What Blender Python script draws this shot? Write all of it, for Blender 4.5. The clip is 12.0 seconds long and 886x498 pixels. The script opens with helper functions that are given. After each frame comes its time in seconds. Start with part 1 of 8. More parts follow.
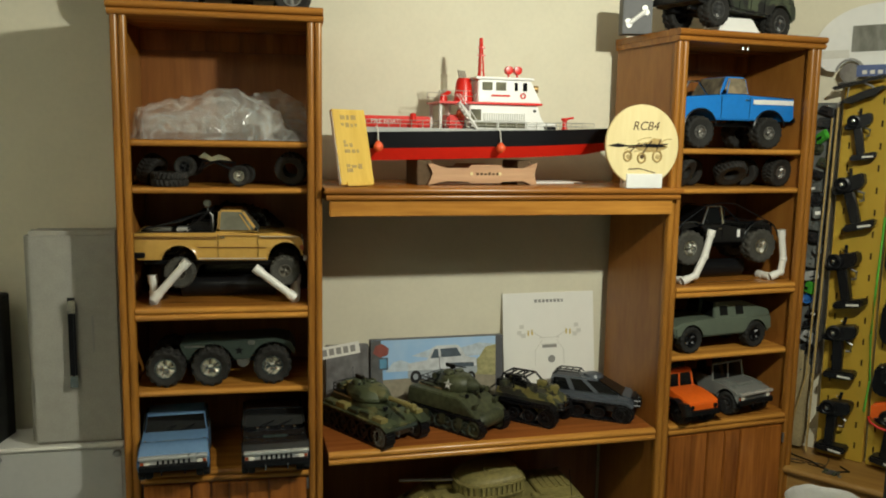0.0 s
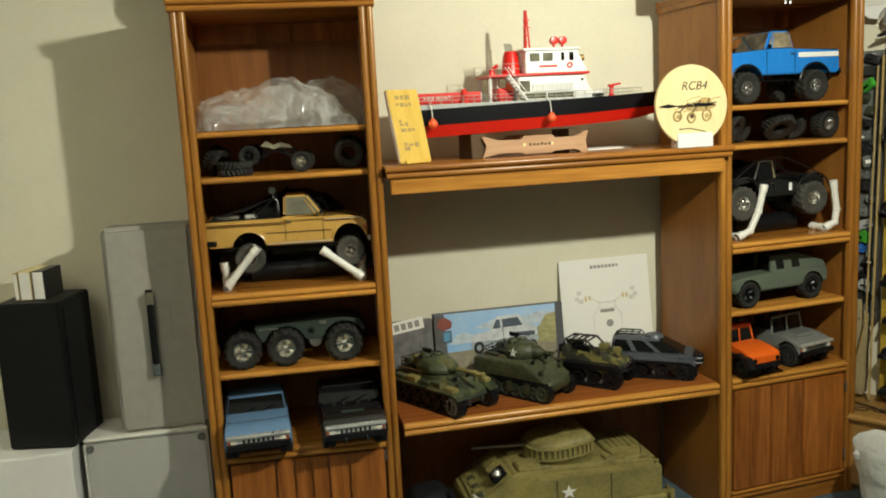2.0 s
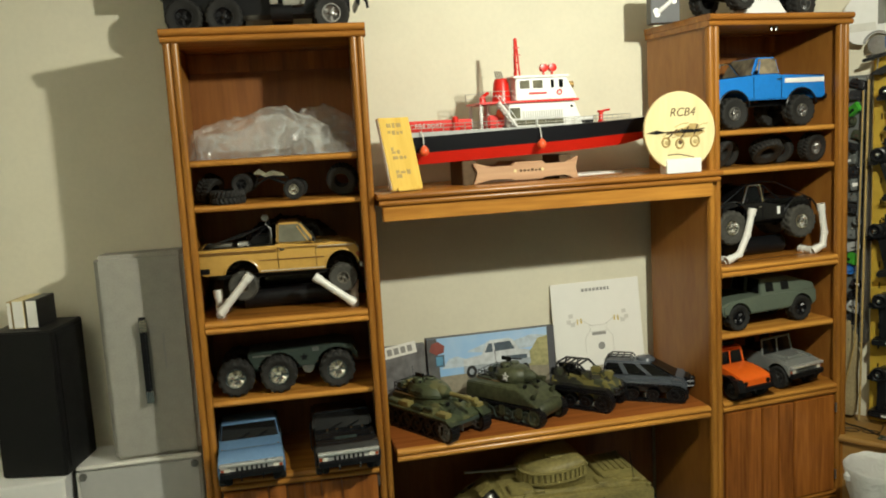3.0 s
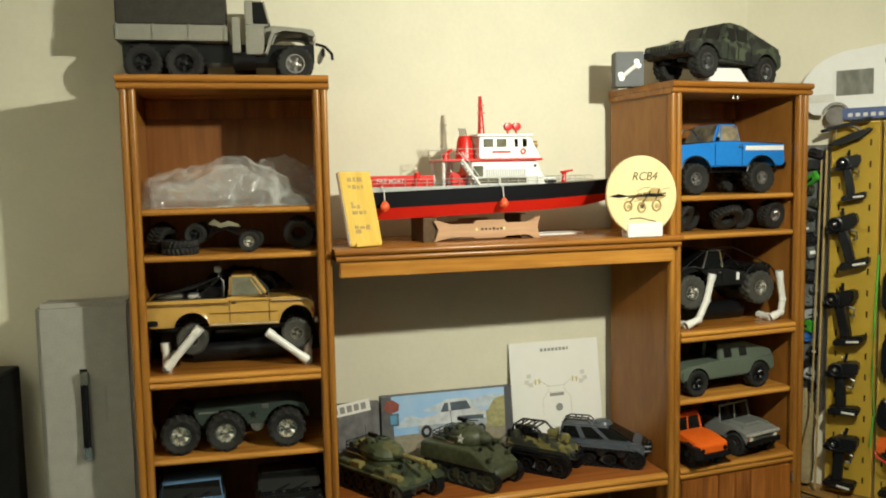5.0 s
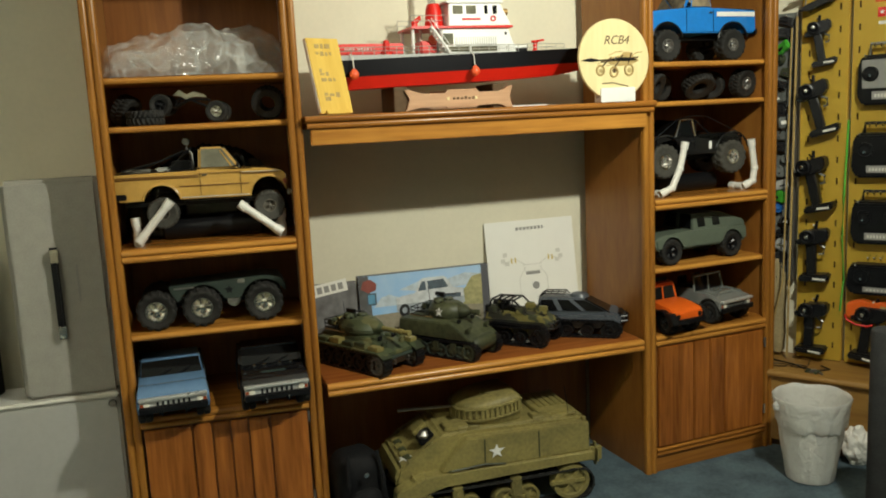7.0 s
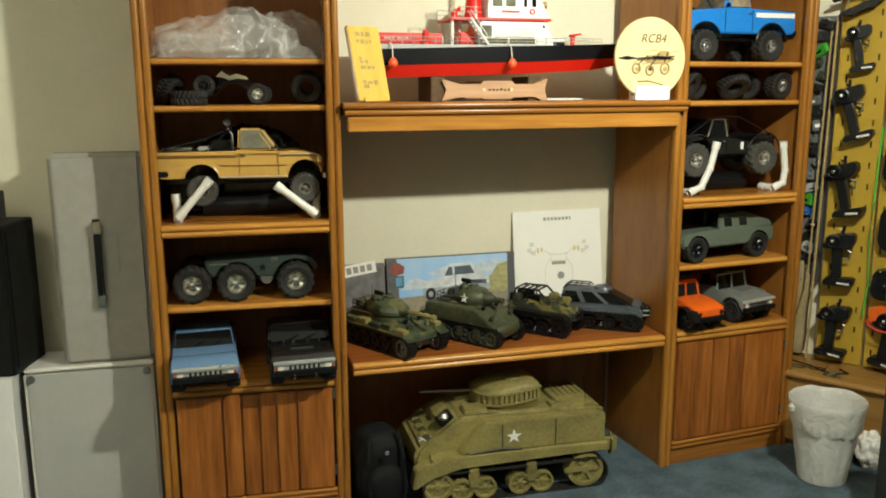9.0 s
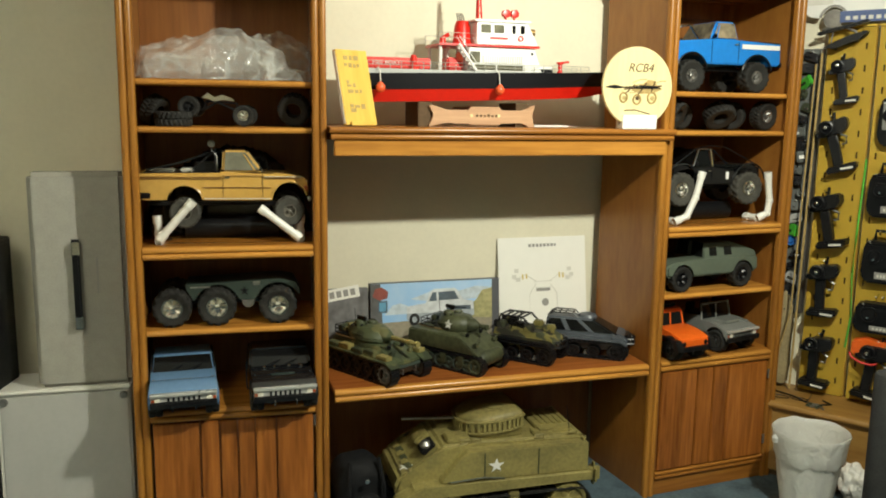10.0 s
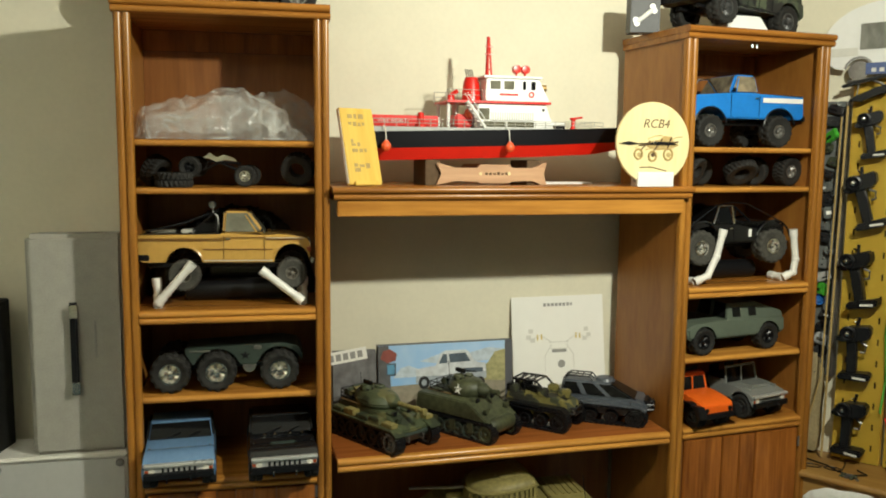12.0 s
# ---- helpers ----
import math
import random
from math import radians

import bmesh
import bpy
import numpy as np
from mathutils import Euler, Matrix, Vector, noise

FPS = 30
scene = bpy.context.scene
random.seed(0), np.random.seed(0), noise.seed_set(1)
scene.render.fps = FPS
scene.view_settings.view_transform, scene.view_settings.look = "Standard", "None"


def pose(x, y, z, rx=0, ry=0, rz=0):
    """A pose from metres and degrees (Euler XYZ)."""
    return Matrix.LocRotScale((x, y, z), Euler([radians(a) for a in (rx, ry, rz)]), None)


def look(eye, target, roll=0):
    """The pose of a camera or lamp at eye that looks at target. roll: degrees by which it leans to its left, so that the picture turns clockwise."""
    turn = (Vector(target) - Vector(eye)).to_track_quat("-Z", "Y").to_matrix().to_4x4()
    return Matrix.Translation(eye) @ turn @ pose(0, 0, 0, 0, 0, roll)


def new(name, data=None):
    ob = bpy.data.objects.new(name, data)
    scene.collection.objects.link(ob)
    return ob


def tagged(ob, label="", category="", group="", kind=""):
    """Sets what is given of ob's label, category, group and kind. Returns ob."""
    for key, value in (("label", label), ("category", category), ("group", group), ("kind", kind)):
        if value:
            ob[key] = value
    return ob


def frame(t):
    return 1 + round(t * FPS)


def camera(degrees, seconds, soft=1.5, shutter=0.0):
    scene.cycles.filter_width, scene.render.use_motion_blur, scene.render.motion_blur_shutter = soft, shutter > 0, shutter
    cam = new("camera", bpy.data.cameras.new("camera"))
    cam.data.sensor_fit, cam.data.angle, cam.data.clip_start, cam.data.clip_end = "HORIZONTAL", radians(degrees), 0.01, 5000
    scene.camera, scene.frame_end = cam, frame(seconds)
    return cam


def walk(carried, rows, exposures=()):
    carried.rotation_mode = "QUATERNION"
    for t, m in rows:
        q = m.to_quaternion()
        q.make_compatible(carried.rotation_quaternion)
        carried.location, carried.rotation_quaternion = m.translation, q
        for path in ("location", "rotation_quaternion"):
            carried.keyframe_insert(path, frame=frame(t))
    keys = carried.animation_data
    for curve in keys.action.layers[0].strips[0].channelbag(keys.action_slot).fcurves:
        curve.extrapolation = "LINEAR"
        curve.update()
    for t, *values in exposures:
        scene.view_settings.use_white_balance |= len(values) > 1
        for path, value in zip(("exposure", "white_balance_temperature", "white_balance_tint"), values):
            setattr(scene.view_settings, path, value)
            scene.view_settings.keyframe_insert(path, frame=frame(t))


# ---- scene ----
cam = camera(56.0, 12.0, soft=1.9)
PATH = [
    (0, (0.332, -2.586, 1.514), (0.826, -0.667, 1.242), 1.0),
    (0.5, (0.281, -2.594, 1.514), (0.824, -0.686, 1.261), -0.4),
    (1, (0.282, -2.623, 1.514), (0.846, -0.722, 1.248), -0.7),
    (1.5, (0.282, -2.646, 1.481), (0.808, -0.733, 1.231), -1.4),
    (2, (0.211, -2.629, 1.487), (0.638, -0.7, 1.179), -3.0),
    (2.5, (0.208, -2.646, 1.509), (0.635, -0.714, 1.22), -3.5),
    (4.3, (0.25, -2.632, 1.543), (0.785, -0.718, 1.324), -1.0),
    (4.5, (0.242, -2.618, 1.539), (0.79, -0.705, 1.344), -1.1),
    (5, (0.243, -2.594, 1.573), (0.781, -0.676, 1.395), -1.1),
    (5.5, (0.246, -2.595, 1.528), (0.831, -0.691, 1.343), -0.2),
    (5.6, (0.234, -2.582, 1.513), (0.826, -0.686, 1.274), -0.7),
    (5.7, (0.224, -2.579, 1.497), (0.822, -0.689, 1.238), -1.1),
    (6, (0.228, -2.576, 1.426), (0.823, -0.683, 1.176), -2.6),
    (6.5, (0.218, -2.581, 1.37), (0.819, -0.695, 1.084), -2.9),
    (7, (0.224, -2.596, 1.328), (0.818, -0.712, 1.014), -2.8),
    (7.2, (0.22, -2.597, 1.304), (0.807, -0.712, 0.986), -2.9),
    (9, (0.199, -2.642, 1.389), (0.731, -0.751, 1.012), -0.3),
    (9.5, (0.197, -2.628, 1.396), (0.762, -0.744, 1.035), 0.2),
    (10, (0.196, -2.614, 1.402), (0.772, -0.727, 1.074), 0.8),
    (10.5, (0.207, -2.594, 1.427), (0.806, -0.703, 1.172), 1.2),
    (11, (0.268, -2.587, 1.445), (0.876, -0.696, 1.214), 1.2),
    (11.5, (0.312, -2.567, 1.443), (0.89, -0.665, 1.228), 0.6),
    (12, (0.297, -2.535, 1.447), (0.804, -0.614, 1.222), 0.5),
]
EXPOSURES = [(0.0, -0.40), (0.5, -0.18), (1.0, -0.1), (2.0, -0.08), (2.5, -0.06), (4.5, -0.02), (5.5, 0.0), (6.0, -0.28), (6.5, -0.36), (7.0, -0.16), (9.0, 0.17), (9.5, 0.22), (10.5, 0.19), (11.5, 0.04), (12.0, 0.04)]
walk(cam, [(t, look(eye, target, roll)) for t, eye, target, roll in PATH], EXPOSURES)

# ---- light ----
world = bpy.data.worlds.new("room_world")
world.use_nodes = True
world.node_tree.nodes["Background"].inputs[0].default_value = (1.0, 0.86, 0.62, 1)
world.node_tree.nodes["Background"].inputs[1].default_value = 0.02


WARM = (0.985, 1.0, 0.835)


def spot_lamp(name, watts, radius, cone, eye, target):
    data = bpy.data.lights.new(name, "SPOT")
    data.energy, data.shadow_soft_size, data.color, data.spot_size, data.spot_blend = watts, radius, WARM, radians(cone), 1.0
    new(name, data).matrix_world = look(eye, target)


spot_lamp("ceiling_lamp", 172, 0.035, 178, (1.62, -1.58, 2.17), (0.82, 0.40, 1.20))
# Unseen fill added out of view, aimed at the ceiling to lift the shadows.
spot_lamp("bounce_fill", 245, 0.08, 150, (-1.10, -2.20, 1.72), (-1.08, -2.18, 2.44))


# ---- materials ----
def material(name, colour, rough=0.6, metal=0.0, grain=(0, 0), bump=0.0, bump_scale=200.0, coat=0.0, vary=0.0, stretch=(1, 1, 1), dark=None, spec=0.5):
    """Principled surface: grain = (scale, strength) of colour noise, vary = slow stains."""
    m = bpy.data.materials.new(name)
    m.use_nodes = True
    n, l = m.node_tree.nodes, m.node_tree.links
    b = n["Principled BSDF"]
    b.inputs["Base Color"].default_value = (*colour, 1)
    b.inputs["Roughness"].default_value = rough
    b.inputs["Metallic"].default_value = metal
    b.inputs["Coat Weight"].default_value = coat
    b.inputs["Specular IOR Level"].default_value = spec
    tc = n.new("ShaderNodeTexCoord")
    mp = n.new("ShaderNodeMapping")
    mp.inputs["Scale"].default_value = stretch
    l.new(tc.outputs["Object"], mp.inputs[0])
    if grain[1] or vary:
        d = dark or tuple(c * 0.45 for c in colour)
        mix = n.new("ShaderNodeMix")
        mix.data_type = "RGBA"
        mix.inputs[6].default_value, mix.inputs[7].default_value = (*colour, 1), (*d, 1)
        add = n.new("ShaderNodeMath")
        add.operation = "ADD"
        for k, (scale, amount) in enumerate((grain, (max(grain[0] * 0.12, 2.5), vary))):
            t = n.new("ShaderNodeTexNoise")
            t.inputs["Scale"].default_value, t.inputs["Detail"].default_value = scale or 1, 5
            l.new(mp.outputs[0], t.inputs["Vector"])
            r = n.new("ShaderNodeMapRange")
            r.inputs[1].default_value, r.inputs[2].default_value, r.inputs[4].default_value = 0.38, 0.66, amount
            l.new(t.outputs["Fac"], r.inputs[0])
            l.new(r.outputs[0], add.inputs[k])
        l.new(add.outputs[0], mix.inputs[0])
        l.new(mix.outputs[2], b.inputs["Base Color"])
        rr = n.new("ShaderNodeMapRange")
        rr.inputs[3].default_value, rr.inputs[4].default_value = rough * 0.85, min(1, rough * 1.2)
        l.new(add.outputs[0], rr.inputs[0])
        l.new(rr.outputs[0], b.inputs["Roughness"])
    if bump:
        t = n.new("ShaderNodeTexNoise")
        t.inputs["Scale"].default_value, t.inputs["Detail"].default_value = bump_scale, 4
        l.new(mp.outputs[0], t.inputs["Vector"])
        bp = n.new("ShaderNodeBump")
        bp.inputs["Strength"].default_value, bp.inputs["Distance"].default_value = bump, 0.002
        l.new(t.outputs["Fac"], bp.inputs["Height"])
        l.new(bp.outputs[0], b.inputs["Normal"])
    return m


def wood(name, light, dark, stretch, rough=0.33):
    """Stained oak: long streaks, growth bands and pores, a thin varnish."""
    m = bpy.data.materials.new(name)
    m.use_nodes = True
    n, l = m.node_tree.nodes, m.node_tree.links
    b = n["Principled BSDF"]
    tc, mp = n.new("ShaderNodeTexCoord"), n.new("ShaderNodeMapping")
    info = n.new("ShaderNodeObjectInfo")
    off = n.new("ShaderNodeVectorMath")
    off.operation = "ADD"
    sc = n.new("ShaderNodeMath")
    sc.operation = "MULTIPLY"
    sc.inputs[1].default_value = 7.0
    l.new(info.outputs["Random"], sc.inputs[0])
    l.new(tc.outputs["Object"], off.inputs[0])
    l.new(sc.outputs[0], off.inputs[1])
    mp.inputs["Scale"].default_value = stretch
    l.new(off.outputs[0], mp.inputs[0])
    fine, slow = n.new("ShaderNodeTexNoise"), n.new("ShaderNodeTexNoise")
    fine.inputs["Scale"].default_value, fine.inputs["Detail"].default_value = 90, 6
    slow.inputs["Scale"].default_value, slow.inputs["Detail"].default_value, slow.inputs["Distortion"].default_value = 14, 3, 1.2
    for t in (fine, slow):
        l.new(mp.outputs[0], t.inputs["Vector"])
    add = n.new("ShaderNodeMath")
    add.operation = "MULTIPLY_ADD"
    add.inputs[1].default_value = 0.55
    l.new(fine.outputs["Fac"], add.inputs[0])
    l.new(slow.outputs["Fac"], add.inputs[2])
    ramp = n.new("ShaderNodeMapRange")
    ramp.inputs[1].default_value, ramp.inputs[2].default_value = 0.55, 1.0
    l.new(add.outputs[0], ramp.inputs[0])
    mix = n.new("ShaderNodeMix")
    mix.data_type = "RGBA"
    mix.inputs[6].default_value, mix.inputs[7].default_value = (*dark, 1), (*light, 1)
    l.new(ramp.outputs[0], mix.inputs[0])
    l.new(mix.outputs[2], b.inputs["Base Color"])
    b.inputs["Roughness"].default_value = rough
    b.inputs["Specular IOR Level"].default_value = 0.38
    bp = n.new("ShaderNodeBump")
    bp.inputs["Strength"].default_value, bp.inputs["Distance"].default_value = 0.25, 0.001
    l.new(fine.outputs["Fac"], bp.inputs["Height"])
    l.new(bp.outputs[0], b.inputs["Normal"])
    return m


OAK = wood("oak_upright", (0.410, 0.176, 0.028), (0.225, 0.084, 0.014), (1, 1, 0.06), 0.27)
OAK_H = wood("oak_level", (0.430, 0.174, 0.029), (0.235, 0.084, 0.014), (0.06, 1, 1), 0.27)
# Paler oak for shelves, rails and apron; the tone also carries edge highlights.
OAK_PALE_LIT = wood("oak_pale_lit", (0.60, 0.275, 0.050), (0.33, 0.130, 0.023), (0.06, 1, 1), 0.24)
OAK_DESK = wood("oak_desk_board", (0.355, 0.112, 0.024), (0.205, 0.058, 0.013), (0.06, 1, 1), 0.25)
OAK_DOOR = wood("oak_door", (0.430, 0.146, 0.026), (0.180, 0.054, 0.010), (1, 1, 0.08), 0.24)
OAK_SIDE = wood("oak_side_veneer", (0.345, 0.145, 0.028), (0.250, 0.094, 0.017), (1, 0.6, 0.16), 0.36)
OAK_BACK = wood("oak_back", (0.31, 0.120, 0.030), (0.205, 0.072, 0.017), (1, 1, 0.10), 0.42)
WALL = material("wall_paint", (0.75, 0.70, 0.545), 0.75, grain=(60, 0.05), vary=0.06, bump=0.15, bump_scale=260)
CEIL = material("ceiling_paint", (0.84, 0.82, 0.76), 0.9, bump=0.6, bump_scale=90, vary=0.05, grain=(40, .03))
CARPET = material("carpet_pile", (0.095, 0.145, 0.175), 0.95, grain=(75, 0.35), vary=0.7, bump=1.0, bump_scale=520)
BLACK = material("black_plastic", (0.008, 0.008, 0.009), 0.36, grain=(80, 0.3), vary=0.3, spec=0.3)
RUBBER = material("black_rubber", (0.017, 0.0165, 0.015), 0.75, grain=(120, 0.4), vary=0.3, bump=0.3, bump_scale=300, dark=(0.024, 0.023, 0.021), spec=0.25)
CHROME = material("chrome", (0.78, 0.77, 0.73), 0.2, 1.0, grain=(60, 0.15), vary=0.1)
STEEL = material("dull_steel", (0.36, 0.35, 0.33), 0.42, 0.9, grain=(90, 0.3), vary=0.2)
PVC = material("white_pvc", (0.74, 0.72, 0.66), 0.4, grain=(30, 0.06), vary=0.08)
WHITE = material("white_paint", (0.80, 0.79, 0.76), 0.45, grain=(40, 0.05), vary=0.06)
RED = material("red_paint", (0.70, 0.016, 0.008), 0.35, grain=(50, 0.1), vary=0.1)
GLASSY = material("smoked_window", (0.006, 0.0065, 0.007), 0.10, grain=(20, 0.1), spec=0.4)


# ---- mesh helpers ----
def box(bm, x0, x1, y0, y1, z0, z1):
    return frustum(bm, (x0, x1, y0, y1, z0), (x0, x1, y0, y1, z1))


def frustum(bm, a, b):
    """A block from the rectangle a (x0, x1, y0, y1, z) to the rectangle b."""
    v = [bm.verts.new((r[i], r[j], r[4])) for r in (a, b) for i, j in ((0, 2), (1, 2), (1, 3), (0, 3))]
    for f in ((3, 2, 1, 0), (4, 5, 6, 7), (0, 1, 5, 4), (1, 2, 6, 5), (2, 3, 7, 6), (3, 0, 4, 7)):
        bm.faces.new([v[i] for i in f])
    return v


def prism(bm, pts, a, b, axis="y"):
    """Extrude an outline: (x, z) along y, (x, y) along z or (y, z) along x."""
    put = {"y": lambda p, d: (p[0], d, p[1]), "z": lambda p, d: (p[0], p[1], d), "x": lambda p, d: (d, p[0], p[1])}[axis]
    lo, hi = [bm.verts.new(put(p, a)) for p in pts], [bm.verts.new(put(p, b)) for p in pts]
    n = len(pts)
    bm.faces.new(lo)
    bm.faces.new(hi[::-1])
    for i in range(n):
        bm.faces.new((lo[i], hi[i], hi[(i + 1) % n], lo[(i + 1) % n]))
    return lo + hi


def lathe(bm, prof, n=24, axis="z", centre=(0, 0, 0)):
    """Turn the profile of (radius, height) about an axis; radius 0 closes it."""
    rings = []
    for r, h in prof:
        ring = []
        for i in range(n if r > 1e-6 else 1):
            c, s = r * math.cos(2 * math.pi * i / n), r * math.sin(2 * math.pi * i / n)
            p = {"z": (c, s, h), "y": (c, h, s), "x": (h, c, s)}[axis]
            ring.append(bm.verts.new(Vector(p) + Vector(centre)))
        rings.append(ring)
    for a, b in zip(rings, rings[1:]):
        for i in range(n):
            q = [a[i % len(a)], a[(i + 1) % len(a)], b[(i + 1) % len(b)], b[i % len(b)]]
            q = list(dict.fromkeys(q))
            if len(q) > 2:
                bm.faces.new(q)


def tube(bm, pts, r, n=8, closed=False):
    """A round bar along a polyline."""
    pts = [Vector(p) for p in pts]
    rings = []
    for i, p in enumerate(pts):
        a = pts[i - 1] if i or closed else p
        b = pts[(i + 1) % len(pts)] if i + 1 < len(pts) or closed else p
        q = (b - a).to_track_quat("Z", "Y")
        rings.append([bm.verts.new(p + q @ Vector((r * math.cos(2 * math.pi * k / n), r * math.sin(2 * math.pi * k / n), 0))) for k in range(n)])
    for a, b in list(zip(rings, rings[1:])) + ([(rings[-1], rings[0])] if closed else []):
        for k in range(n):
            bm.faces.new((a[k], a[(k + 1) % n], b[(k + 1) % n], b[k]))
    if not closed:
        bm.faces.new(rings[0][::-1])
        bm.faces.new(rings[-1])


def part(name, bm, mat, parent=None, label="", bevel=0.0, smooth=True, m=None, segments=2):
    """Link a bmesh as one mesh object under a thing or a part."""
    if bevel:
        bmesh.ops.bevel(bm, geom=bm.edges[:], offset=bevel, segments=segments, affect="EDGES", clamp_overlap=True)
    bmesh.ops.recalc_face_normals(bm, faces=bm.faces[:])
    me = bpy.data.meshes.new(name)
    bm.to_mesh(me)
    bm.free()
    me.materials.append(mat)
    if smooth:
        me.shade_smooth()
        me.set_sharp_from_angle(angle=radians(38))
    ob = new(name, me)
    if parent is not None:
        ob.parent = parent
    if m is not None:
        ob.matrix_basis = m
    return tagged(ob, label)


def made(build, *args, **kw):
    bm = bmesh.new()
    build(bm, *args, **kw)
    return bm


def boxes(*dims):
    bm = bmesh.new()
    for d in dims:
        box(bm, *d)
    return bm


def thing(name, m, label, category, group=""):
    e = new(name)
    e.empty_display_size = 0.05
    e.matrix_basis = m
    return tagged(e, label, category, group)


def structure(name, bm, mat, label="", bevel=0.0):
    return tagged(part(name, bm, mat, None, label, bevel), kind="structure")


# ---- room ----
WALL_Y = 0.437
structure("floor", boxes((-2.6, 4.6, -4.6, 1.2, -0.13, -0.03)), CARPET, "blue-grey carpet with worn mottled pile")
structure("wall_north", boxes((-2.6, 2.78, WALL_Y, WALL_Y + 0.12, -0.03, 2.44)), WALL, "cream painted wall behind the wall unit")
structure("wall_west", boxes((-2.72, -2.6, -4.6, WALL_Y + 0.12, -0.03, 2.44)), WALL, "cream painted side wall")
structure("wall_south", boxes((-2.72, 4.72, -4.72, -4.6, -0.03, 2.44)), WALL, "cream painted wall behind the viewer")
structure("wall_east", boxes((4.6, 4.72, -4.6, 1.2, -0.03, 2.44)), WALL, "cream painted far side wall")
structure("ceiling", boxes((-2.72, 4.72, -4.72, 1.2, 2.44, 2.54)), CEIL, "pale textured ceiling")

L = pose(0.005, 0.020, 0, 0, 0, -3.5)
R = pose(1.793, -0.014, 0, 0, 0, 4.6)
W, D, H = 0.604, 0.395, 1.88
LEDGES_L, LEDGES_R = (1.484, 1.343, 0.980, 0.713), (1.481, 1.342, 0.997, 0.740)
LOW_L, LOW_R = 0.463, 0.496


def bead_pair(bm, x0, x1, z0, z1, upright=True, y=0.0):
    """A moulded face strip: two rounded beads beside one another."""
    def outline(a, b):
        w = (b - a) / 2
        pts = [(a, y + 0.018)]
        for k in range(2):
            c = a + w * (k + 0.5)
            pts += [(c - w * 0.48 * math.cos(math.pi * i / 8), y - 0.009 * math.sin(math.pi * i / 8) + 0.004) for i in range(9)]
        return pts + [(b, y + 0.018)]
    if upright:
        prism(bm, outline(x0, x1), z0, z1, "z")
    else:
        prism(bm, [(p[1], p[0]) for p in outline(z0, z1)], x0, x1, "x")


def nosed(bm, x0, x1, y0, y1, z0, z1, n=6):
    """A board with a rounded front edge."""
    r = (z1 - z0) / 2
    pts = [(y1, z0), (y1, z1)] + [(y0 + r - r * math.sin(math.pi * i / n), z0 + r + r * math.cos(math.pi * i / n)) for i in range(n + 1)]
    prism(bm, pts, x0, x1, "x")


def tower(m, label, door_boards, ledges, low):
    t = thing("bookcase_tower", m, label, "bookcase", "wall unit towers")
    for x in (0.004, W - 0.024):
        part("side_panel", boxes((x, x + 0.020, 0.018, D, -0.03, H - 0.04)), OAK_SIDE, t, bevel=0.001)
    part("back_cleat", boxes((0.0245, W - 0.0245, D - 0.032, D - 0.0125, H - 0.105, H - 0.0410)), OAK_DOOR, t, bevel=0.002)
    part("back_panel", boxes((0.0245, W - 0.0245, D - 0.012, D - 0.004, 0.0, H - 0.0405)), OAK_BACK, t)
    for x in (0.0, W - 0.046):
        part("stile", made(bead_pair, x, x + 0.046, -0.03, H - 0.042), OAK, t, "moulded oak stile with two beads")
    bm = bmesh.new()
    nosed(bm, -0.006, W + 0.003, -0.024, D, H - 0.022, H)
    nosed(bm, -0.004, W + 0.004, -0.016, D, H - 0.0415, H - 0.0225)
    part("top", bm, OAK_H, t, "thick oak top with rounded edge")
    for k, z in enumerate((*ledges, low)):
        if k in (2, 4):
            part("shelf", boxes((0.0245, W - 0.0245, 0.02, D - 0.0125, z - 0.022, z)), OAK_H, t)
            part("rail", made(bead_pair, 0.0462, W - 0.0462, z - 0.040, z - 0.0005, False), OAK_PALE_LIT, t, "beaded oak rail below the shelf")
        else:
            part("shelf", made(nosed, 0.027, W - 0.027, 0.024, D - 0.0125, z - 0.019, z), OAK_PALE_LIT, t)
    part("rail", boxes((0.0462, W - 0.0462, 0.004, 0.018, -0.03, 0.0295)), OAK_H, t, bevel=0.002)
    part("rail", made(bead_pair, 0.0462, W - 0.0462, 0.030, 0.064, False), OAK_H, t)
    door = part("door", boxes((0.052, W - 0.052, 0.010, 0.018, 0.068, low - 0.044)), OAK_BACK, t, "grooved oak plank door")
    edges = door_boards
    for a, b in zip(edges, edges[1:]):
        part("board", boxes((a + 0.0022, b - 0.0022, -0.004, 0.0098, 0.068, low - 0.044)), OAK_DOOR, door, bevel=0.003)
    for z in (0.13, 0.40):
        part("hinge", made(lathe, [(0, z - 0.018), (0.0035, z - 0.018), (0.0035, z + 0.018), (0, z + 0.018)], 8, "z", (W - 0.049, -0.003, 0)), STEEL, door, "small dark steel hinge")
    return t


tower(L, "tall oak bookcase tower with open shelves and plank door", (0.053, 0.195, 0.255, 0.311, 0.366, 0.433, W - 0.053), LEDGES_L, LOW_L)
tower(R, "tall oak bookcase tower beside the yellow tool panels", (0.053, 0.215, 0.290, 0.360, W - 0.053), LEDGES_R, LOW_R)

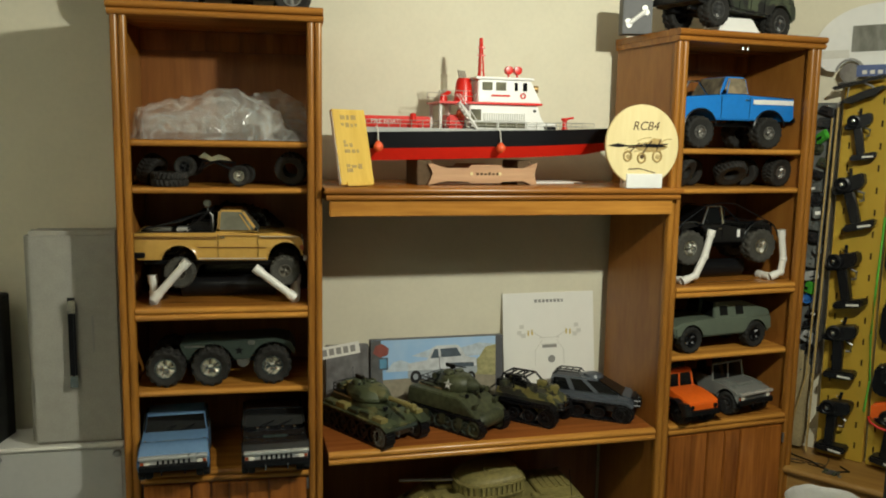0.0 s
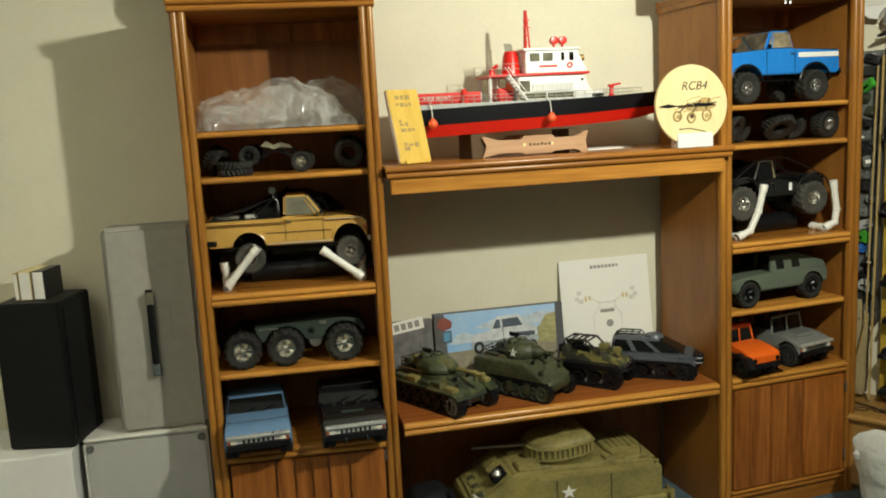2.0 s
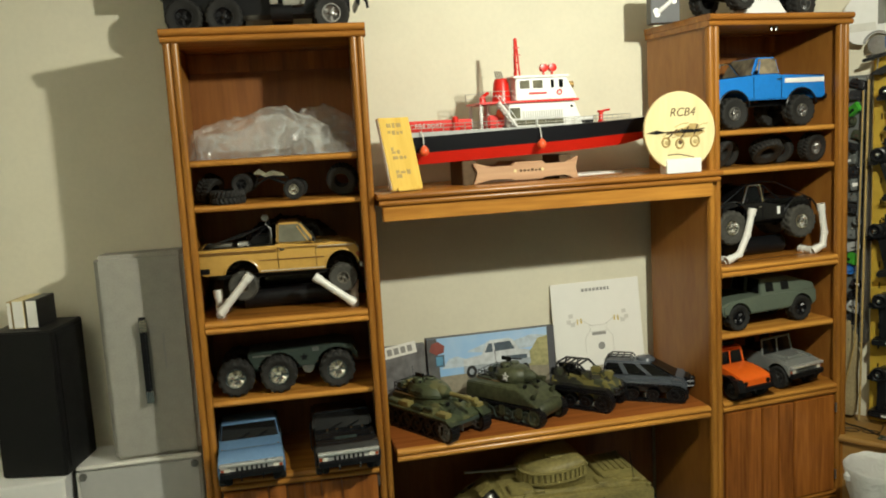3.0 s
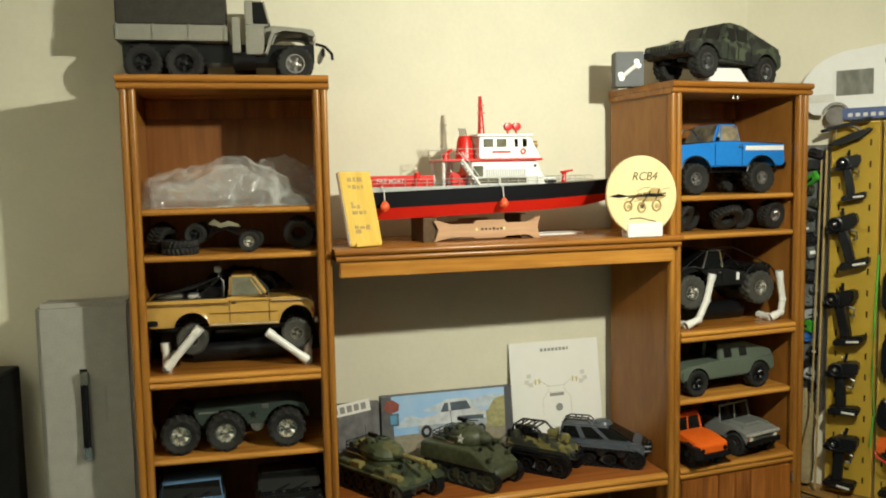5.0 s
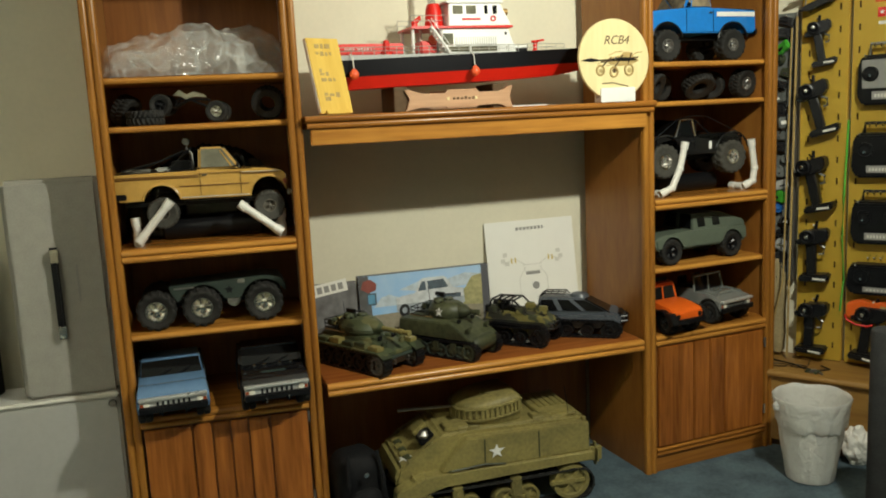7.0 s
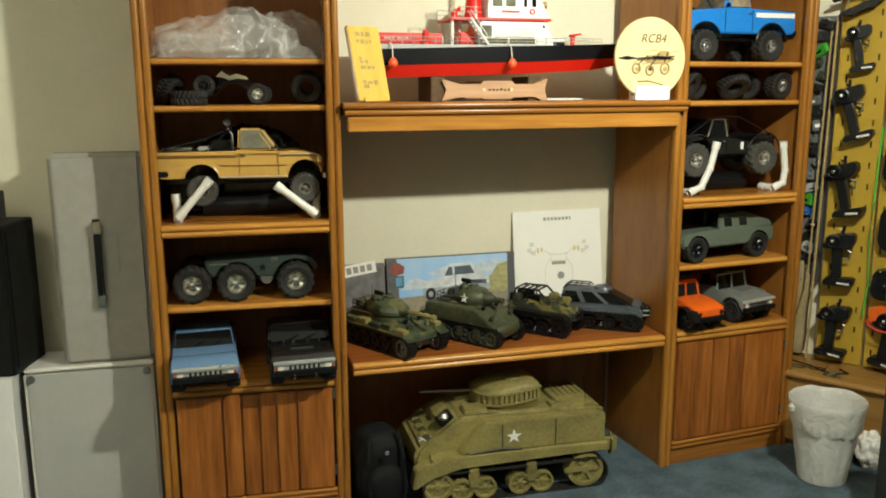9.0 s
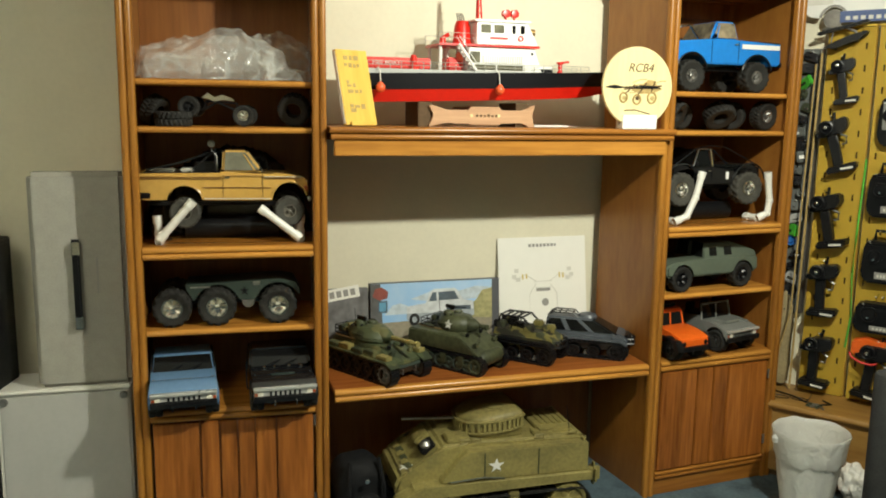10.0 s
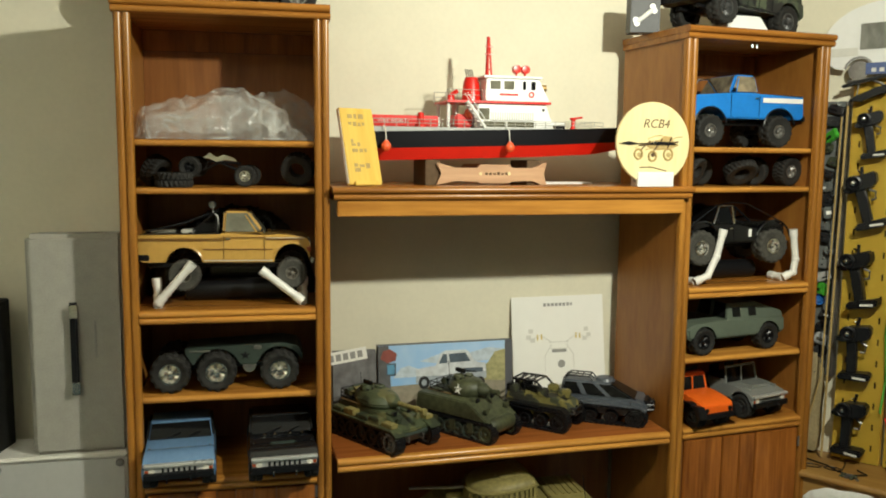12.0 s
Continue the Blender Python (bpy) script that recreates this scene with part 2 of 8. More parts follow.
# bridge shelf and desk shelf between the towers
bridge = thing("bridge_shelf", pose(0, 0, 0), "oak bridge shelf with moulded edge joining two towers", "shelf")
bm = bmesh.new()
nosed(bm, 0.612, 1.822, -0.056, 0.432, 1.328, 1.348)
nosed(bm, 0.617, 1.817, -0.047, 0.432, 1.308, 1.3275)
part("board", bm, OAK_H, bridge, "oak board with double rounded edge")
part("apron", boxes((0.628, 1.794, -0.034, -0.014, 1.258, 1.3075)), OAK_PALE_LIT, bridge, bevel=0.003)
desk = thing("desk_shelf", pose(0, 0, 0), "low oak desk shelf with beaded front edge", "shelf")
part("board", boxes((0.625, 1.783, -0.008, 0.432, 0.470, 0.494)), OAK_DESK, desk, bevel=0.002)
part("back_board", boxes((0.640, 1.765, 0.405, 0.418, -0.03, 0.4695)), OAK_BACK, desk, "dark oak back board")
part("rail", made(bead_pair, 0.626, 1.780, 0.452, 0.4935, False, -0.024), OAK_PALE_LIT, desk, "beaded oak front edge")


# ---- more materials ----
def camo(name, a, b, c, scale):
    """Camouflage paint: two soft-edged patch colours over a base."""
    m = material(name, a, 0.6, grain=(160, 0.2))
    n, l = m.node_tree.nodes, m.node_tree.links
    last = n["Mix"].outputs[2]
    tc = n["Texture Coordinate"]
    for k, col in enumerate((b, c)):
        t, r, x, mp = n.new("ShaderNodeTexNoise"), n.new("ShaderNodeMapRange"), n.new("ShaderNodeMix"), n.new("ShaderNodeMapping")
        t.inputs["Scale"].default_value, t.inputs["Detail"].default_value = scale, 1.5
        mp.inputs["Location"].default_value = (3.1 * k, 1.7 * k, 0.4)
        r.inputs[1].default_value, r.inputs[2].default_value = 0.52, 0.56
        x.data_type = "RGBA"
        x.inputs[7].default_value = (*col, 1)
        l.new(tc.outputs["Object"], mp.inputs[0])
        l.new(mp.outputs[0], t.inputs["Vector"])
        l.new(t.outputs["Fac"], r.inputs[0])
        l.new(r.outputs[0], x.inputs[0])
        l.new(last, x.inputs[6])
        last = x.outputs[2]
    l.new(last, n["Principled BSDF"].inputs["Base Color"])
    return m


def paint(name, colour, rough=0.3, coat=0.3):
    return material(name, colour, rough, grain=(70, 0.12), vary=0.14, coat=coat)


TAN = paint("gold_tan_paint", (0.56, 0.325, 0.075), 0.24, 0.5)
CREAM = paint("cream_stripe", (0.62, 0.56, 0.42))
BLUE = paint("bright_blue_paint", (0.015, 0.20, 0.62), 0.35)
STEELBLUE = paint("steel_blue_paint", (0.125, 0.225, 0.375), 0.25)
GLOSSBLACK = paint("gloss_black_paint", (0.010, 0.010, 0.011), 0.16, 0.8)
DARKGREEN = paint("dull_dark_green", (0.035, 0.05, 0.04), 0.5, 0)
SAGE = paint("grey_green_paint", (0.11, 0.135, 0.10), 0.5, 0)
ORANGE = paint("orange_paint", (0.80, 0.13, 0.012), 0.35)
GREYMET = material("grey_metal_paint", (0.36, 0.375, 0.35), 0.28, 0.5, grain=(240, 0.06), vary=0.10)
ARMYGREY = paint("faded_army_grey", (0.28, 0.27, 0.22), 0.6, 0)
CANVAS = material("dark_canvas", (0.045, 0.04, 0.03), 0.9, grain=(300, 0.3), vary=0.3, bump=0.5, bump_scale=400)
OLIVE = material("olive_drab", (0.074, 0.080, 0.038), 0.5, grain=(60, 0.45), vary=0.5, dark=(0.018, 0.022, 0.010))
KHAKI = material("khaki_olive", (0.275, 0.228, 0.074), 0.55, grain=(70, 0.35), vary=0.5, dark=(0.12, 0.10, 0.036))
SLATE = paint("slate_grey_paint", (0.075, 0.085, 0.10), 0.4, 0.1)
CAMO_T = camo("tank_camouflage", (0.056, 0.070, 0.032), (0.115, 0.112, 0.046), (0.026, 0.034, 0.017), 16)
CAMO_H = camo("forest_camouflage", (0.030, 0.038, 0.026), (0.07, 0.085, 0.05), (0.012, 0.012, 0.012), 24)
CAMO_Y = camo("yellow_camouflage", (0.20, 0.17, 0.05), (0.05, 0.055, 0.03), (0.03, 0.028, 0.02), 22)
MIDTYRE = material("scuffed_rubber", (0.020, 0.0185, 0.016), 0.7, grain=(140, 0.5), vary=0.3, bump=0.3, bump_scale=300, dark=(0.011, 0.010, 0.009), spec=0.3)
GREYTYRE = material("dusty_rubber", (0.060, 0.056, 0.045), 0.85, grain=(150, 0.5), vary=0.3, bump=0.4, bump_scale=300)
DARKRIM = material("dark_rim", (0.10, 0.10, 0.098), 0.35, 0.6, grain=(60, 0.2), vary=0.1)
AMBER = material("amber_lens", (0.35, 0.07, 0.02), 0.3)
# Silver trim; the pale half-metal base stands in for chrome's bright reflections.
BRIGHT = material("bright_silver_trim", (0.72, 0.71, 0.68), 0.32, 0.55, grain=(60, 0.12), vary=0.1)
BULB = material("lamp_lens", (0.75, 0.72, 0.62), 0.15, coat=0.5)
REDLENS = material("red_lens", (0.5, 0.02, 0.015), 0.2, coat=0.5)


PALEGLASS = material("smoky_pale_window", (0.20, 0.19, 0.13), 0.15, grain=(30, 0.4), vary=0.5, dark=(0.05, 0.05, 0.04))
TRIMGLASS = material("tan_trim_behind_window", (0.36, 0.29, 0.18), 0.12, grain=(26, 0.6), vary=0.6, dark=(0.07, 0.06, 0.05))


def plate(bm, q, inset=0.12, out=0.0012, depth=0.004):
    """A thin pane on the quad q, set in from its edges."""
    q = [Vector(p) for p in q]
    c = sum(q, Vector()) / 4
    nrm = (q[1] - q[0]).cross(q[3] - q[0]).normalized()
    q = [p.lerp(c, inset) for p in q]
    lo, hi = [bm.verts.new(p - nrm * depth) for p in q], [bm.verts.new(p + nrm * out) for p in q]
    bm.faces.new(hi)
    bm.faces.new(lo[::-1])
    for i in range(4):
        bm.faces.new((lo[i], lo[(i + 1) % 4], hi[(i + 1) % 4], hi[i]))


def quad_of(a, b, side):
    """Corners of one side of the block from rectangle a to rectangle b, turning outward."""
    A = [(a[0], a[2], a[4]), (a[1], a[2], a[4]), (a[1], a[3], a[4]), (a[0], a[3], a[4])]
    B = [(b[0], b[2], b[4]), (b[1], b[2], b[4]), (b[1], b[3], b[4]), (b[0], b[3], b[4])]
    i = {"right": 0, "front": 1, "left": 2, "rear": 3}[side]
    j = (i + 1) % 4
    return [Vector(A[i]), Vector(A[j]), Vector(B[j]), Vector(B[i])]


WHEELS = {}


def wheel(parent, x, y, z, r, w, rim=CHROME, tyre=RUBBER, hole=0.56, tread=16, m=None):
    """A lugged model tyre with its rim; axle along y, outer side by the sign of y."""
    key = (round(r, 4), round(w, 4), rim.name, tyre.name, hole)
    lug = 0.915 if tread <= 14 else 0.94
    if key not in WHEELS:
        bm = bmesh.new()
        half = [(0.99, 0.04), (1.0, 0.16), (1.0, 0.28), (0.99, 0.40), (0.95, 0.48), (0.86, 0.515), (0.76, 0.50), (hole, 0.40)]
        rows = [(p, -h) for p, h in reversed(half)] + [(0.91, -0.02), (0.91, 0.02)] + half + [(hole * 0.97, 0), (hole, -0.40)]
        lathe(bm, [(r * p, w * h) for p, h in rows], tread * 6, "y")
        for v in bm.verts:
            d = math.hypot(v.co.x, v.co.z)
            u = math.atan2(v.co.z, v.co.x) / (2 * math.pi) * tread + (0.5 if v.co.y > 0 else 0.0) + 0.9 * abs(v.co.y) / w
            if d > 0.82 * r and u % 1.0 > 0.52:
                v.co.x, v.co.z = v.co.x * lug, v.co.z * lug
        bmesh.ops.recalc_face_normals(bm, faces=bm.faces[:])
        t = bpy.data.meshes.new("wheel")
        bm.to_mesh(t)
        bm.free()
        t.materials.append(tyre)
        bm = bmesh.new()
        R0 = r * hole * 0.99
        lathe(bm, [(R0, 0.0), (R0, w * 0.44), (R0 * 0.88, w * 0.44), (R0 * 0.80, w * 0.16), (R0 * 0.3, w * 0.2), (R0 * 0.26, w * 0.40), (R0 * 0.12, w * 0.44), (0, w * 0.44)], 20, "y")
        for v in bm.verts:
            d = math.hypot(v.co.x, v.co.z)
            if R0 * 0.7 < d < R0 * 0.83 and round(math.atan2(v.co.z, v.co.x) / (2 * math.pi) * 20) % 4 < 2:
                v.co.y = w * 0.36
        bmesh.ops.recalc_face_normals(bm, faces=bm.faces[:])
        q = bpy.data.meshes.new("rim")
        bm.to_mesh(q)
        bm.free()
        q.materials.append(rim)
        for me in (t, q):
            me.shade_smooth()
            me.set_sharp_from_angle(angle=radians(35))
        WHEELS[key] = t, q
    t, q = WHEELS[key]
    ob = new("wheel", t)
    ob.parent = parent
    ob.matrix_basis = m if m is not None else pose(x, y, z, 0, 0, 0 if y >= 0 else 180)
    rm = new("rim", q)
    rm.parent = ob
    return ob


def loose_tyre(m, label, r, w, rim=None):
    t = thing("model_tyre", m, label, "tyre", "loose model tyres")
    ob = wheel(t, 0, 0, 0, r, w, rim or BLACK, MIDTYRE, 0.46, 24)
    ob.name = "tyre"
    if rim is None:
        for c in list(ob.children):
            bpy.data.objects.remove(c)
    return t


def outline(top, arches, zb):
    """Side outline: top points from the rear to the nose, then the sill with round wheel arches."""
    pts = list(top)
    lo, hi = min(p[0] for p in top) + 0.004, max(p[0] for p in top) - 0.004
    for xc, zc, r in sorted(arches, reverse=True):
        a0 = math.asin(max(-0.95, min(0.95, (zb - zc) / r)))
        arc = [(xc + r * math.cos(a0 + (math.pi - 2 * a0) * i / 14), zc + r * math.sin(a0 + (math.pi - 2 * a0) * i / 14)) for i in range(15)]
        while pts and pts[-1][1] < zb + 0.004 and pts[-1][0] < arc[0][0] + 0.002:
            pts.pop()
        pts += [p for p in arc if lo < p[0] < hi]
    return pts


def shell(pts, w, belt, top, lean, mat, parent, name="body", bevel=0.006, label=""):
    """A car body extruded from its side outline, leaning inward above the belt line."""
    bm = bmesh.new()
    prism(bm, pts, -w / 2, w / 2)
    bmesh.ops.bevel(bm, geom=[e for e in bm.edges if abs(e.verts[0].co.y - e.verts[1].co.y) < 1e-6], offset=bevel, segments=2, affect="EDGES", clamp_overlap=True)
    bmesh.ops.triangulate(bm, faces=[f for f in bm.faces if len(f.verts) > 4])
    for v in bm.verts:
        if v.co.z > belt:
            v.co.y *= 1 - lean * (v.co.z - belt) / max(top - belt, 1e-4)
    return part(name, bm, mat, parent, label)


def cab(parent, a, b, mat, glass=GLASSY, doors=1, name="cab"):
    """A tapered cabin with windscreen, rear and side windows."""
    bm = bmesh.new()
    frustum(bm, a, b)
    c = part(name, bm, mat, parent, bevel=0.007)
    for side in ("front", "rear", "left", "right"):
        q = quad_of(a, b, side)
        n = doors if side in ("left", "right") else 1
        for k in range(n):
            lo, hi = k / n, (k + 1) / n
            qq = [q[0].lerp(q[1], lo), q[0].lerp(q[1], hi), q[3].lerp(q[2], hi), q[3].lerp(q[2], lo)]
            bm = bmesh.new()
            plate(bm, qq, 0.26 if n > 1 else 0.09 if side == "front" else 0.17)
            part("window", bm, glass, c, "dark tinted window", smooth=False)
    return c


def chassis(parent, L0, L1, z, w, axles, r):
    bm = boxes((L0, L1, -w * 0.22, -w * 0.15, z, z + 0.012), (L0, L1, w * 0.15, w * 0.22, z, z + 0.012))
    part("chassis_rail", bm, BLACK, parent, bevel=0.001)
    for x, za in axles:
        bm = bmesh.new()
        tube(bm, [(x, -w * 0.48, za), (x, w * 0.48, za)], r * 0.13, 8)
        lathe(bm, [(0, -0.02), (r * 0.3, -0.012), (r * 0.3, 0.012), (0, 0.02)], 12, "y", (x, w * 0.08, za))
        part("axle", bm, BLACK, parent)
        for s in (-1, 1):
            bm = bmesh.new()
            for k in range(6):
                lathe(bm, [(0.006, k * 0.006), (0.0095, k * 0.006 + 0.003), (0.006, k * 0.006 + 0.006)], 8, "z", (x - 0.012, s * w * 0.30, za))
            part("shock_spring", bm, STEEL, parent)


def star(bm, r, y, cx, cz, n=5, thick=0.0012):
    prism(bm, [(cx + (r if i % 2 == 0 else r * 0.4) * math.sin(math.pi * i / n), cz + (r if i % 2 == 0 else r * 0.4) * math.cos(math.pi * i / n)) for i in range(2 * n)], y - thick, y)


# ---- pickup trucks ----
def pickup(m, label, L0, w, body, kit):
    """A scale pickup: nose along +x. kit holds the proportions."""
    t = thing("model_pickup_truck", m, label, "model truck", "scale model trucks")
    k = kit
    ax = k["axles"]
    r, zc = k["r"], k["r"]
    sill, rail, hood, roof = k["sill"], k["rail"], k["hood"], k["roof"]
    x0, x1 = -L0 / 2, L0 / 2
    arches = k.get("arches") or [(x, zc + k.get("lift", 0.012), r * 1.16) for x in ax]
    top = [(x0, sill + 0.012), (x0, rail - 0.004), (x0 + 0.003, rail), (k["cab"][0] - 0.004, rail), (k["cab"][0] - 0.002, rail + 0.006), (k["cab"][3] + 0.004, hood + 0.004), *k.get("nose", ((x1 - 0.03, hood - 0.006), (x1 - 0.004, hood - 0.014), (x1, hood - 0.03), (x1 - 0.003, sill + 0.014)))]
    pts = outline(top + [(x1 - 0.012, sill)], arches, sill)
    if min(ax) - r * 1.16 > x0 + 0.016:
        pts += [(x0 + 0.012, sill)]
    b = shell(pts, w, sill + 0.02, rail, 0.05, body, t)
    # bed opening: flat black sheet on the solid body for the shade inside
    part("bed_dark_sheet", boxes((x0 + 0.014, k["cab"][0] - 0.010, -w * 0.40, w * 0.40, rail - 0.004, rail + 0.0015)), BLACK, t, "flat black sheet for the shaded bed inside")
    c0, c1, c2, c3 = k["cab"]
    cab(t, (c0, c3, -w * 0.47, w * 0.47, rail + 0.004), (c1, c2, -w * 0.39, w * 0.39, roof), body, k.get("glass", GLASSY))
    for s in (-1, 1):
        if k.get("stripe"):
            z = k["stripe"][0]
            part("stripe", boxes((k["stripe"][2], k["stripe"][3], s * (w / 2 - 0.001) - 0.0012, s * (w / 2 - 0.001) + 0.0012, z, z + k["stripe"][1])), k["stripe"][4], b)
        for xd in (c0 + 0.003, c3 - 0.004):
            part("door_line", boxes((xd, xd + 0.0014, s * w / 2 - 0.0006, s * w / 2 + 0.0006, sill + 0.004, rail - 0.002)), BLACK, b)
        part("door_handle", boxes((c0 + 0.010, c0 + 0.024, s * w / 2 - 0.002, s * w / 2 + 0.003, rail - 0.014, rail - 0.010)), CHROME, b)
        bm = boxes((c3 - 0.014, c3 - 0.006, s * w * 0.49, s * (w * 0.49 + 0.014), rail + 0.008, rail + 0.022))
        part("mirror", bm, BLACK, t, "black door mirror", bevel=0.002)
        part("headlight", made(lathe, [(0, 0), (0.011, 0), (0.011, 0.003), (0, 0.005)], 12, "x", (x1 - 0.003, s * w * 0.33, hood - 0.026)), BULB, b, "round glass headlight")
        part("tail_light", boxes((x0 - 0.0015, x0 + 0.004, s * w * 0.40 - 0.009, s * w * 0.40 + 0.009, rail - 0.034, rail - 0.010)), REDLENS, b, "red tail light", bevel=0.001)
        # arch trim
        for xc, za, ra in arches:
            bm = bmesh.new()
            tube(bm, [(xc + ra * 1.01 * math.cos(a), s * (w / 2 + 0.001), za + ra * 1.01 * math.sin(a)) for a in [math.pi * (0.06 + 0.88 * i / 12) for i in range(13)]], 0.0034, 6)
            part("arch_trim", bm, body if not k.get("flare") else BLACK, b)
    part("grille", boxes((x1 - 0.004, x1 + 0.0012, -w * 0.25, w * 0.25, hood - 0.038, hood - 0.018)), BLACK, b, "black grille", bevel=0.001)
    for x, s in ((x1 + 0.006, 1), (x0 - 0.006, -1)):
        part("bumper", boxes((x - 0.006, x + 0.006, -w * 0.48, w * 0.48, sill - 0.004, sill + 0.014)), k.get("bumper", CHROME), t, "bumper bar", bevel=0.003)
    chassis(t, x0 + 0.02, x1 - 0.02, sill - 0.022, w, list(zip(ax, k.get("zc", (zc, zc)))), r)
    for x, za in zip(ax, k.get("zc", (zc, zc))):
        for s in (-1, 1):
            wheel(t, x, s * (w / 2 - k["ww"] * 0.35), za, r, k["ww"], k.get("rim", CHROME), k.get("tyre", RUBBER), k.get("hole", 0.5), k.get("tread", 16))
    if k.get("vent_window"):
        for s in (-1, 1):
            part("window_pillar", made(tube, [(c3 - 0.026, s * w * 0.474, rail + 0.008), (c2 - 0.010, s * w * 0.404, roof - 0.012)], 0.0024, 6), body, t)
    if k.get("bars"):
        bm = bmesh.new()
        for s in (-1, 1):
            tube(bm, [(c0 - 0.10, s * w * 0.34, rail), (c0 - 0.022, s * w * 0.34, roof - 0.004), (c0 - 0.020, s * w * 0.34, rail)], 0.0035, 6)
        tube(bm, [(c0 - 0.022, -w * 0.34, roof - 0.004), (c0 - 0.022, w * 0.34, roof - 0.004)], 0.0035, 6)
        part("roll_bar", bm, k["bars"], t, "tube roll bar behind the cab")
    return t


def pipe_stand(m, label, runs):
    t = thing("pvc_pipe_stand", m, label, "stand", "pipe truck stands")
    for pts in runs:
        for p, q in zip(pts, pts[1:]):
            part("pipe", made(tube, [p, q], 0.0125, 12), PVC, t)
        for p in pts[1:-1]:
            part("pipe_elbow", made(lathe, [(0, -0.0150), (0.0085, -0.0124), (0.0140, -0.0054), (0.0140, 0.0054), (0.0085, 0.0124), (0, 0.0150)], 14, "z", p), PVC, t)
        for a, b in ((pts[0], pts[1]), (pts[-1], pts[-2])):
            a, b = Vector(a), Vector(b)
            bm = bmesh.new()
            tube(bm, [a, a + (b - a).normalized() * 0.026], 0.0150, 12)
            part("pipe_fitting", bm, PVC, t)
    return t


Z1, Z2, Z3, Z4 = LEDGES_L
Y1, Y2, Y3, Y4 = LEDGES_R
DUSTRIM = material("dusty_grey_rim", (0.20, 0.18, 0.145), 0.5, 0.3, grain=(80, 0.2), vary=0.2)
tan = pickup(L @ pose(0.291, 0.165, 1.027, 0, 0.6, 0), "gold tan toy pickup with brown pinstripes on pipe stands", 0.510, 0.200, TAN,
             dict(axles=(-0.122, 0.198), r=0.048, ww=0.044, zc=(0.048, 0.054), arches=[(-0.122, 0.080, 0.056), (0.198, 0.094, 0.054)], sill=0.088, rail=0.172, hood=0.166, roof=0.243, cab=(-0.010, -0.006, 0.068, 0.118), hole=0.42, rim=DUSTRIM, tyre=GREYTYRE, lift=0.010,
                  bars=BLACK, tread=22, glass=PALEGLASS, nose=((0.150, 0.174), (0.190, 0.172), (0.228, 0.166), (0.244, 0.160), (0.252, 0.150), (0.255, 0.128), (0.250, 0.104)), vent_window=True))
BROWN = paint("brown_trim", (0.17, 0.07, 0.02), 0.4)
for zz, hh, xa, xb, mm in ((0.1265, 0.0030, -0.068, 0.140, BROWN), (0.0920, 0.0030, -0.066, 0.140, BRIGHT), (0.1590, 0.0022, -0.252, -0.012, BROWN), (0.1540, 0.0016, -0.252, -0.012, BROWN), (0.1620, 0.0022, 0.120, 0.236, CREAM), (0.1575, 0.0016, 0.120, 0.232, BROWN), (0.1640, 0.0016, -0.010, 0.120, BROWN)):
    part("stripe", boxes((xa, xb, -0.1010, -0.0988, zz, zz + hh)), mm, tan, smooth=False)
part("radio_mast", made(tube, [(-0.024, -0.06, 0.174), (-0.026, -0.06, 0.225), (-0.040, -0.062, 0.240), (-0.036, -0.060, 0.262)], 0.003, 6), STEEL, tan, "thin grey mast behind the cab")
part("mast_lamp", boxes((-0.052, -0.030, -0.068, -0.052, 0.252, 0.272)), STEEL, tan, bevel=0.004)
for x, y, dx, h, mm in ((-0.062, -0.02, 0.030, 0.030, BLACK), (-0.115, -0.05, 0.020, 0.012, BRIGHT), (-0.190, -0.03, 0.040, 0.008, ARMYGREY), (-0.060, 0.05, 0.034, 0.024, STEEL)):
    part("bed_cargo", boxes((x - dx, x + dx, y - 0.022, y + 0.022, 0.1736, 0.174 + h)), mm, tan, bevel=0.004)
part("rear_bumper_corner", boxes((-0.259, -0.222, -0.104, -0.085, 0.094, 0.112)), BLACK, tan, bevel=0.003)
part("corner_lamp", boxes((0.243, 0.256, -0.1005, -0.090, 0.118, 0.136)), AMBER, tan, bevel=0.002)
for k in range(5):
    bm = bmesh.new()
    tube(bm, [(-0.05 + 0.012 * k, -0.07 + 0.03 * k, 0.235), (-0.12, -0.07 + 0.034 * k, 0.205), (-0.235 + 0.012 * k, -0.07 + 0.03 * k, 0.180)], 0.003, 6)
    part("cargo_strap", bm, BLACK, tan)
pipe_stand(L, "white plastic pipe stand propping the tan pickup", [
    [(0.196, 0.050, 1.116), (0.092, 0.050, 0.996)], [(0.092, 0.058, 0.992), (0.094, 0.270, 0.992)], [(0.084, 0.100, 1.066), (0.090, 0.095, 0.992)],
    [(0.396, 0.052, 1.092), (0.520, 0.048, 0.994)], [(0.520, 0.058, 0.992), (0.522, 0.270, 0.992)], [(0.525, 0.10, 1.062), (0.522, 0.10, 0.992)]])
drum = thing("black_tube", L @ pose(0.31, 0.19, 1.030, 0, 0, 0), "fat black plastic tube lying under the tan pickup", "tube")
part("tube_body", made(lathe, [(0, -0.15), (0.030, -0.15), (0.034, -0.146), (0.034, 0.146), (0.030, 0.15), (0, 0.15)], 20, "x", (0, 0, -0.0145)), BLACK, drum)

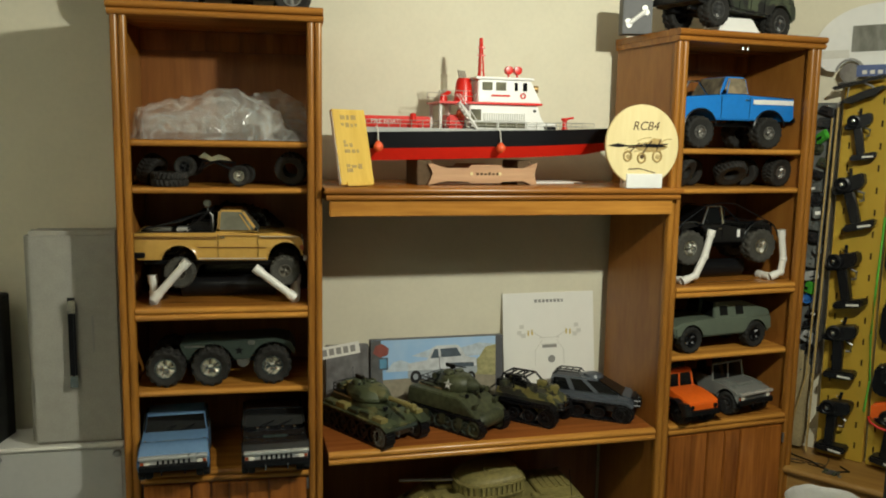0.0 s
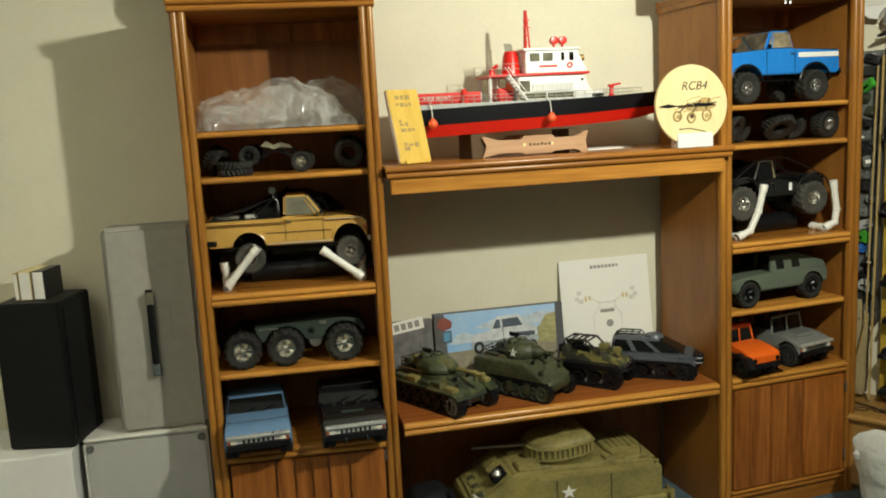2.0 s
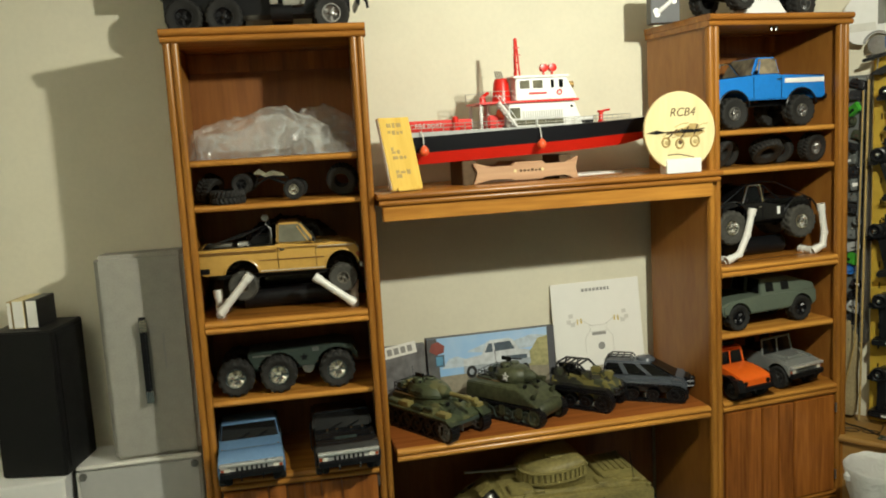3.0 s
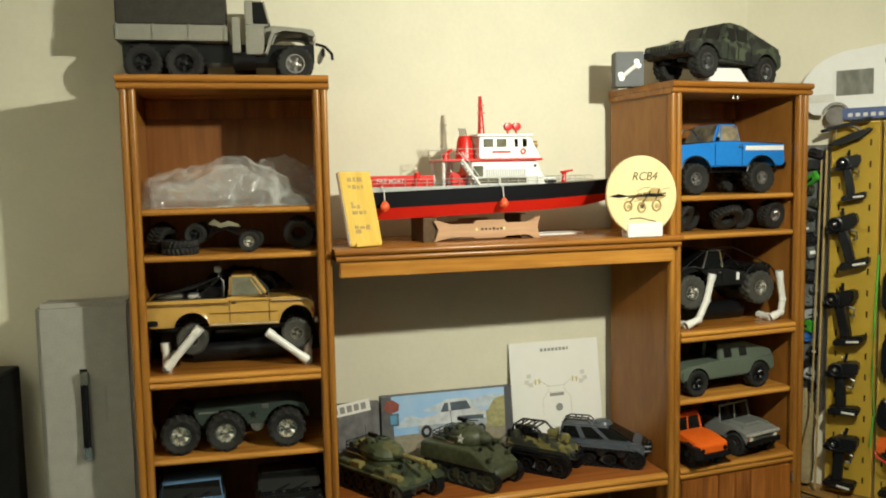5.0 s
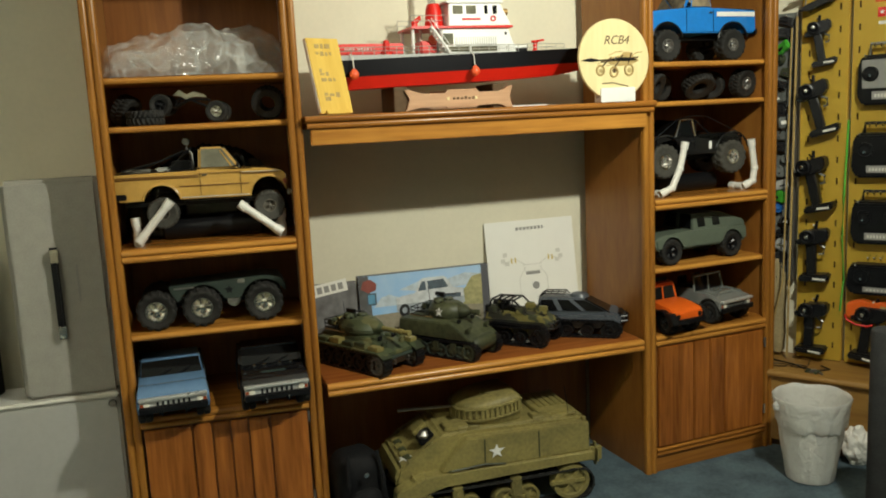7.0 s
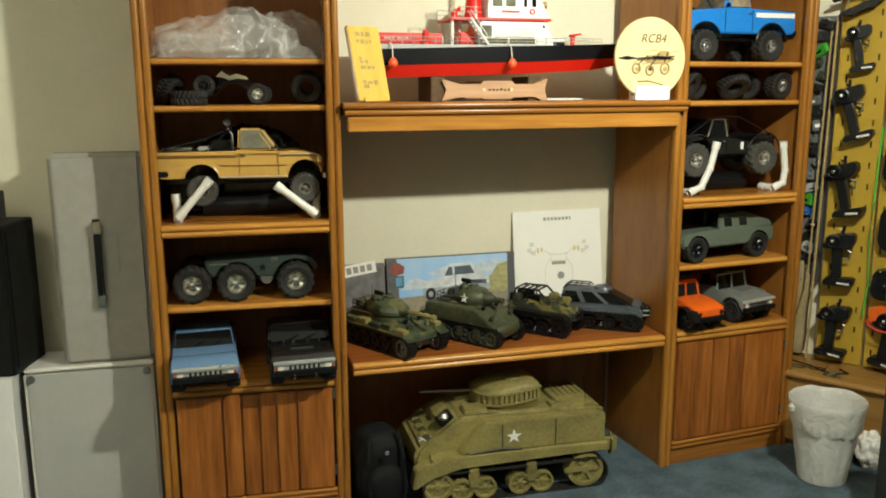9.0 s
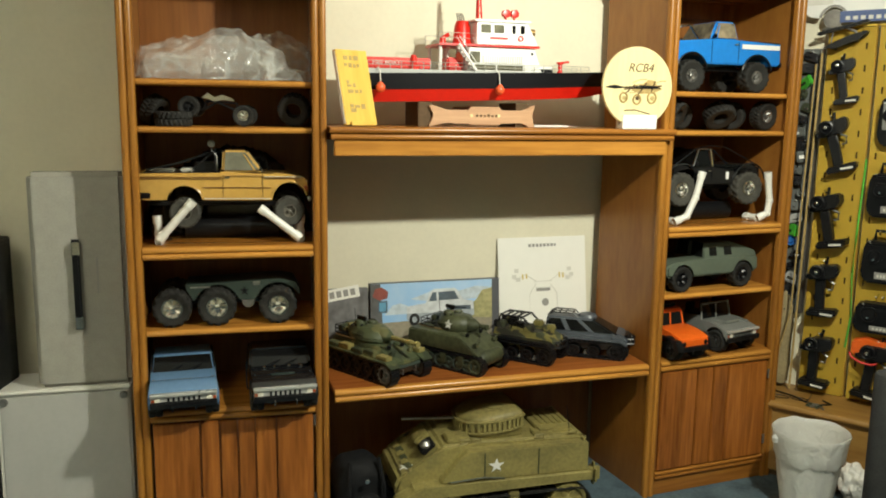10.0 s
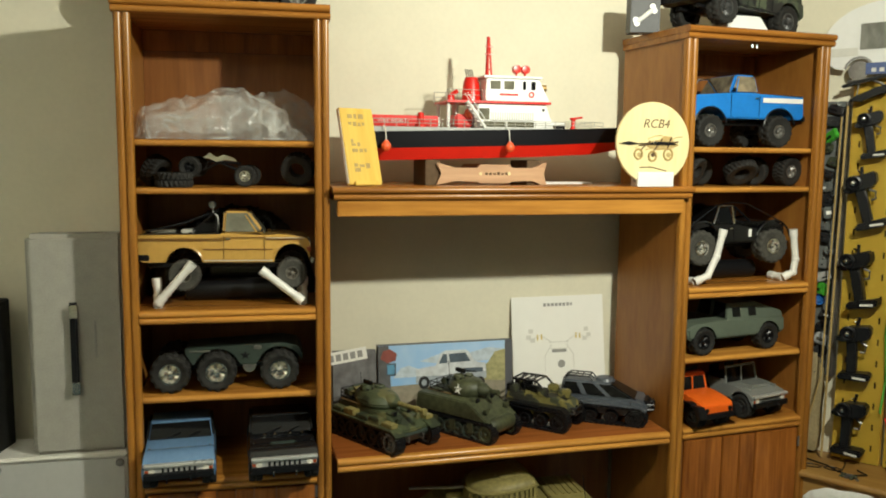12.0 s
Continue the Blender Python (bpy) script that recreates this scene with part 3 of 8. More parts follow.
blue = pickup(R @ pose(0.315, 0.165, Y1, 0, 0, 180), "bright blue toy pickup with white side stripe", 0.490, 0.195, BLUE,
              dict(axles=(-0.135, 0.160), r=0.058, ww=0.052, sill=0.102, rail=0.186, hood=0.186, roof=0.256, cab=(-0.050, -0.040, 0.044, 0.078), glass=TRIMGLASS, vent_window=True, hole=0.42, rim=STEEL, lift=0.014, flare=True,
                   stripe=(0.160, 0.017, -0.238, -0.062, WHITE), bumper=BLACK))
bm = bmesh.new()
for s in (-1, 1):
    tube(bm, [(0.128, s * 0.085, 0.19), (0.165, s * 0.08, 0.236), (0.205, s * 0.08, 0.232), (0.228, s * 0.085, 0.19)], 0.0035, 6)
tube(bm, [(0.165, -0.08, 0.236), (0.165, 0.08, 0.236)], 0.0035, 6)
part("roll_bar", bm, CHROME, blue, "bright tube frame over the hood")
for s in (-1, 1):
    part("tail_lamp", boxes((-0.2395, -0.2340, s * 0.083 - 0.010, s * 0.083 + 0.010, 0.130, 0.160)), REDLENS, blue, "red tail lamp", bevel=0.001)
dark = pickup(R @ pose(0.305, 0.165, Y3 + 0.064, 0, 0, 180), "black toy pickup with dusty tyres on pipe stands", 0.400, 0.185, GLOSSBLACK,
              dict(axles=(-0.150, 0.160), r=0.064, ww=0.055, sill=0.082, rail=0.144, hood=0.140, roof=0.210, cab=(0.020, 0.028, 0.082, 0.108), hole=0.44, rim=CHROME, tyre=GREYTYRE, lift=0.020, bars=BLACK))
bm = bmesh.new()
tube(bm, [(0.020, -0.087, 0.150), (0.030, -0.080, 0.212), (0.082, -0.080, 0.212), (0.108, -0.087, 0.150)], 0.0042, 6)
part("cab_frame", bm, CHROME, dark, "polished cab pillars")
bm = bmesh.new()
tube(bm, [(0.020, 0.087, 0.150), (0.030, 0.080, 0.212), (0.082, 0.080, 0.212), (0.108, 0.087, 0.150)], 0.0042, 6)
part("cab_frame", bm, CHROME, dark, "polished cab pillars")
bm = bmesh.new()
tube(bm, [(-0.19, 0.09, 0.15), (-0.03, 0.09, 0.22), (0.03, 0.08, 0.225), (0.10, 0.09, 0.215), (0.20, 0.09, 0.15)], 0.002, 5)
part("wire_aerial", bm, BLACK, dark, "thin black wire")
part("hood_decal", boxes((-0.052, -0.040, 0.092, 0.0945, 0.100, 0.128)), WHITE, dark, "small white sticker")
pipe_stand(R @ pose(0, 0, Y3 - 0.980), "white plastic pipe stand propping the black pickup", [
    [(0.215, 0.045, 1.176), (0.190, 0.045, 1.080), (0.155, 0.045, 1.012), (0.100, 0.045, 0.992)], [(0.112, 0.050, 0.992), (0.112, 0.27, 0.992)],
    [(0.520, 0.045, 1.170), (0.538, 0.045, 1.060), (0.530, 0.045, 1.012), (0.492, 0.055, 0.992)], [(0.500, 0.060, 0.992), (0.500, 0.13, 0.992)]])
tube2 = thing("black_tube", R @ pose(0.31, 0.18, Y3 + 0.082, 0, 0, 0), "fat black plastic tube lying under the black pickup", "tube")
part("tube_body", made(lathe, [(0, -0.14), (0.030, -0.14), (0.034, -0.136), (0.034, 0.136), (0.030, 0.14), (0, 0.14)], 20, "x", (0, 0, -0.0475)), BLACK, tube2)


# ---- boxy off-road cars ----
def hummer(m, label, mat, L0, w, kit):
    """A wide boxy off-roader, nose along +x; open or closed cabin."""
    t = thing("model_off_roader", m, label, "model truck", "scale model trucks")
    k = kit
    r = k["r"]
    sill, hood, roof = k["sill"], k["hood"], k["roof"]
    x0, x1 = -L0 / 2, L0 / 2
    ax = k["axles"]
    dp = k.get("drop", 0.0)
    top = [(x0, sill + 0.015), (x0, hood - 0.01), (x0 + 0.01, hood), (k["wind"], hood), (k["wind"] + 0.30 * (x1 - k["wind"]), hood - 0.1 * dp), (x1 - 0.05, hood - 0.006 - dp * 0.55), (x1 - 0.01, hood - 0.016 - dp * 0.8), (x1, hood - 0.024 - dp * 0.5), (x1, sill + 0.010), (x1 - 0.02, sill)]
    pts = outline(top, [(x, r + 0.006, r * 1.15) for x in ax], sill)
    if min(ax) - r * 1.15 > x0 + 0.024:
        pts += [(x0 + 0.02, sill)]
    b = shell(pts, w, sill + 0.03, hood, 0.06, mat, t)
    if k.get("open"):
        for s in (-1, 1):
            part("window_frame", made(tube, [(k["wind"], s * w * 0.44, hood - 0.004), (k["wind"] - 0.012, s * w * 0.41, roof)], 0.004, 6), mat, t)
            part("door_top", boxes((x0 + 0.07, k["wind"] - 0.004, s * w * 0.44 - 0.004, s * w * 0.44 + 0.004, hood - 0.006, hood + 0.012)), mat, t, bevel=0.002)
        bm = bmesh.new()
        tube(bm, [(k["wind"] - 0.012, -w * 0.42, roof), (k["wind"] - 0.012, w * 0.42, roof)], 0.0045, 6)
        tube(bm, [(k["wind"] - 0.006, 0, roof), (k["wind"], 0, hood - 0.004)], 0.003, 6)
        part("windscreen_frame", bm, mat, t)
        bm = bmesh.new()
        plate(bm, [(k["wind"], w * -0.42, hood), (k["wind"], w * 0.42, hood), (k["wind"] - 0.012, w * 0.40, roof), (k["wind"] - 0.012, -w * 0.40, roof)], 0.04, 0.0, 0.002)
        part("windscreen", bm, GLASSY, t, "dark windscreen")
        part("cabin_floor", boxes((x0 + 0.05, k["wind"] - 0.012, -w * 0.38, w * 0.38, hood - 0.006, hood + 0.002)), BLACK, t)
        for s in (-1, 1):
            bm = boxes((k["wind"] - 0.10, k["wind"] - 0.05, s * w * 0.22 - 0.022, s * w * 0.22 + 0.022, hood - 0.002, hood + 0.014), (k["wind"] - 0.105, k["wind"] - 0.092, s * w * 0.22 - 0.022, s * w * 0.22 + 0.022, hood, hood + 0.046))
            part("seat", bm, BLACK, t, bevel=0.003)
        if k["open"] == 2:
            part("roof", boxes((x0 + 0.08, k["wind"] - 0.010, -w * 0.43, w * 0.43, roof - 0.003, roof + 0.010)), mat, t, bevel=0.003)
            part("roof_box", boxes((x0 + 0.10, k["wind"] - 0.03, -w * 0.34, w * 0.34, roof + 0.0105, roof + 0.026)), BLACK, t, "black roof rack", bevel=0.003)
    elif k.get("profile"):
        bm = bmesh.new()
        prism(bm, k["profile"], -w * 0.46, w * 0.46)
        for v in bm.verts:
            v.co.y *= 1 - 0.16 * max(0.0, v.co.z - hood) / (roof - hood)
        c = part("cabin", bm, mat, t, bevel=0.003)
        lean = 0.16 * 0.46 * w / (roof - hood)
        for s in (-1, 1):
            for xa, xb, za, zb in k["panes"]:
                q = [(x, s * (w * 0.46 - lean * (z - hood)), z) for x, z in ((xa, za), (xb, za), (xb, zb), (xa, zb))]
                bm = bmesh.new()
                plate(bm, q[::-1] if s > 0 else q, 0.0, 0.0008)
                part("window", bm, GLASSY, c, "dark square side window", smooth=False)
            for xd in k["seams"]:
                part("door_line", boxes((xd, xd + 0.0016, s * w * 0.502 - 0.0010, s * w * 0.502 + 0.0004, sill + 0.006, hood - 0.006)), BLACK, b)
        (xa, za), (xb, zb) = k["profile"][0], k["profile"][1]
        for s in (-1, 1):
            bm = bmesh.new()
            plate(bm, [(xa, s * w * 0.22 - w * 0.18, za + 0.006), (xa, s * w * 0.22 + w * 0.18, za + 0.006), (xb, s * w * 0.20 + w * 0.16, zb), (xb, s * w * 0.20 - w * 0.16, zb)], 0.08, 0.0010)
            part("windscreen", bm, GLASSY, c, "dark split windscreen", smooth=False)
    else:
        c = k["cab"]
        cab(t, (c[0], k["wind"] + 0.004, -w * k.get("cab_w", 0.455), w * k.get("cab_w", 0.455), hood - 0.003), (c[1], c[2], -w * k.get("roof_w", 0.40), w * k.get("roof_w", 0.40), roof), mat, k.get("glass", GLASSY), k.get("doors", 2))
    if k.get("wiper"):
        for y in (-0.030, 0.024):
            part("wiper", made(tube, [(k["wind"] + 0.012, y - 0.012, hood + 0.003), (k["wind"] - 0.006, y + 0.030, hood + 0.014)], 0.0016, 5), BLACK, t)
        part("roof_edge", boxes((k["cab"][2] - 0.010, k["cab"][2] + 0.006, -w * 0.425, w * 0.425, roof - 0.006, roof + 0.001)), mat, t, bevel=0.002)
        for s in (-1, 1):
            part("hood_latch", boxes((k["wind"] + 0.070, k["wind"] + 0.080, s * w * 0.42 - 0.003, s * w * 0.42 + 0.003, hood - 0.010, hood - 0.001)), CHROME, t, bevel=0.001)
    if k.get("open") == 1:
        part("hood_panel", boxes((k["wind"] + 0.012, x1 - 0.045, -w * 0.22, w * 0.22, hood - 0.006, hood + 0.005)), mat, b, bevel=0.003)
        for s in (-1, 1):
            part("hood_rib", boxes((k["wind"] + 0.012, x1 - 0.03, s * w * 0.36 - 0.004, s * w * 0.36 + 0.004, hood - 0.010, hood + 0.002)), mat, b, bevel=0.002)
    n = k.get("slots", 7)
    gw = w * 0.5
    g = part("grille", boxes((x1 - 0.006, x1 + 0.003, -w * 0.46, w * 0.46, hood - 0.050, hood - 0.026)), k.get("face", mat), b, "slotted front grille", bevel=0.002)
    for i in range(n):
        y = -gw / 2 + gw * (i + 0.5) / n
        part("slot", boxes((x1 - 0.002, x1 + 0.0042, y - gw / n * 0.22, y + gw / n * 0.22, hood - 0.046, hood - 0.031)), BLACK, g, smooth=False)
    for s in (-1, 1):
        part("headlight", made(lathe, [(0, 0), (0.009, 0), (0.009, 0.003), (0, 0.0045)], 12, "x", (x1 + 0.002, s * w * 0.36, hood - 0.038)), k.get("lens", BULB), g, "round headlight")
        part("corner_lamp", boxes((x1 - 0.004, x1 + 0.0036, s * w * 0.43 - 0.0045, s * w * 0.43 + 0.0045, hood - 0.043, hood - 0.034)), k.get("corner", AMBER), g)
        if k.get("mirrors"):
            part("mirror", boxes((k["wind"] - 0.004, k["wind"] + 0.004, s * w * 0.47 - 0.004, s * (w * 0.47 + 0.022), hood + 0.014, hood + 0.032)), mat, t, bevel=0.002)
    if k.get("vent"):
        v = part("hood_vent", boxes((k["wind"] + 0.076, k["wind"] + 0.104, -w * 0.19, w * 0.19, hood - 0.020, hood + 0.0015 - dp * 0.25)), BLACK, b, "black hood vent", bevel=0.001)
        for i in range(3):
            part("vent_slat", boxes((k["wind"] + 0.080 + i * 0.008, k["wind"] + 0.083 + i * 0.008, -w * 0.17, w * 0.17, hood + 0.0005 - dp * 0.25, hood + 0.0030 - dp * 0.25)), DARKGREEN, v, smooth=False)
    if k.get("trim"):
        part("bumper", boxes((x1 - 0.002, x1 + 0.012, -w * 0.47, w * 0.47, hood - 0.027, hood - 0.017)), BRIGHT, t, "chrome strip above the grille", bevel=0.002)
    part("bumper", boxes((x1 - 0.004, x1 + 0.014, -w * 0.47, w * 0.47, sill + 0.002, sill + 0.022)), BLACK, t, "black front bumper", bevel=0.003)
    for s in (-1, 1):
        part("tow_hook", made(tube, [(x1 + 0.012, s * w * 0.16, sill + 0.010), (x1 + 0.022, s * w * 0.16, sill + 0.006), (x1 + 0.020, s * w * 0.16, sill - 0.002)], 0.003, 6), k.get("hook", BLACK), t)
    for s in (-1, 1):
        if k.get("flares"):
            for x in ax:
                bm = bmesh.new()
                prism(bm, outline([(x - r * 1.7, sill + 0.004), (x - r * 1.3, r * 2.1), (x + r * 1.3, r * 2.1), (x + r * 1.75, sill + 0.01)], [(x, r + 0.006, r * 1.12)], sill), s * w * 0.44, s * (w * 0.44 + 0.030))
                part("fender_flare", bm, BLACK, t, "wide black fender flare", bevel=0.003)
    chassis(t, x0 + 0.03, x1 - 0.03, sill - 0.016, w, [(x, r) for x in ax], r)
    for x in ax:
        for s in (-1, 1):
            wheel(t, x, s * (w / 2 - k["ww"] * 0.5), r, r, k["ww"], k.get("rim", DARKRIM), RUBBER, k.get("hole", 0.55))
    return t


hummer(R @ pose(0.300, 0.150, Y4, 0, 0, 184), "matte grey-green toy military off-roader", SAGE, 0.450, 0.190,
       dict(axles=(-0.148, 0.150), r=0.050, ww=0.044, sill=0.058, hood=0.122, roof=0.178, wind=0.040, profile=[(0.044, 0.118), (0.036, 0.180), (-0.098, 0.180), (-0.214, 0.140), (-0.220, 0.118)],
            panes=((-0.018, 0.018, 0.131, 0.164), (-0.092, -0.056, 0.131, 0.164)), seams=(), mirrors=False, rim=BLACK, lens=DARKRIM, corner=BLACK))
hummer(pose(2.072, 0.165, H + 0.006, 0, 0, 196) @ pose(0, 0, 0, 0, -4, 0), "camouflaged toy military off-roader with slanted back", CAMO_H, 0.510, 0.215,
       dict(axles=(-0.172, 0.150), r=0.057, ww=0.050, sill=0.070, hood=0.138, roof=0.214, wind=0.075, profile=[(0.080, 0.134), (0.052, 0.208), (0.016, 0.215), (-0.050, 0.212), (-0.246, 0.152), (-0.250, 0.134)],
            panes=((0.000, 0.044, 0.150, 0.194), (-0.066, -0.012, 0.150, 0.194)), seams=(0.050, -0.008, -0.078), rim=DARKRIM, mirrors=True, drop=0.004, lens=DARKRIM, corner=BLACK))
hummer(L @ pose(0.146, 0.066, LOW_L, 0, 0, -86) @ Matrix.Scale(1.06, 4), "steel blue toy off-roader with chrome grille and black vent", STEELBLUE, 0.310, 0.196,
       dict(axles=(-0.10, 0.098), r=0.046, ww=0.038, sill=0.040, hood=0.104, roof=0.146, wind=0.004, cab=(-0.150, -0.128, -0.030), doors=3, drop=0.014, wiper=True, roof_w=0.450, cab_w=0.482, face=BRIGHT, vent=True, trim=True, slots=7, hook=BLACK, glass=GLASSY))
suv = hummer(L @ pose(0.450, 0.066, LOW_L, 0, 0, -87) @ Matrix.Scale(1.05, 4), "gloss black toy off-roader with chrome trim", GLOSSBLACK, 0.320, 0.196,
       dict(axles=(-0.10, 0.100), r=0.046, ww=0.038, sill=0.040, hood=0.106, roof=0.152, wind=0.004, cab=(-0.150, -0.128, -0.032), doors=3, drop=0.014, wiper=True, roof_w=0.450, cab_w=0.482, face=BRIGHT, vent=True, trim=True, slots=7, hook=CHROME))
for s in (-0.05, -0.02, 0.025, 0.06):
    part("roof_lamp", made(lathe, [(0, 0), (0.005, 0.001), (0.005, 0.004), (0, 0.007)], 10, "z", (0.030, s, 0.107)), CHROME, suv, "tiny chrome lamp")
hummer(R @ pose(0.150, 0.100, LOW_R, 0, 0, -84), "bright orange toy off-roader with black rack", ORANGE, 0.270, 0.145,
       dict(axles=(-0.085, 0.085), r=0.042, ww=0.036, sill=0.040, hood=0.110, roof=0.160, wind=0.005, open=2, slots=0, lens=BLACK, flares=True))
hummer(R @ pose(0.395, 0.150, LOW_R, 0, 0, -80), "grey metallic open-topped toy off-roader", GREYMET, 0.290, 0.185,
       dict(axles=(-0.09, 0.092), r=0.044, ww=0.038, sill=0.046, hood=0.112, roof=0.170, wind=0.015, open=1, slots=9, lens=BULB, vent=False, trim=True))

wedge = thing("white_display_block", pose(2.085, 0.14, H, 0, 0, 2), "white tapered block under the camouflaged off-roader", "stand")
part("block", made(frustum, (-0.095, 0.085, -0.07, 0.07, 0.0), (-0.060, 0.055, -0.05, 0.05, 0.060)), WHITE, wedge, bevel=0.004)
lid = thing("grey_box", pose(1.745, 0.200, H, 0, 0, -14), "small dark grey box with white emblem", "box")
# Card colour lowered to hold the shadow the box stands in.
part("carton", boxes((-0.052, 0.052, -0.02, 0.05, 0.0, 0.125)), material("grey_card", (0.055, 0.055, 0.058), 0.6, grain=(60, .1), vary=.1), lid, bevel=0.002)
bm = bmesh.new()
tube(bm, [(-0.028, -0.021, 0.036), (0.026, -0.021, 0.078)], 0.008, 8)
for x, z in ((-0.030, 0.030), (-0.034, 0.042), (0.030, 0.074), (0.024, 0.088)):
    lathe(bm, [(0, -0.003), (0.0105, -0.003), (0.0105, 0.003), (0, 0.003)], 12, "y", (x, -0.0215, z))
part("emblem", bm, WHITE, lid, "white emblem shape")

# ---- six-wheel chassis and cargo truck ----
six = thing("model_six_wheeler", L @ pose(0.285, 0.17, Z4, 0, 0.0, 0), "dark green six-wheeled toy truck with chrome wheels", "model truck", "scale model trucks")
bm = bmesh.new()
prism(bm, outline([(-0.120, 0.108), (-0.125, 0.128), (0.17, 0.140), (0.22, 0.130), (0.235, 0.105), (0.235, 0.085), (0.05, 0.075)], [(-0.028, 0.058, 0.072), (0.163, 0.060, 0.072)], 0.075) + [(-0.10, 0.080)], -0.075, 0.075)
part("body", bm, DARKGREEN, six, bevel=0.002)
part("star", made(star, 0.016, -0.0760, 0.058, 0.105), BLACK, six, "black star marking", smooth=False)
part("name_strip", boxes((-0.110, -0.048, -0.0765, -0.0750, 0.118, 0.124)), STEEL, six, "row of small grey lettering bars", smooth=False)
part("hatch", boxes((0.085, 0.108, -0.078, -0.070, 0.122, 0.136)), STEEL, six, bevel=0.002)
part("gearbox", made(lathe, [(0, -0.02), (0.020, -0.02), (0.022, 0.0), (0.018, 0.03), (0, 0.034)], 12, "y", (0.070, -0.050, 0.068)), STEEL, six)
chassis(six, -0.20, 0.20, 0.060, 0.2, [(-0.165, 0.064), (-0.028, 0.064), (0.163, 0.064)], 0.064)
for x in (-0.165, -0.028, 0.163):
    for s in (-1, 1):
        wheel(six, x, s * 0.088, 0.061, 0.061, 0.055, CHROME, MIDTYRE, 0.54, 14)

army = thing("model_cargo_truck", L @ pose(0.304, 0.290, H, 0, 0, 0), "faded grey army cargo truck with canvas cover", "model truck", "scale model trucks")
bm = boxes((-0.335, 0.005, -0.115, 0.115, 0.128, 0.176))
part("cargo_bed", bm, ARMYGREY, army, bevel=0.003)
for k in range(4):
    x = -0.330 + 0.108 * k
    part("bed_rib", boxes((x, x + 0.007, -0.1185, -0.1145, 0.128, 0.178)), ARMYGREY, army, bevel=0.001)
bm = bmesh.new()
prism(bm, [(-0.112, 0.1765), (-0.110, 0.27), (-0.085, 0.31), (0.085, 0.31), (0.110, 0.27), (0.112, 0.1765)], -0.33, 0.0, "x")
part("canvas_cover", bm, CANVAS, army, "dark canvas cover", bevel=0.004)
part("tool_box", boxes((0.018, 0.045, -0.10, 0.10, 0.094, 0.205)), ARMYGREY, army, bevel=0.003)
part("cab", boxes((0.060, 0.120, -0.098, 0.098, 0.090, 0.185), (0.060, 0.085, -0.098, 0.098, 0.18, 0.26)), ARMYGREY, army, bevel=0.003)
cab(army, (0.084, 0.140, -0.094, 0.094, 0.180), (0.072, 0.120, -0.088, 0.088, 0.262), ARMYGREY, GLASSY, 1, "cab_top")
bm = bmesh.new()
prism(bm, [(0.120, 0.105), (0.120, 0.190), (0.19, 0.186), (0.275, 0.178), (0.284, 0.168), (0.284, 0.135), (0.262, 0.135), (0.258, 0.168), (0.160, 0.164), (0.138, 0.120), (0.130, 0.090)], -0.055, 0.055)
part("hood", bm, ARMYGREY, army, bevel=0.003)
for s in (-1, 1):
    bm = bmesh.new()
    prism(bm, [(0.118, 0.090), (0.128, 0.090), (0.150, 0.155), (0.18, 0.166), (0.245, 0.162), (0.262, 0.150), (0.280, 0.146), (0.282, 0.154), (0.25, 0.172), (0.175, 0.175), (0.142, 0.165)], s * 0.060, s * 0.108)
    part("fender", bm, ARMYGREY, army, bevel=0.002)
    part("headlight", made(lathe, [(0, 0), (0.012, 0), (0.012, 0.008), (0, 0.012)], 12, "x", (0.276, s * 0.075, 0.150)), BULB, army)
    part("fuel_tank", made(lathe, [(0, -0.035), (0.028, -0.035), (0.028, 0.035), (0, 0.035)], 16, "x", (0.055, s * 0.075, 0.070)), BLACK, army)
part("bumper", boxes((0.300, 0.312, -0.10, 0.10, 0.085, 0.112)), BLACK, army, bevel=0.003)
bm = bmesh.new()
tube(bm, [(0.285, -0.06, 0.130), (0.315, -0.06, 0.122), (0.338, -0.05, 0.100), (0.340, -0.05, 0.080)], 0.005, 6)
part("tow_hook", bm, BLACK, army)
part("frame_skirt", boxes((-0.32, 0.28, -0.06, 0.06, 0.066, 0.126)), BLACK, army, bevel=0.003)
for x in (-0.255, -0.130, 0.215):
    for s in (-1, 1):
        wheel(army, x, s * 0.086, 0.060, 0.060, 0.044, STEEL if x > 0 else BLACK, RUBBER, 0.52, 18)

# ---- loose tyres and the little crawler ----
loose_tyre(L @ pose(0.085, 0.150, Z2 + 0.0475, 25, 0, 62), "black knobbly model tyre leaning on another", 0.050, 0.045)
loose_tyre(L @ pose(0.145, 0.085, Z2 + 0.0225, 90, 0, 10), "black knobbly model tyre lying flat", 0.056, 0.044)
loose_tyre(L @ pose(0.512, 0.120, Z2 + 0.0555, 18, 0, -16), "black model tyre standing upright on shelf", 0.052, 0.044)
crawl = thing("model_crawler", L @ pose(0.275, 0.14, Z2, 0, 0, -6), "small bare rock crawler chassis with silver plates", "model car")
for x, z in ((-0.078, 0.072), (0.085, 0.046)):
    for s in (-1, 1):
        wheel(crawl, x, s * 0.058, z - 0.012, 0.033, 0.028, CHROME if x > 0 else BLACK, MIDTYRE, 0.5, 18)
    part("axle", made(tube, [(x, -0.055, z - 0.012), (x, 0.055, z - 0.012)], 0.006, 8), BLACK, crawl)
bm = bmesh.new()
for s in (-0.022, 0.022):
    tube(bm, [(-0.078, s, 0.060), (-0.045, s, 0.050), (-0.030, s, 0.078), (0.060, s, 0.072), (0.060, s, 0.048), (0.085, s, 0.042)], 0.0035, 6)
    tube(bm, [(-0.045, s, 0.050), (0.0, s, 0.075), (0.060, s, 0.048)], 0.0035, 6)
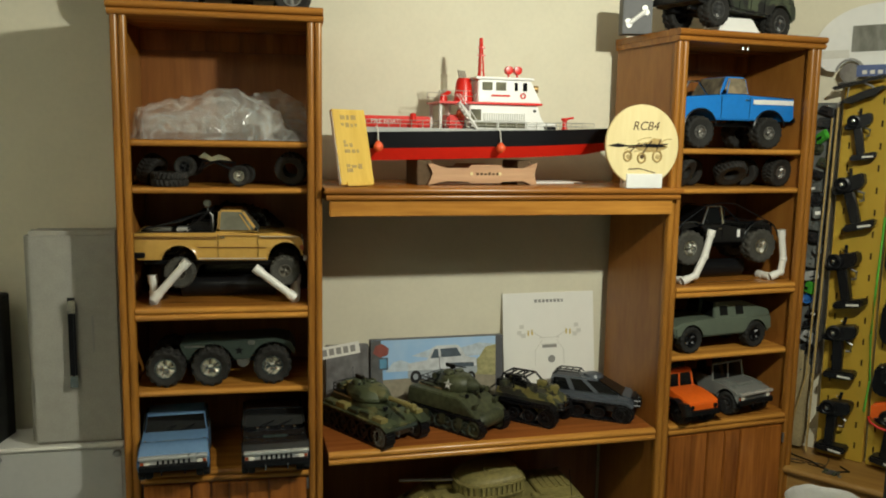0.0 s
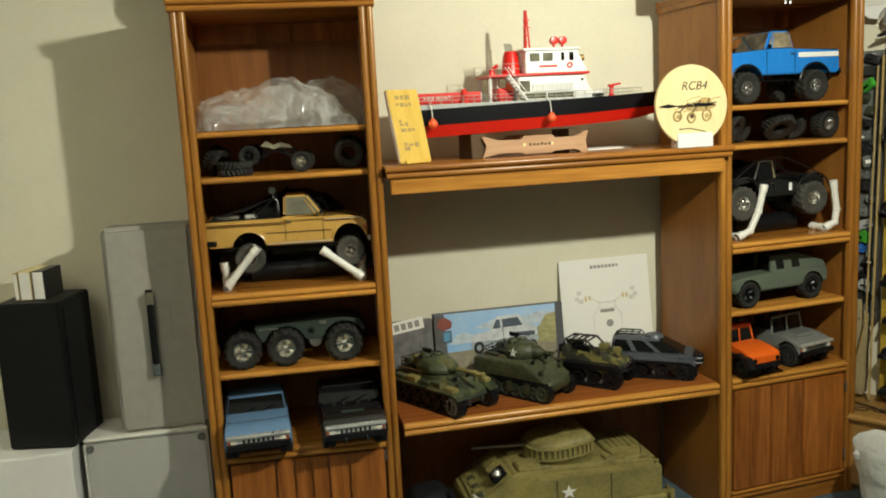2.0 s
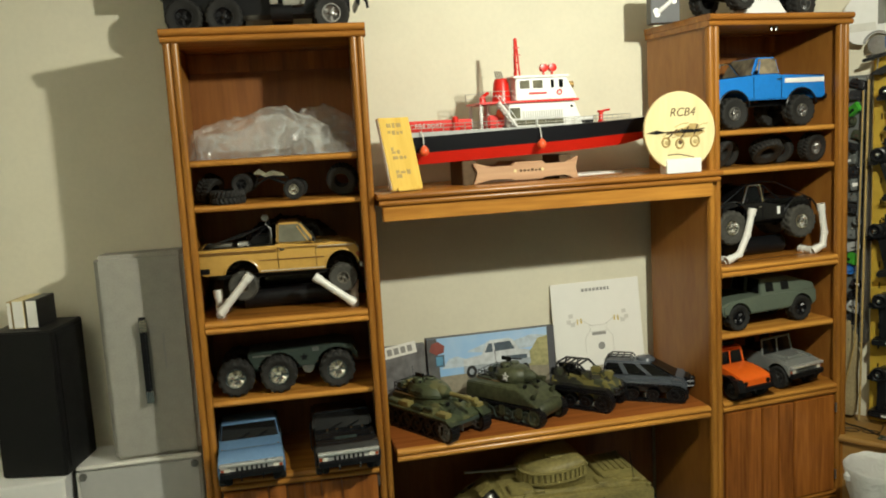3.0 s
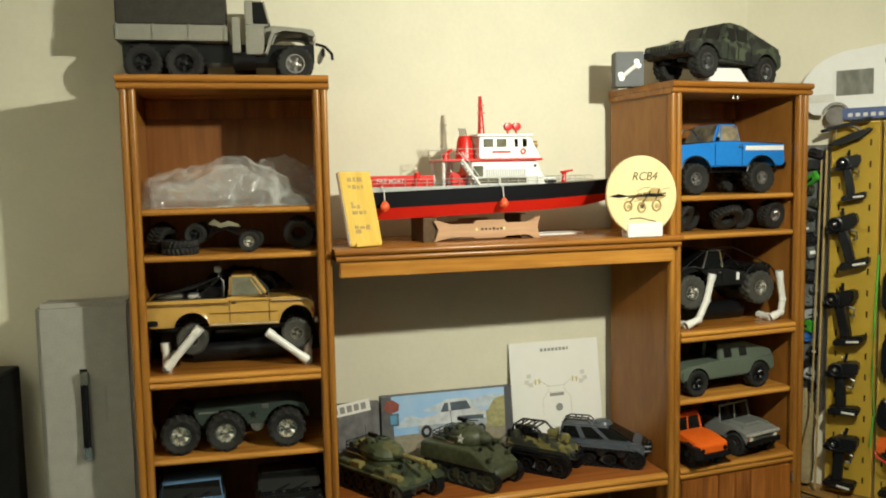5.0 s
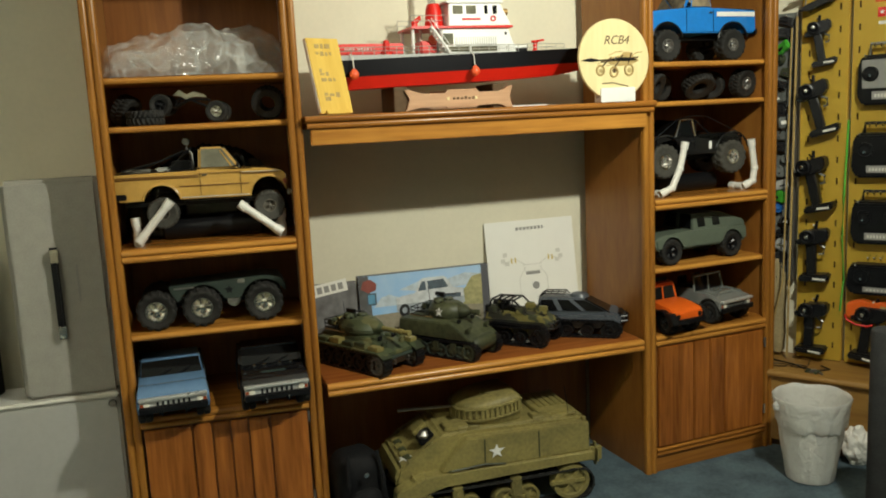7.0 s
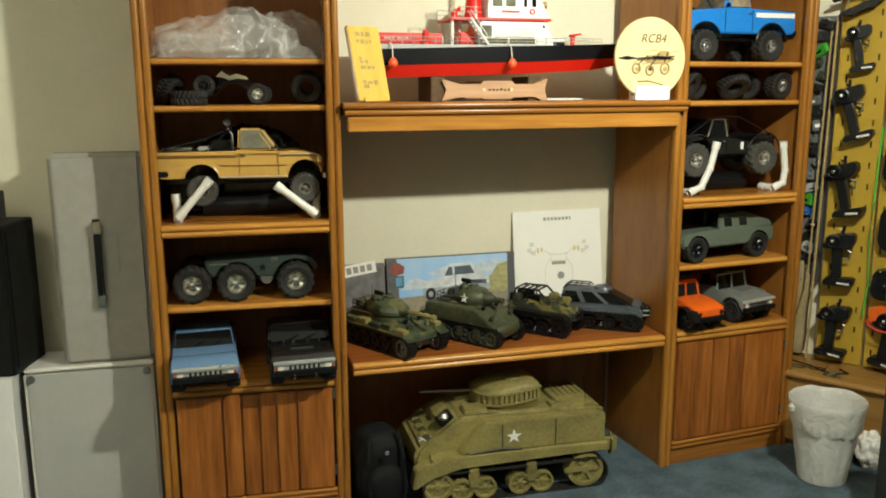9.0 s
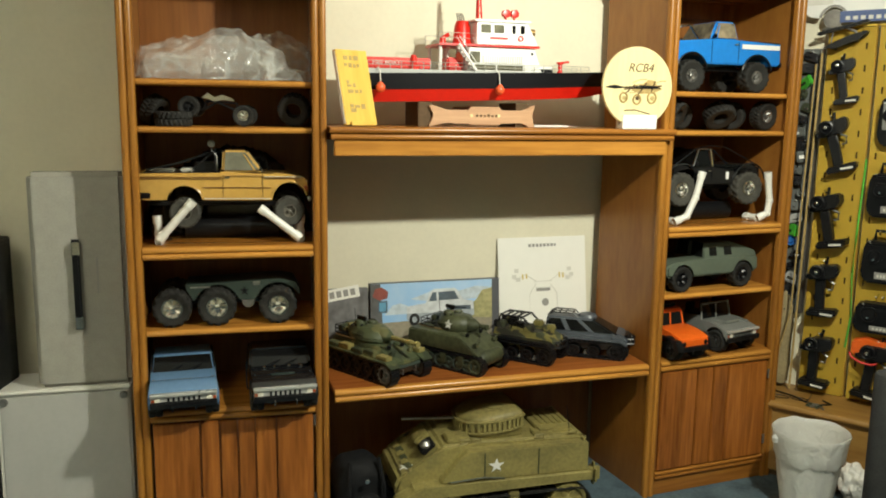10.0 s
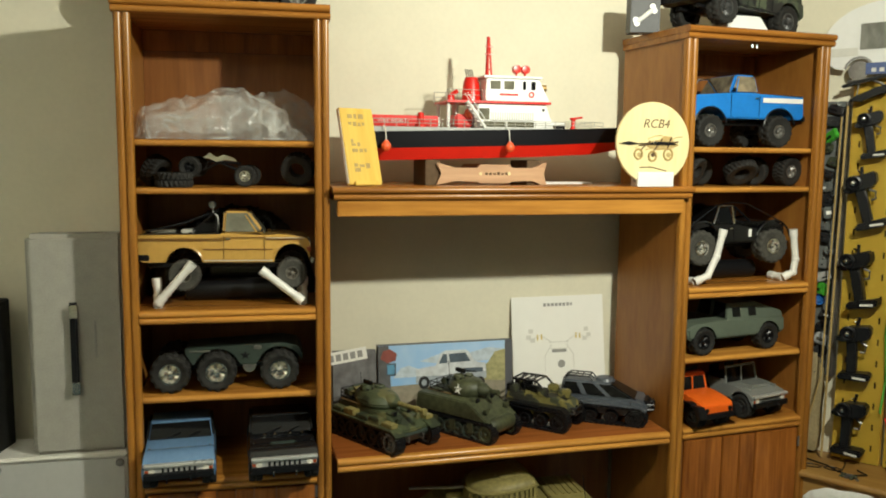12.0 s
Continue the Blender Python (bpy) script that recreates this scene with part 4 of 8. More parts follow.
part("frame", bm, BLACK, crawl)
bm = bmesh.new()
prism(bm, [(-0.046, 0.088), (-0.026, 0.104), (-0.004, 0.090), (0.018, 0.098), (0.048, 0.088), (0.056, 0.078), (0.020, 0.082), (-0.006, 0.076), (-0.022, 0.084)], -0.028, -0.024)
part("side_plate", bm, CHROME, crawl, "bright silver side plate", smooth=False)
for x, y, rx, rz, r, rim in ((0.125, 0.115, 24, 30, 0.054, None), (0.338, 0.125, 48, -8, 0.060, None), (0.205, 0.190, 8, 10, 0.050, None), (0.435, 0.170, 6, -50, 0.052, None), (0.530, 0.105, -6, 188, 0.054, STEEL)):
    z = Y2 + r * math.cos(radians(rx)) + 0.024 * abs(math.sin(radians(rx)))
    loose_tyre(R @ pose(x, y, z, rx, 0, rz), "black model wheel with pale grey rim" if rim else "black knobbly model tyre on the narrow shelf", r, 0.050, rim)


# ---- tracked models ----
def track(parent, x0, x1, y, w, r, mat=RUBBER, top=None):
    """A linked track belt round two ends, with road wheels."""
    zt = top or 2 * r
    per = 14
    lx = x1 - x0
    ring = [(x0 + lx * i / per, 0.004) for i in range(per + 1)]
    ring += [(x1 + r * math.sin(math.pi * i / 6), zt / 2 - zt / 2 * math.cos(math.pi * i / 6)) for i in range(1, 6)]
    ring += [(x1 - lx * i / per, zt - 0.004 * math.sin(math.pi * i / per)) for i in range(per + 1)]
    ring += [(x0 - r * math.sin(math.pi * i / 6), zt / 2 + zt / 2 * math.cos(math.pi * i / 6)) for i in range(1, 6)]
    bm = bmesh.new()
    for i, p in enumerate(ring):
        q = ring[(i + 1) % len(ring)]
        ln, a = math.hypot(q[0] - p[0], q[1] - p[1]), math.atan2(q[1] - p[1], q[0] - p[0])
        v = box(bm, -ln * 0.47, ln * 0.47, -w / 2, w / 2, -0.0032, 0.0032)
        v += box(bm, -ln * 0.12, ln * 0.12, -w / 2, w / 2, -0.006, -0.0032)
        bmesh.ops.transform(bm, matrix=Matrix.Translation(((p[0] + q[0]) / 2, y, (p[1] + q[1]) / 2)) @ Matrix.Rotation(-a, 4, "Y"), verts=v)
    return part("track", bm, mat, parent, "linked track belt", smooth=False)


def road_wheel(parent, x, y, z, r, w, mat, spoked=False):
    bm = bmesh.new()
    lathe(bm, [(0, -w / 2), (r * 0.2, -w / 2), (r * 0.3, -w * 0.3), (r * 0.74, -w * 0.3), (r * 0.80, -w / 2), (r, -w / 2), (r, w / 2), (r * 0.8, w / 2), (r * 0.74, w * 0.3), (r * 0.3, w * 0.3), (r * 0.2, w / 2), (0, w / 2)], 20, "y", (x, y, z))
    ob = part("road_wheel", bm, mat, parent)
    if spoked and r > 0.04:
        for i in range(6):
            part("spoke", boxes((r * 0.2, r * 0.78, -w * 0.42, w * 0.42, -r * 0.10, r * 0.10)), mat, ob, smooth=False, m=Matrix.Translation((x, y, z)) @ Matrix.Rotation(2 * math.pi * i / 6, 4, "Y"))
    return ob


def loft(bm, rings):
    """Join closed rings of equal length, capped at both ends."""
    vs = [[bm.verts.new(p) for p in ring] for ring in rings]
    n = len(vs[0])
    for a, b in zip(vs, vs[1:]):
        for i in range(n):
            bm.faces.new((a[i], a[(i + 1) % n], b[(i + 1) % n], b[i]))
    bm.faces.new(vs[0][::-1])
    bm.faces.new(vs[-1])


def plan_ring(half, z, fx=1.0, fy=1.0, dx=0.0):
    """A ring from half an outline (x, y >= 0, nose to tail), mirrored about the long axis."""
    pts = [(x * fx + dx, y * fy, z) for x, y in half]
    return pts + [(x, -y, z) for x, y, z in reversed(pts) if y > 1e-5]


def tank(m, label, mat, L0, w, kit):
    """A tracked model with open running gear; nose along +x."""
    t = thing("model_tank", m, label, "model tank", "scale model tanks")
    k = kit
    x0, x1 = -L0 / 2, L0 / 2
    r, tw, dz = k["r"], w * 0.20, k["deck_z"]
    bm = bmesh.new()
    prism(bm, k["hull"], -w / 2 + tw + 0.004, w / 2 - tw - 0.004)
    part("lower_hull", bm, k.get("under", mat), t, bevel=0.003)
    loft_rings = [plan_ring(h, z) for h, z in k["upper"]]
    bm = bmesh.new()
    loft(bm, loft_rings)
    part("upper_hull", bm, mat, t, bevel=0.0035)
    for s in (-1, 1):
        y = s * (w / 2 - tw / 2)
        track(t, x0 + r, x1 - r, y, tw, r, k.get("track", BLACK))
        n = k["n"]
        for i in range(n):
            x = x0 + 2.1 * r + (L0 - 4.2 * r) * i / (n - 1)
            road_wheel(t, x, s * (w / 2 - tw * 0.42), k["rw"] + 0.007, k["rw"], tw * 0.80, k.get("wheel", mat))
        for x, mm in ((x0 + r, k.get("wheel", mat)), (x1 - r, k.get("sprocket", mat))):
            ob = road_wheel(t, x, s * (w / 2 - tw * 0.45), r, r * 0.80, tw * 0.95, mm, True)
            for i in range(12):
                part("sprocket_tooth", boxes((r * 0.76, r * 0.98, -tw * 0.10, tw * 0.10, -0.0022, 0.0022)), mm, ob, smooth=False, m=Matrix.Translation((x, s * (w / 2 - tw * 0.12), r)) @ Matrix.Rotation(2 * math.pi * i / 12, 4, "Y"))
        if k.get("fender"):
            f0, f1, fz = k["fender"]
            bm = bmesh.new()
            prism(bm, [(f0, fz - 0.012), (f0 + 0.008, fz), (f1 - 0.030, fz), (f1, fz - 0.016), (f1 - 0.001, fz - 0.019), (f1 - 0.031, fz - 0.004), (f0 + 0.010, fz - 0.004)], s * (w / 2 - tw - 0.004), s * (w / 2 + 0.003))
            part("fender", bm, mat, t, bevel=0.001)
            for i in range(k.get("bins", 4)):
                xa = f0 + 0.020 + i * 0.062
                part("stowage_box", boxes((xa, xa + 0.050, s * (w / 2 - tw * 0.88), s * (w / 2 - tw * 0.12), fz, fz + 0.013 + 0.005 * (i % 2))), mat if i % 3 != 1 else k.get("stow", mat), t, bevel=0.002)
        if k.get("bogies"):
            for i in range(3):
                x = x0 + 2.9 * r + (L0 - 5.8 * r) * i / 2
                part("bogie", boxes((x - 0.012, x + 0.012, s * (w / 2 - 0.004), s * (w / 2 + 0.002), 0.022, 0.056), (x - 0.022, x + 0.022, s * (w / 2 - 0.004), s * (w / 2 + 0.001), 0.024, 0.032)), mat, t, bevel=0.002)
        hx, hy, hz = k["lamp"]
        part("headlight", made(lathe, [(0, -0.004), (0.006, -0.004), (0.009, 0.006), (0.008, 0.010), (0, 0.012)], 12, "x", (hx, s * hy, hz)), mat, t)
        part("lamp_guard", made(tube, [(hx - 0.002, s * hy - 0.012, hz - 0.010), (hx + 0.012, s * hy - 0.010, hz + 0.012), (hx + 0.012, s * hy + 0.010, hz + 0.012), (hx - 0.002, s * hy + 0.012, hz - 0.010)], 0.0016, 5), mat, t)
        part("tow_shackle", made(tube, [(x1 - 0.024, s * w * 0.16, 0.046), (x1 - 0.008, s * w * 0.16, 0.042), (x1 - 0.010, s * w * 0.16, 0.030), (x1 - 0.026, s * w * 0.16, 0.030)], 0.003, 6), STEEL, t)
    # turret
    tx, tz = k["turret"]
    bm = bmesh.new()
    loft(bm, [plan_ring(h, tz + z, dx=tx) for h, z in k["shape"]])
    u = part("turret", bm, mat, t, bevel=k.get("soft", 0.004))
    gx, gz = tx + k["gun"][0], tz + k["gun"][1]
    bm = bmesh.new()
    loft(bm, [[(gx + d, q * math.cos(2 * math.pi * i / 14), gz + q * 0.85 * math.sin(2 * math.pi * i / 14)) for i in range(14)] for d, q in ((-0.016, 0.026), (0.004, 0.025), (0.014, 0.018), (0.030, 0.011))])
    part("gun_mantlet", bm, mat, u)
    g = k["gun"][2]
    bm = bmesh.new()
    loft(bm, [[(gx + d * g, q * math.cos(2 * math.pi * i / 12), gz + q * math.sin(2 * math.pi * i / 12)) for i in range(12)] for d, q in ((0.0, 0.0085), (0.45, 0.0072), (0.70, 0.0068), (0.701, 0.0092), (0.80, 0.0092), (0.801, 0.0065), (0.93, 0.0062), (0.931, 0.0098), (1.0, 0.0098))])
    part("gun_barrel", bm, k.get("barrel", mat), u)
    for hx, hy, hr, hh in k["cupolas"]:
        c = part("cupola", made(lathe, [(0, 0), (hr, 0), (hr, hh * 0.55), (hr * 0.86, hh), (hr * 0.2, hh * 1.12), (0, hh * 1.12)], 18, "z", (tx + hx, hy, tz + k["roof"])), mat, u)
        for i in range(6):
            a = 2 * math.pi * (i + 0.5) / 6
            part("vision_block", boxes((hr * 0.90, hr * 1.06, -0.004, 0.004, hh * 0.15, hh * 0.50)), BLACK, c, smooth=False, m=Matrix.Translation((tx + hx, hy, tz + k["roof"])) @ Matrix.Rotation(a, 4, "Z"))
    mx, my = k["mg"]
    bm = bmesh.new()
    zz = tz + k["roof"] + 0.012
    tube(bm, [(tx + mx, my, zz - 0.014), (tx + mx, my, zz + 0.012)], 0.0024, 6)
    tube(bm, [(tx + mx + 0.012, my, zz + 0.014), (tx + mx + 0.060, my + 0.004, zz + 0.018)], 0.0018, 6)
    box(bm, tx + mx - 0.022, tx + mx + 0.014, my - 0.0045, my + 0.0045, zz + 0.008, zz + 0.020)
    box(bm, tx + mx - 0.010, tx + mx + 0.006, my + 0.005, my + 0.013, zz + 0.002, zz + 0.014)
    part("machine_gun", bm, BLACK, u, "black roof machine gun")
    # rear deck, hatches, tools and lashings
    for i in range(9):
        part("engine_louvre", boxes((x0 + 0.018 + i * 0.0072, x0 + 0.0216 + i * 0.0072, -w * 0.22, w * 0.22, dz - 0.002, dz + 0.004)), mat, t, smooth=False)
    for s in (-1, 1):
        part("driver_hatch", made(lathe, [(0, 0), (0.017, 0), (0.017, 0.004), (0.013, 0.007), (0, 0.008)], 16, "z", (k["hatch"][0], s * k["hatch"][1], k["hatch"][2])), mat, t)
        part("periscope", boxes((k["hatch"][0] + 0.014, k["hatch"][0] + 0.022, s * k["hatch"][1] - 0.007, s * k["hatch"][1] + 0.007, k["hatch"][2] - 0.004, k["hatch"][2] + 0.008)), BLACK, t, bevel=0.001)
        part("tool_handle", made(tube, [(x0 + 0.03, s * w * 0.30, dz + 0.005), (x0 + 0.13, s * w * 0.31, dz + 0.005)], 0.0024, 6), BURNT_PALE_TOOL, t, "wooden tool handle")
        part("grab_rail", made(tube, [(tx - 0.045, s * k["rail_y"], tz + k["roof"] * 0.55), (tx - 0.045, s * (k["rail_y"] + 0.008), tz + k["roof"] * 0.58), (tx + 0.010, s * (k["rail_y"] + 0.008), tz + k["roof"] * 0.58), (tx + 0.010, s * k["rail_y"], tz + k["roof"] * 0.55)], 0.0018, 5), mat, u)
    rnd = random.Random(label)
    for i in range(k.get("kit", 7)):
        x, y = tx + k["basket"] - rnd.uniform(0.0, 0.034), rnd.uniform(-0.046, 0.046)
        h = rnd.uniform(0.014, 0.032)
        bm = bmesh.new()
        tube(bm, [(x, y - 0.020, tz + 0.012 + h * 0.5), (x + rnd.uniform(-0.006, 0.006), y + 0.020, tz + 0.012 + h * 0.5)], h * 0.42, 9)
        part("bedroll", bm, rnd.choice((mat, k.get("stow", mat), DARKGREEN, k.get("stow", mat))), u)
    bm = bmesh.new()
    bx = tx + k["basket"]
    for z in (0.010, 0.022, 0.034):
        tube(bm, [(bx + 0.022, -0.058, tz + z), (bx - 0.040, -0.054, tz + z), (bx - 0.040, 0.054, tz + z), (bx + 0.022, 0.058, tz + z)], 0.0016, 5)
    for y in (-0.054, -0.018, 0.018, 0.054):
        tube(bm, [(bx - 0.040, y, tz + 0.010), (bx - 0.040, y, tz + 0.034)], 0.0016, 5)
    part("stowage_basket", bm, BLACK, u, "thin wire basket behind the turret")
    part("antenna", made(tube, [(tx - 0.050, -0.035, tz + k["roof"] * 0.9), (tx - 0.056, -0.036, tz + k["roof"] + 0.055)], 0.0011, 5), BLACK, u)
    return t


ZD = 0.495
BURNT_PALE_TOOL = material("tool_ash_wood", (0.30, 0.20, 0.09), 0.6, grain=(90, 0.3), vary=0.2)
GREYLINK = material("worn_link_grey", (0.16, 0.165, 0.15), 0.5, 0.4, grain=(120, 0.4), vary=0.3)
low_turret = [(0.074, 0.0), (0.066, 0.030), (0.034, 0.055), (-0.010, 0.064), (-0.055, 0.056), (-0.092, 0.038), (-0.100, 0.0)]
tank(pose(0.800, 0.155, ZD, 0, 0, -60) @ Matrix.Diagonal((1.04, 1.04, 1.12, 1)), "camouflaged green toy tank with low pointed turret", CAMO_T, 0.345, 0.185,
     dict(r=0.033, rw=0.026, n=5, hull=[(-0.150, 0.026), (-0.166, 0.058), (-0.150, 0.084), (0.120, 0.082), (0.166, 0.052), (0.140, 0.022)], under=DARKGREEN,
          upper=[([(0.160, 0.0), (0.160, 0.050), (0.120, 0.058), (-0.150, 0.062), (-0.172, 0.054), (-0.172, 0.0)], 0.056), ([(0.164, 0.0), (0.160, 0.052), (0.118, 0.062), (-0.150, 0.066), (-0.170, 0.056), (-0.170, 0.0)], 0.066), ([(0.070, 0.0), (0.066, 0.044), (0.050, 0.054), (-0.146, 0.058), (-0.160, 0.050), (-0.160, 0.0)], 0.100)],
          fender=(-0.172, 0.176, 0.074), bins=5, deck_z=0.100, lamp=(0.118, 0.040, 0.084), hatch=(0.078, 0.030, 0.097), sprocket=GREYLINK, wheel=BLACK,
          turret=(-0.010, 0.100), shape=[([(x * 0.86, y * 0.86) for x, y in low_turret], 0.0), ([(x, y) for x, y in low_turret], 0.012), ([(x * 0.97 - 0.002, y * 0.94) for x, y in low_turret], 0.026), ([(x * 0.74 - 0.014, y * 0.70) for x, y in low_turret], 0.044)], roof=0.042, rail_y=0.052,
          gun=(0.062, 0.022, 0.150), cupolas=((-0.040, -0.024, 0.021, 0.018), (-0.034, 0.026, 0.018, 0.008)), mg=(-0.030, -0.024), basket=-0.096, kit=10, stow=KHAKI, barrel=KHAKI))
cast_turret = [(0.064, 0.0), (0.058, 0.026), (0.034, 0.048), (0.000, 0.056), (-0.036, 0.050), (-0.062, 0.034), (-0.072, 0.0)]
sher = tank(pose(1.104, 0.165, ZD, 0, 0, -54) @ Matrix.Diagonal((1.04, 1.04, 1.08, 1)), "olive drab toy tank with white star on turret", OLIVE, 0.320, 0.165,
     dict(r=0.030, rw=0.021, n=6, hull=[(-0.140, 0.026), (-0.152, 0.060), (0.120, 0.070), (0.152, 0.052), (0.146, 0.032), (0.128, 0.022)], bogies=True,
          upper=[([(0.146, 0.0), (0.144, 0.078), (-0.156, 0.080), (-0.156, 0.0)], 0.064), ([(0.138, 0.0), (0.136, 0.080), (-0.160, 0.081), (-0.160, 0.0)], 0.070), ([(0.060, 0.0), (0.058, 0.076), (-0.156, 0.078), (-0.156, 0.0)], 0.116), ([(0.050, 0.0), (0.046, 0.058), (-0.120, 0.060), (-0.120, 0.0)], 0.121)],
          deck_z=0.119, lamp=(0.112, 0.056, 0.094), hatch=(0.052, 0.040, 0.116), wheel=DARKGREEN,
          turret=(0.000, 0.118), shape=[([(x * 0.84, y * 0.84) for x, y in cast_turret], 0.0), ([(x, y) for x, y in cast_turret], 0.016), ([(x * 0.97, y * 0.95) for x, y in cast_turret], 0.034), ([(x * 0.84 - 0.004, y * 0.80) for x, y in cast_turret], 0.048), ([(x * 0.60 - 0.006, y * 0.56) for x, y in cast_turret], 0.054)], soft=0.002, roof=0.052, rail_y=0.050,
          gun=(0.062, 0.026, 0.062), cupolas=((-0.022, -0.024, 0.019, 0.014), (-0.016, 0.024, 0.016, 0.008)), mg=(-0.020, -0.012), basket=-0.080, kit=3, stow=OLIVE))
bm = bmesh.new()
star(bm, 0.017, 0, 0, 0)
part("star", bm, WHITE, sher, "white star marking", smooth=False, m=pose(0.002, -0.0580, 0.146, -10, 0, 0))
part("transmission_cover", made(lathe, [(0, -0.062), (0.020, -0.062), (0.026, -0.05), (0.026, 0.05), (0.020, 0.062), (0, 0.062)], 16, "y", (0.132, 0, 0.048)), OLIVE, sher, "rounded transmission cover")


def crawler_car(m, label, mat, L0, w, rack=BLACK):
    t = thing("model_tracked_vehicle", m, label, "model vehicle", "scale tracked models")
    for s in (-1, 1):
        y = s * (w / 2 - 0.018)
        track(t, -L0 * 0.40, L0 * 0.36, y, 0.034, 0.034, BLACK, 0.072)
        for i in range(4):
            road_wheel(t, -L0 * 0.34 + L0 * 0.22 * i, y, 0.030, 0.022, 0.030, BLACK)
        road_wheel(t, L0 * 0.36, y, 0.036, 0.028, 0.030, BLACK, True)
        bm = bmesh.new()
        prism(bm, [(-L0 * 0.46, 0.078), (-L0 * 0.42, 0.086), (L0 * 0.40, 0.086), (L0 * 0.47, 0.068), (L0 * 0.46, 0.062), (L0 * 0.39, 0.079), (-L0 * 0.44, 0.078)], y - 0.019, y + 0.019)
        part("fender", bm, BLACK if mat is CAMO_Y else mat, t, bevel=0.002)
    bm = bmesh.new()
    prism(bm, [(-L0 * 0.42, 0.030), (-L0 * 0.46, 0.07), (-L0 * 0.42, 0.112), (L0 * 0.16, 0.116), (L0 * 0.40, 0.100), (L0 * 0.47, 0.080), (L0 * 0.46, 0.058), (L0 * 0.36, 0.030)], -w * 0.29, w * 0.29)
    part("body", bm, mat, t, bevel=0.004)
    if rack is None:
        bm = bmesh.new()
        for y in (-w * 0.26, w * 0.26):
            tube(bm, [(-L0 * 0.40, y, 0.112), (-L0 * 0.34, y, 0.158), (-L0 * 0.02, y, 0.160), (L0 * 0.16, y, 0.116)], 0.004, 6)
            tube(bm, [(-L0 * 0.18, y, 0.112), (-L0 * 0.18, y, 0.160)], 0.0035, 6)
        for x in (-0.34, -0.26, -0.18, -0.10, -0.02):
            tube(bm, [(L0 * x, -w * 0.26, 0.160), (L0 * x, w * 0.26, 0.160)], 0.0035, 6)
        part("roll_cage", bm, BLACK, t, "black tube roll cage")
        rnd = random.Random(3)
        for i in range(12):
            x, y = L0 * rnd.uniform(-0.36, 0.32), w * rnd.uniform(-0.25, 0.25)
            part("stowage", boxes((x - 0.018, x + 0.018, y - 0.014, y + 0.014, 0.108, 0.122 + rnd.uniform(0.0, 0.022))), mat if i % 3 else BLACK, t, bevel=0.005, m=pose(0, 0, 0, rnd.uniform(-6, 6), rnd.uniform(-6, 6), 0))
    else:
        cab(t, (-L0 * 0.46, L0 * 0.36, -w * 0.32, w * 0.32, 0.098), (-L0 * 0.44, L0 * 0.06, -w * 0.25, w * 0.25, 0.156), mat, GLASSY, 3)
        part("roof_dome", made(lathe, [(0, 0.0), (w * 0.20, 0.0), (w * 0.17, 0.012), (w * 0.08, 0.018), (0, 0.019)], 18, "z", (L0 * 0.0, 0, 0.155)), mat, t)
        part("nose_guard", boxes((L0 * 0.40, L0 * 0.49, -w * 0.26, w * 0.26, 0.046, 0.098)), BLACK, t, "black nose guard", bevel=0.008)
        for s in (-1, 1):
            part("arch_plate", made(prism, [(L0 * 0.30, 0.050), (L0 * 0.30, 0.100), (L0 * 0.40, 0.096), (L0 * 0.46, 0.070), (L0 * 0.40, 0.050)], s * w * 0.30, s * w * 0.46), mat, t, bevel=0.003)
        bm = bmesh.new()
        for y in (-w * 0.20, 0, w * 0.20):
            tube(bm, [(-L0 * 0.44, y, 0.158), (-L0 * 0.38, y, 0.172), (-L0 * 0.16, y, 0.172), (-L0 * 0.12, y, 0.158)], 0.003, 6)
        for x in (-0.38, -0.31, -0.24, -0.16):
            tube(bm, [(L0 * x, -w * 0.20, 0.172), (L0 * x, w * 0.20, 0.172)], 0.003, 6)
        part("roof_rack", bm, rack, t, "black tube roof rack")
    bm = bmesh.new()
    for z in (0.062, 0.082):
        tube(bm, [(L0 * 0.44, -w * 0.24, z), (L0 * 0.52, -w * 0.20, z), (L0 * 0.52, w * 0.20, z), (L0 * 0.44, w * 0.24, z)], 0.0045, 6)
    for y in (-w * 0.14, w * 0.14):
        tube(bm, [(L0 * 0.52, y, 0.058), (L0 * 0.52, y, 0.094)], 0.004, 6)
    part("bull_bar", bm, BLACK, t, "black front guard")
    for s in (-1, 1):
        part("headlight", made(lathe, [(0, 0), (0.010, 0), (0.010, 0.005), (0, 0.008)], 12, "x", (L0 * 0.485, s * w * 0.18, 0.075)), DARKRIM, t)
        part("spare_can", boxes((-L0 * 0.44, -L0 * 0.36, s * w * 0.2 - 0.014, s * w * 0.2 + 0.014, 0.110, 0.138)), BLACK, t, bevel=0.003)
    return t


crawler_car(pose(1.385, 0.180, ZD, 0, 0, -47), "yellow camouflaged tracked toy vehicle with black tracks", CAMO_Y, 0.275, 0.160, None)
crawler_car(pose(1.632, 0.185, ZD, 0, 0, -34) @ Matrix.Diagonal((1.12, 1.04, 0.90, 1)), "slate grey tracked toy vehicle with roof rack", SLATE, 0.300, 0.165)

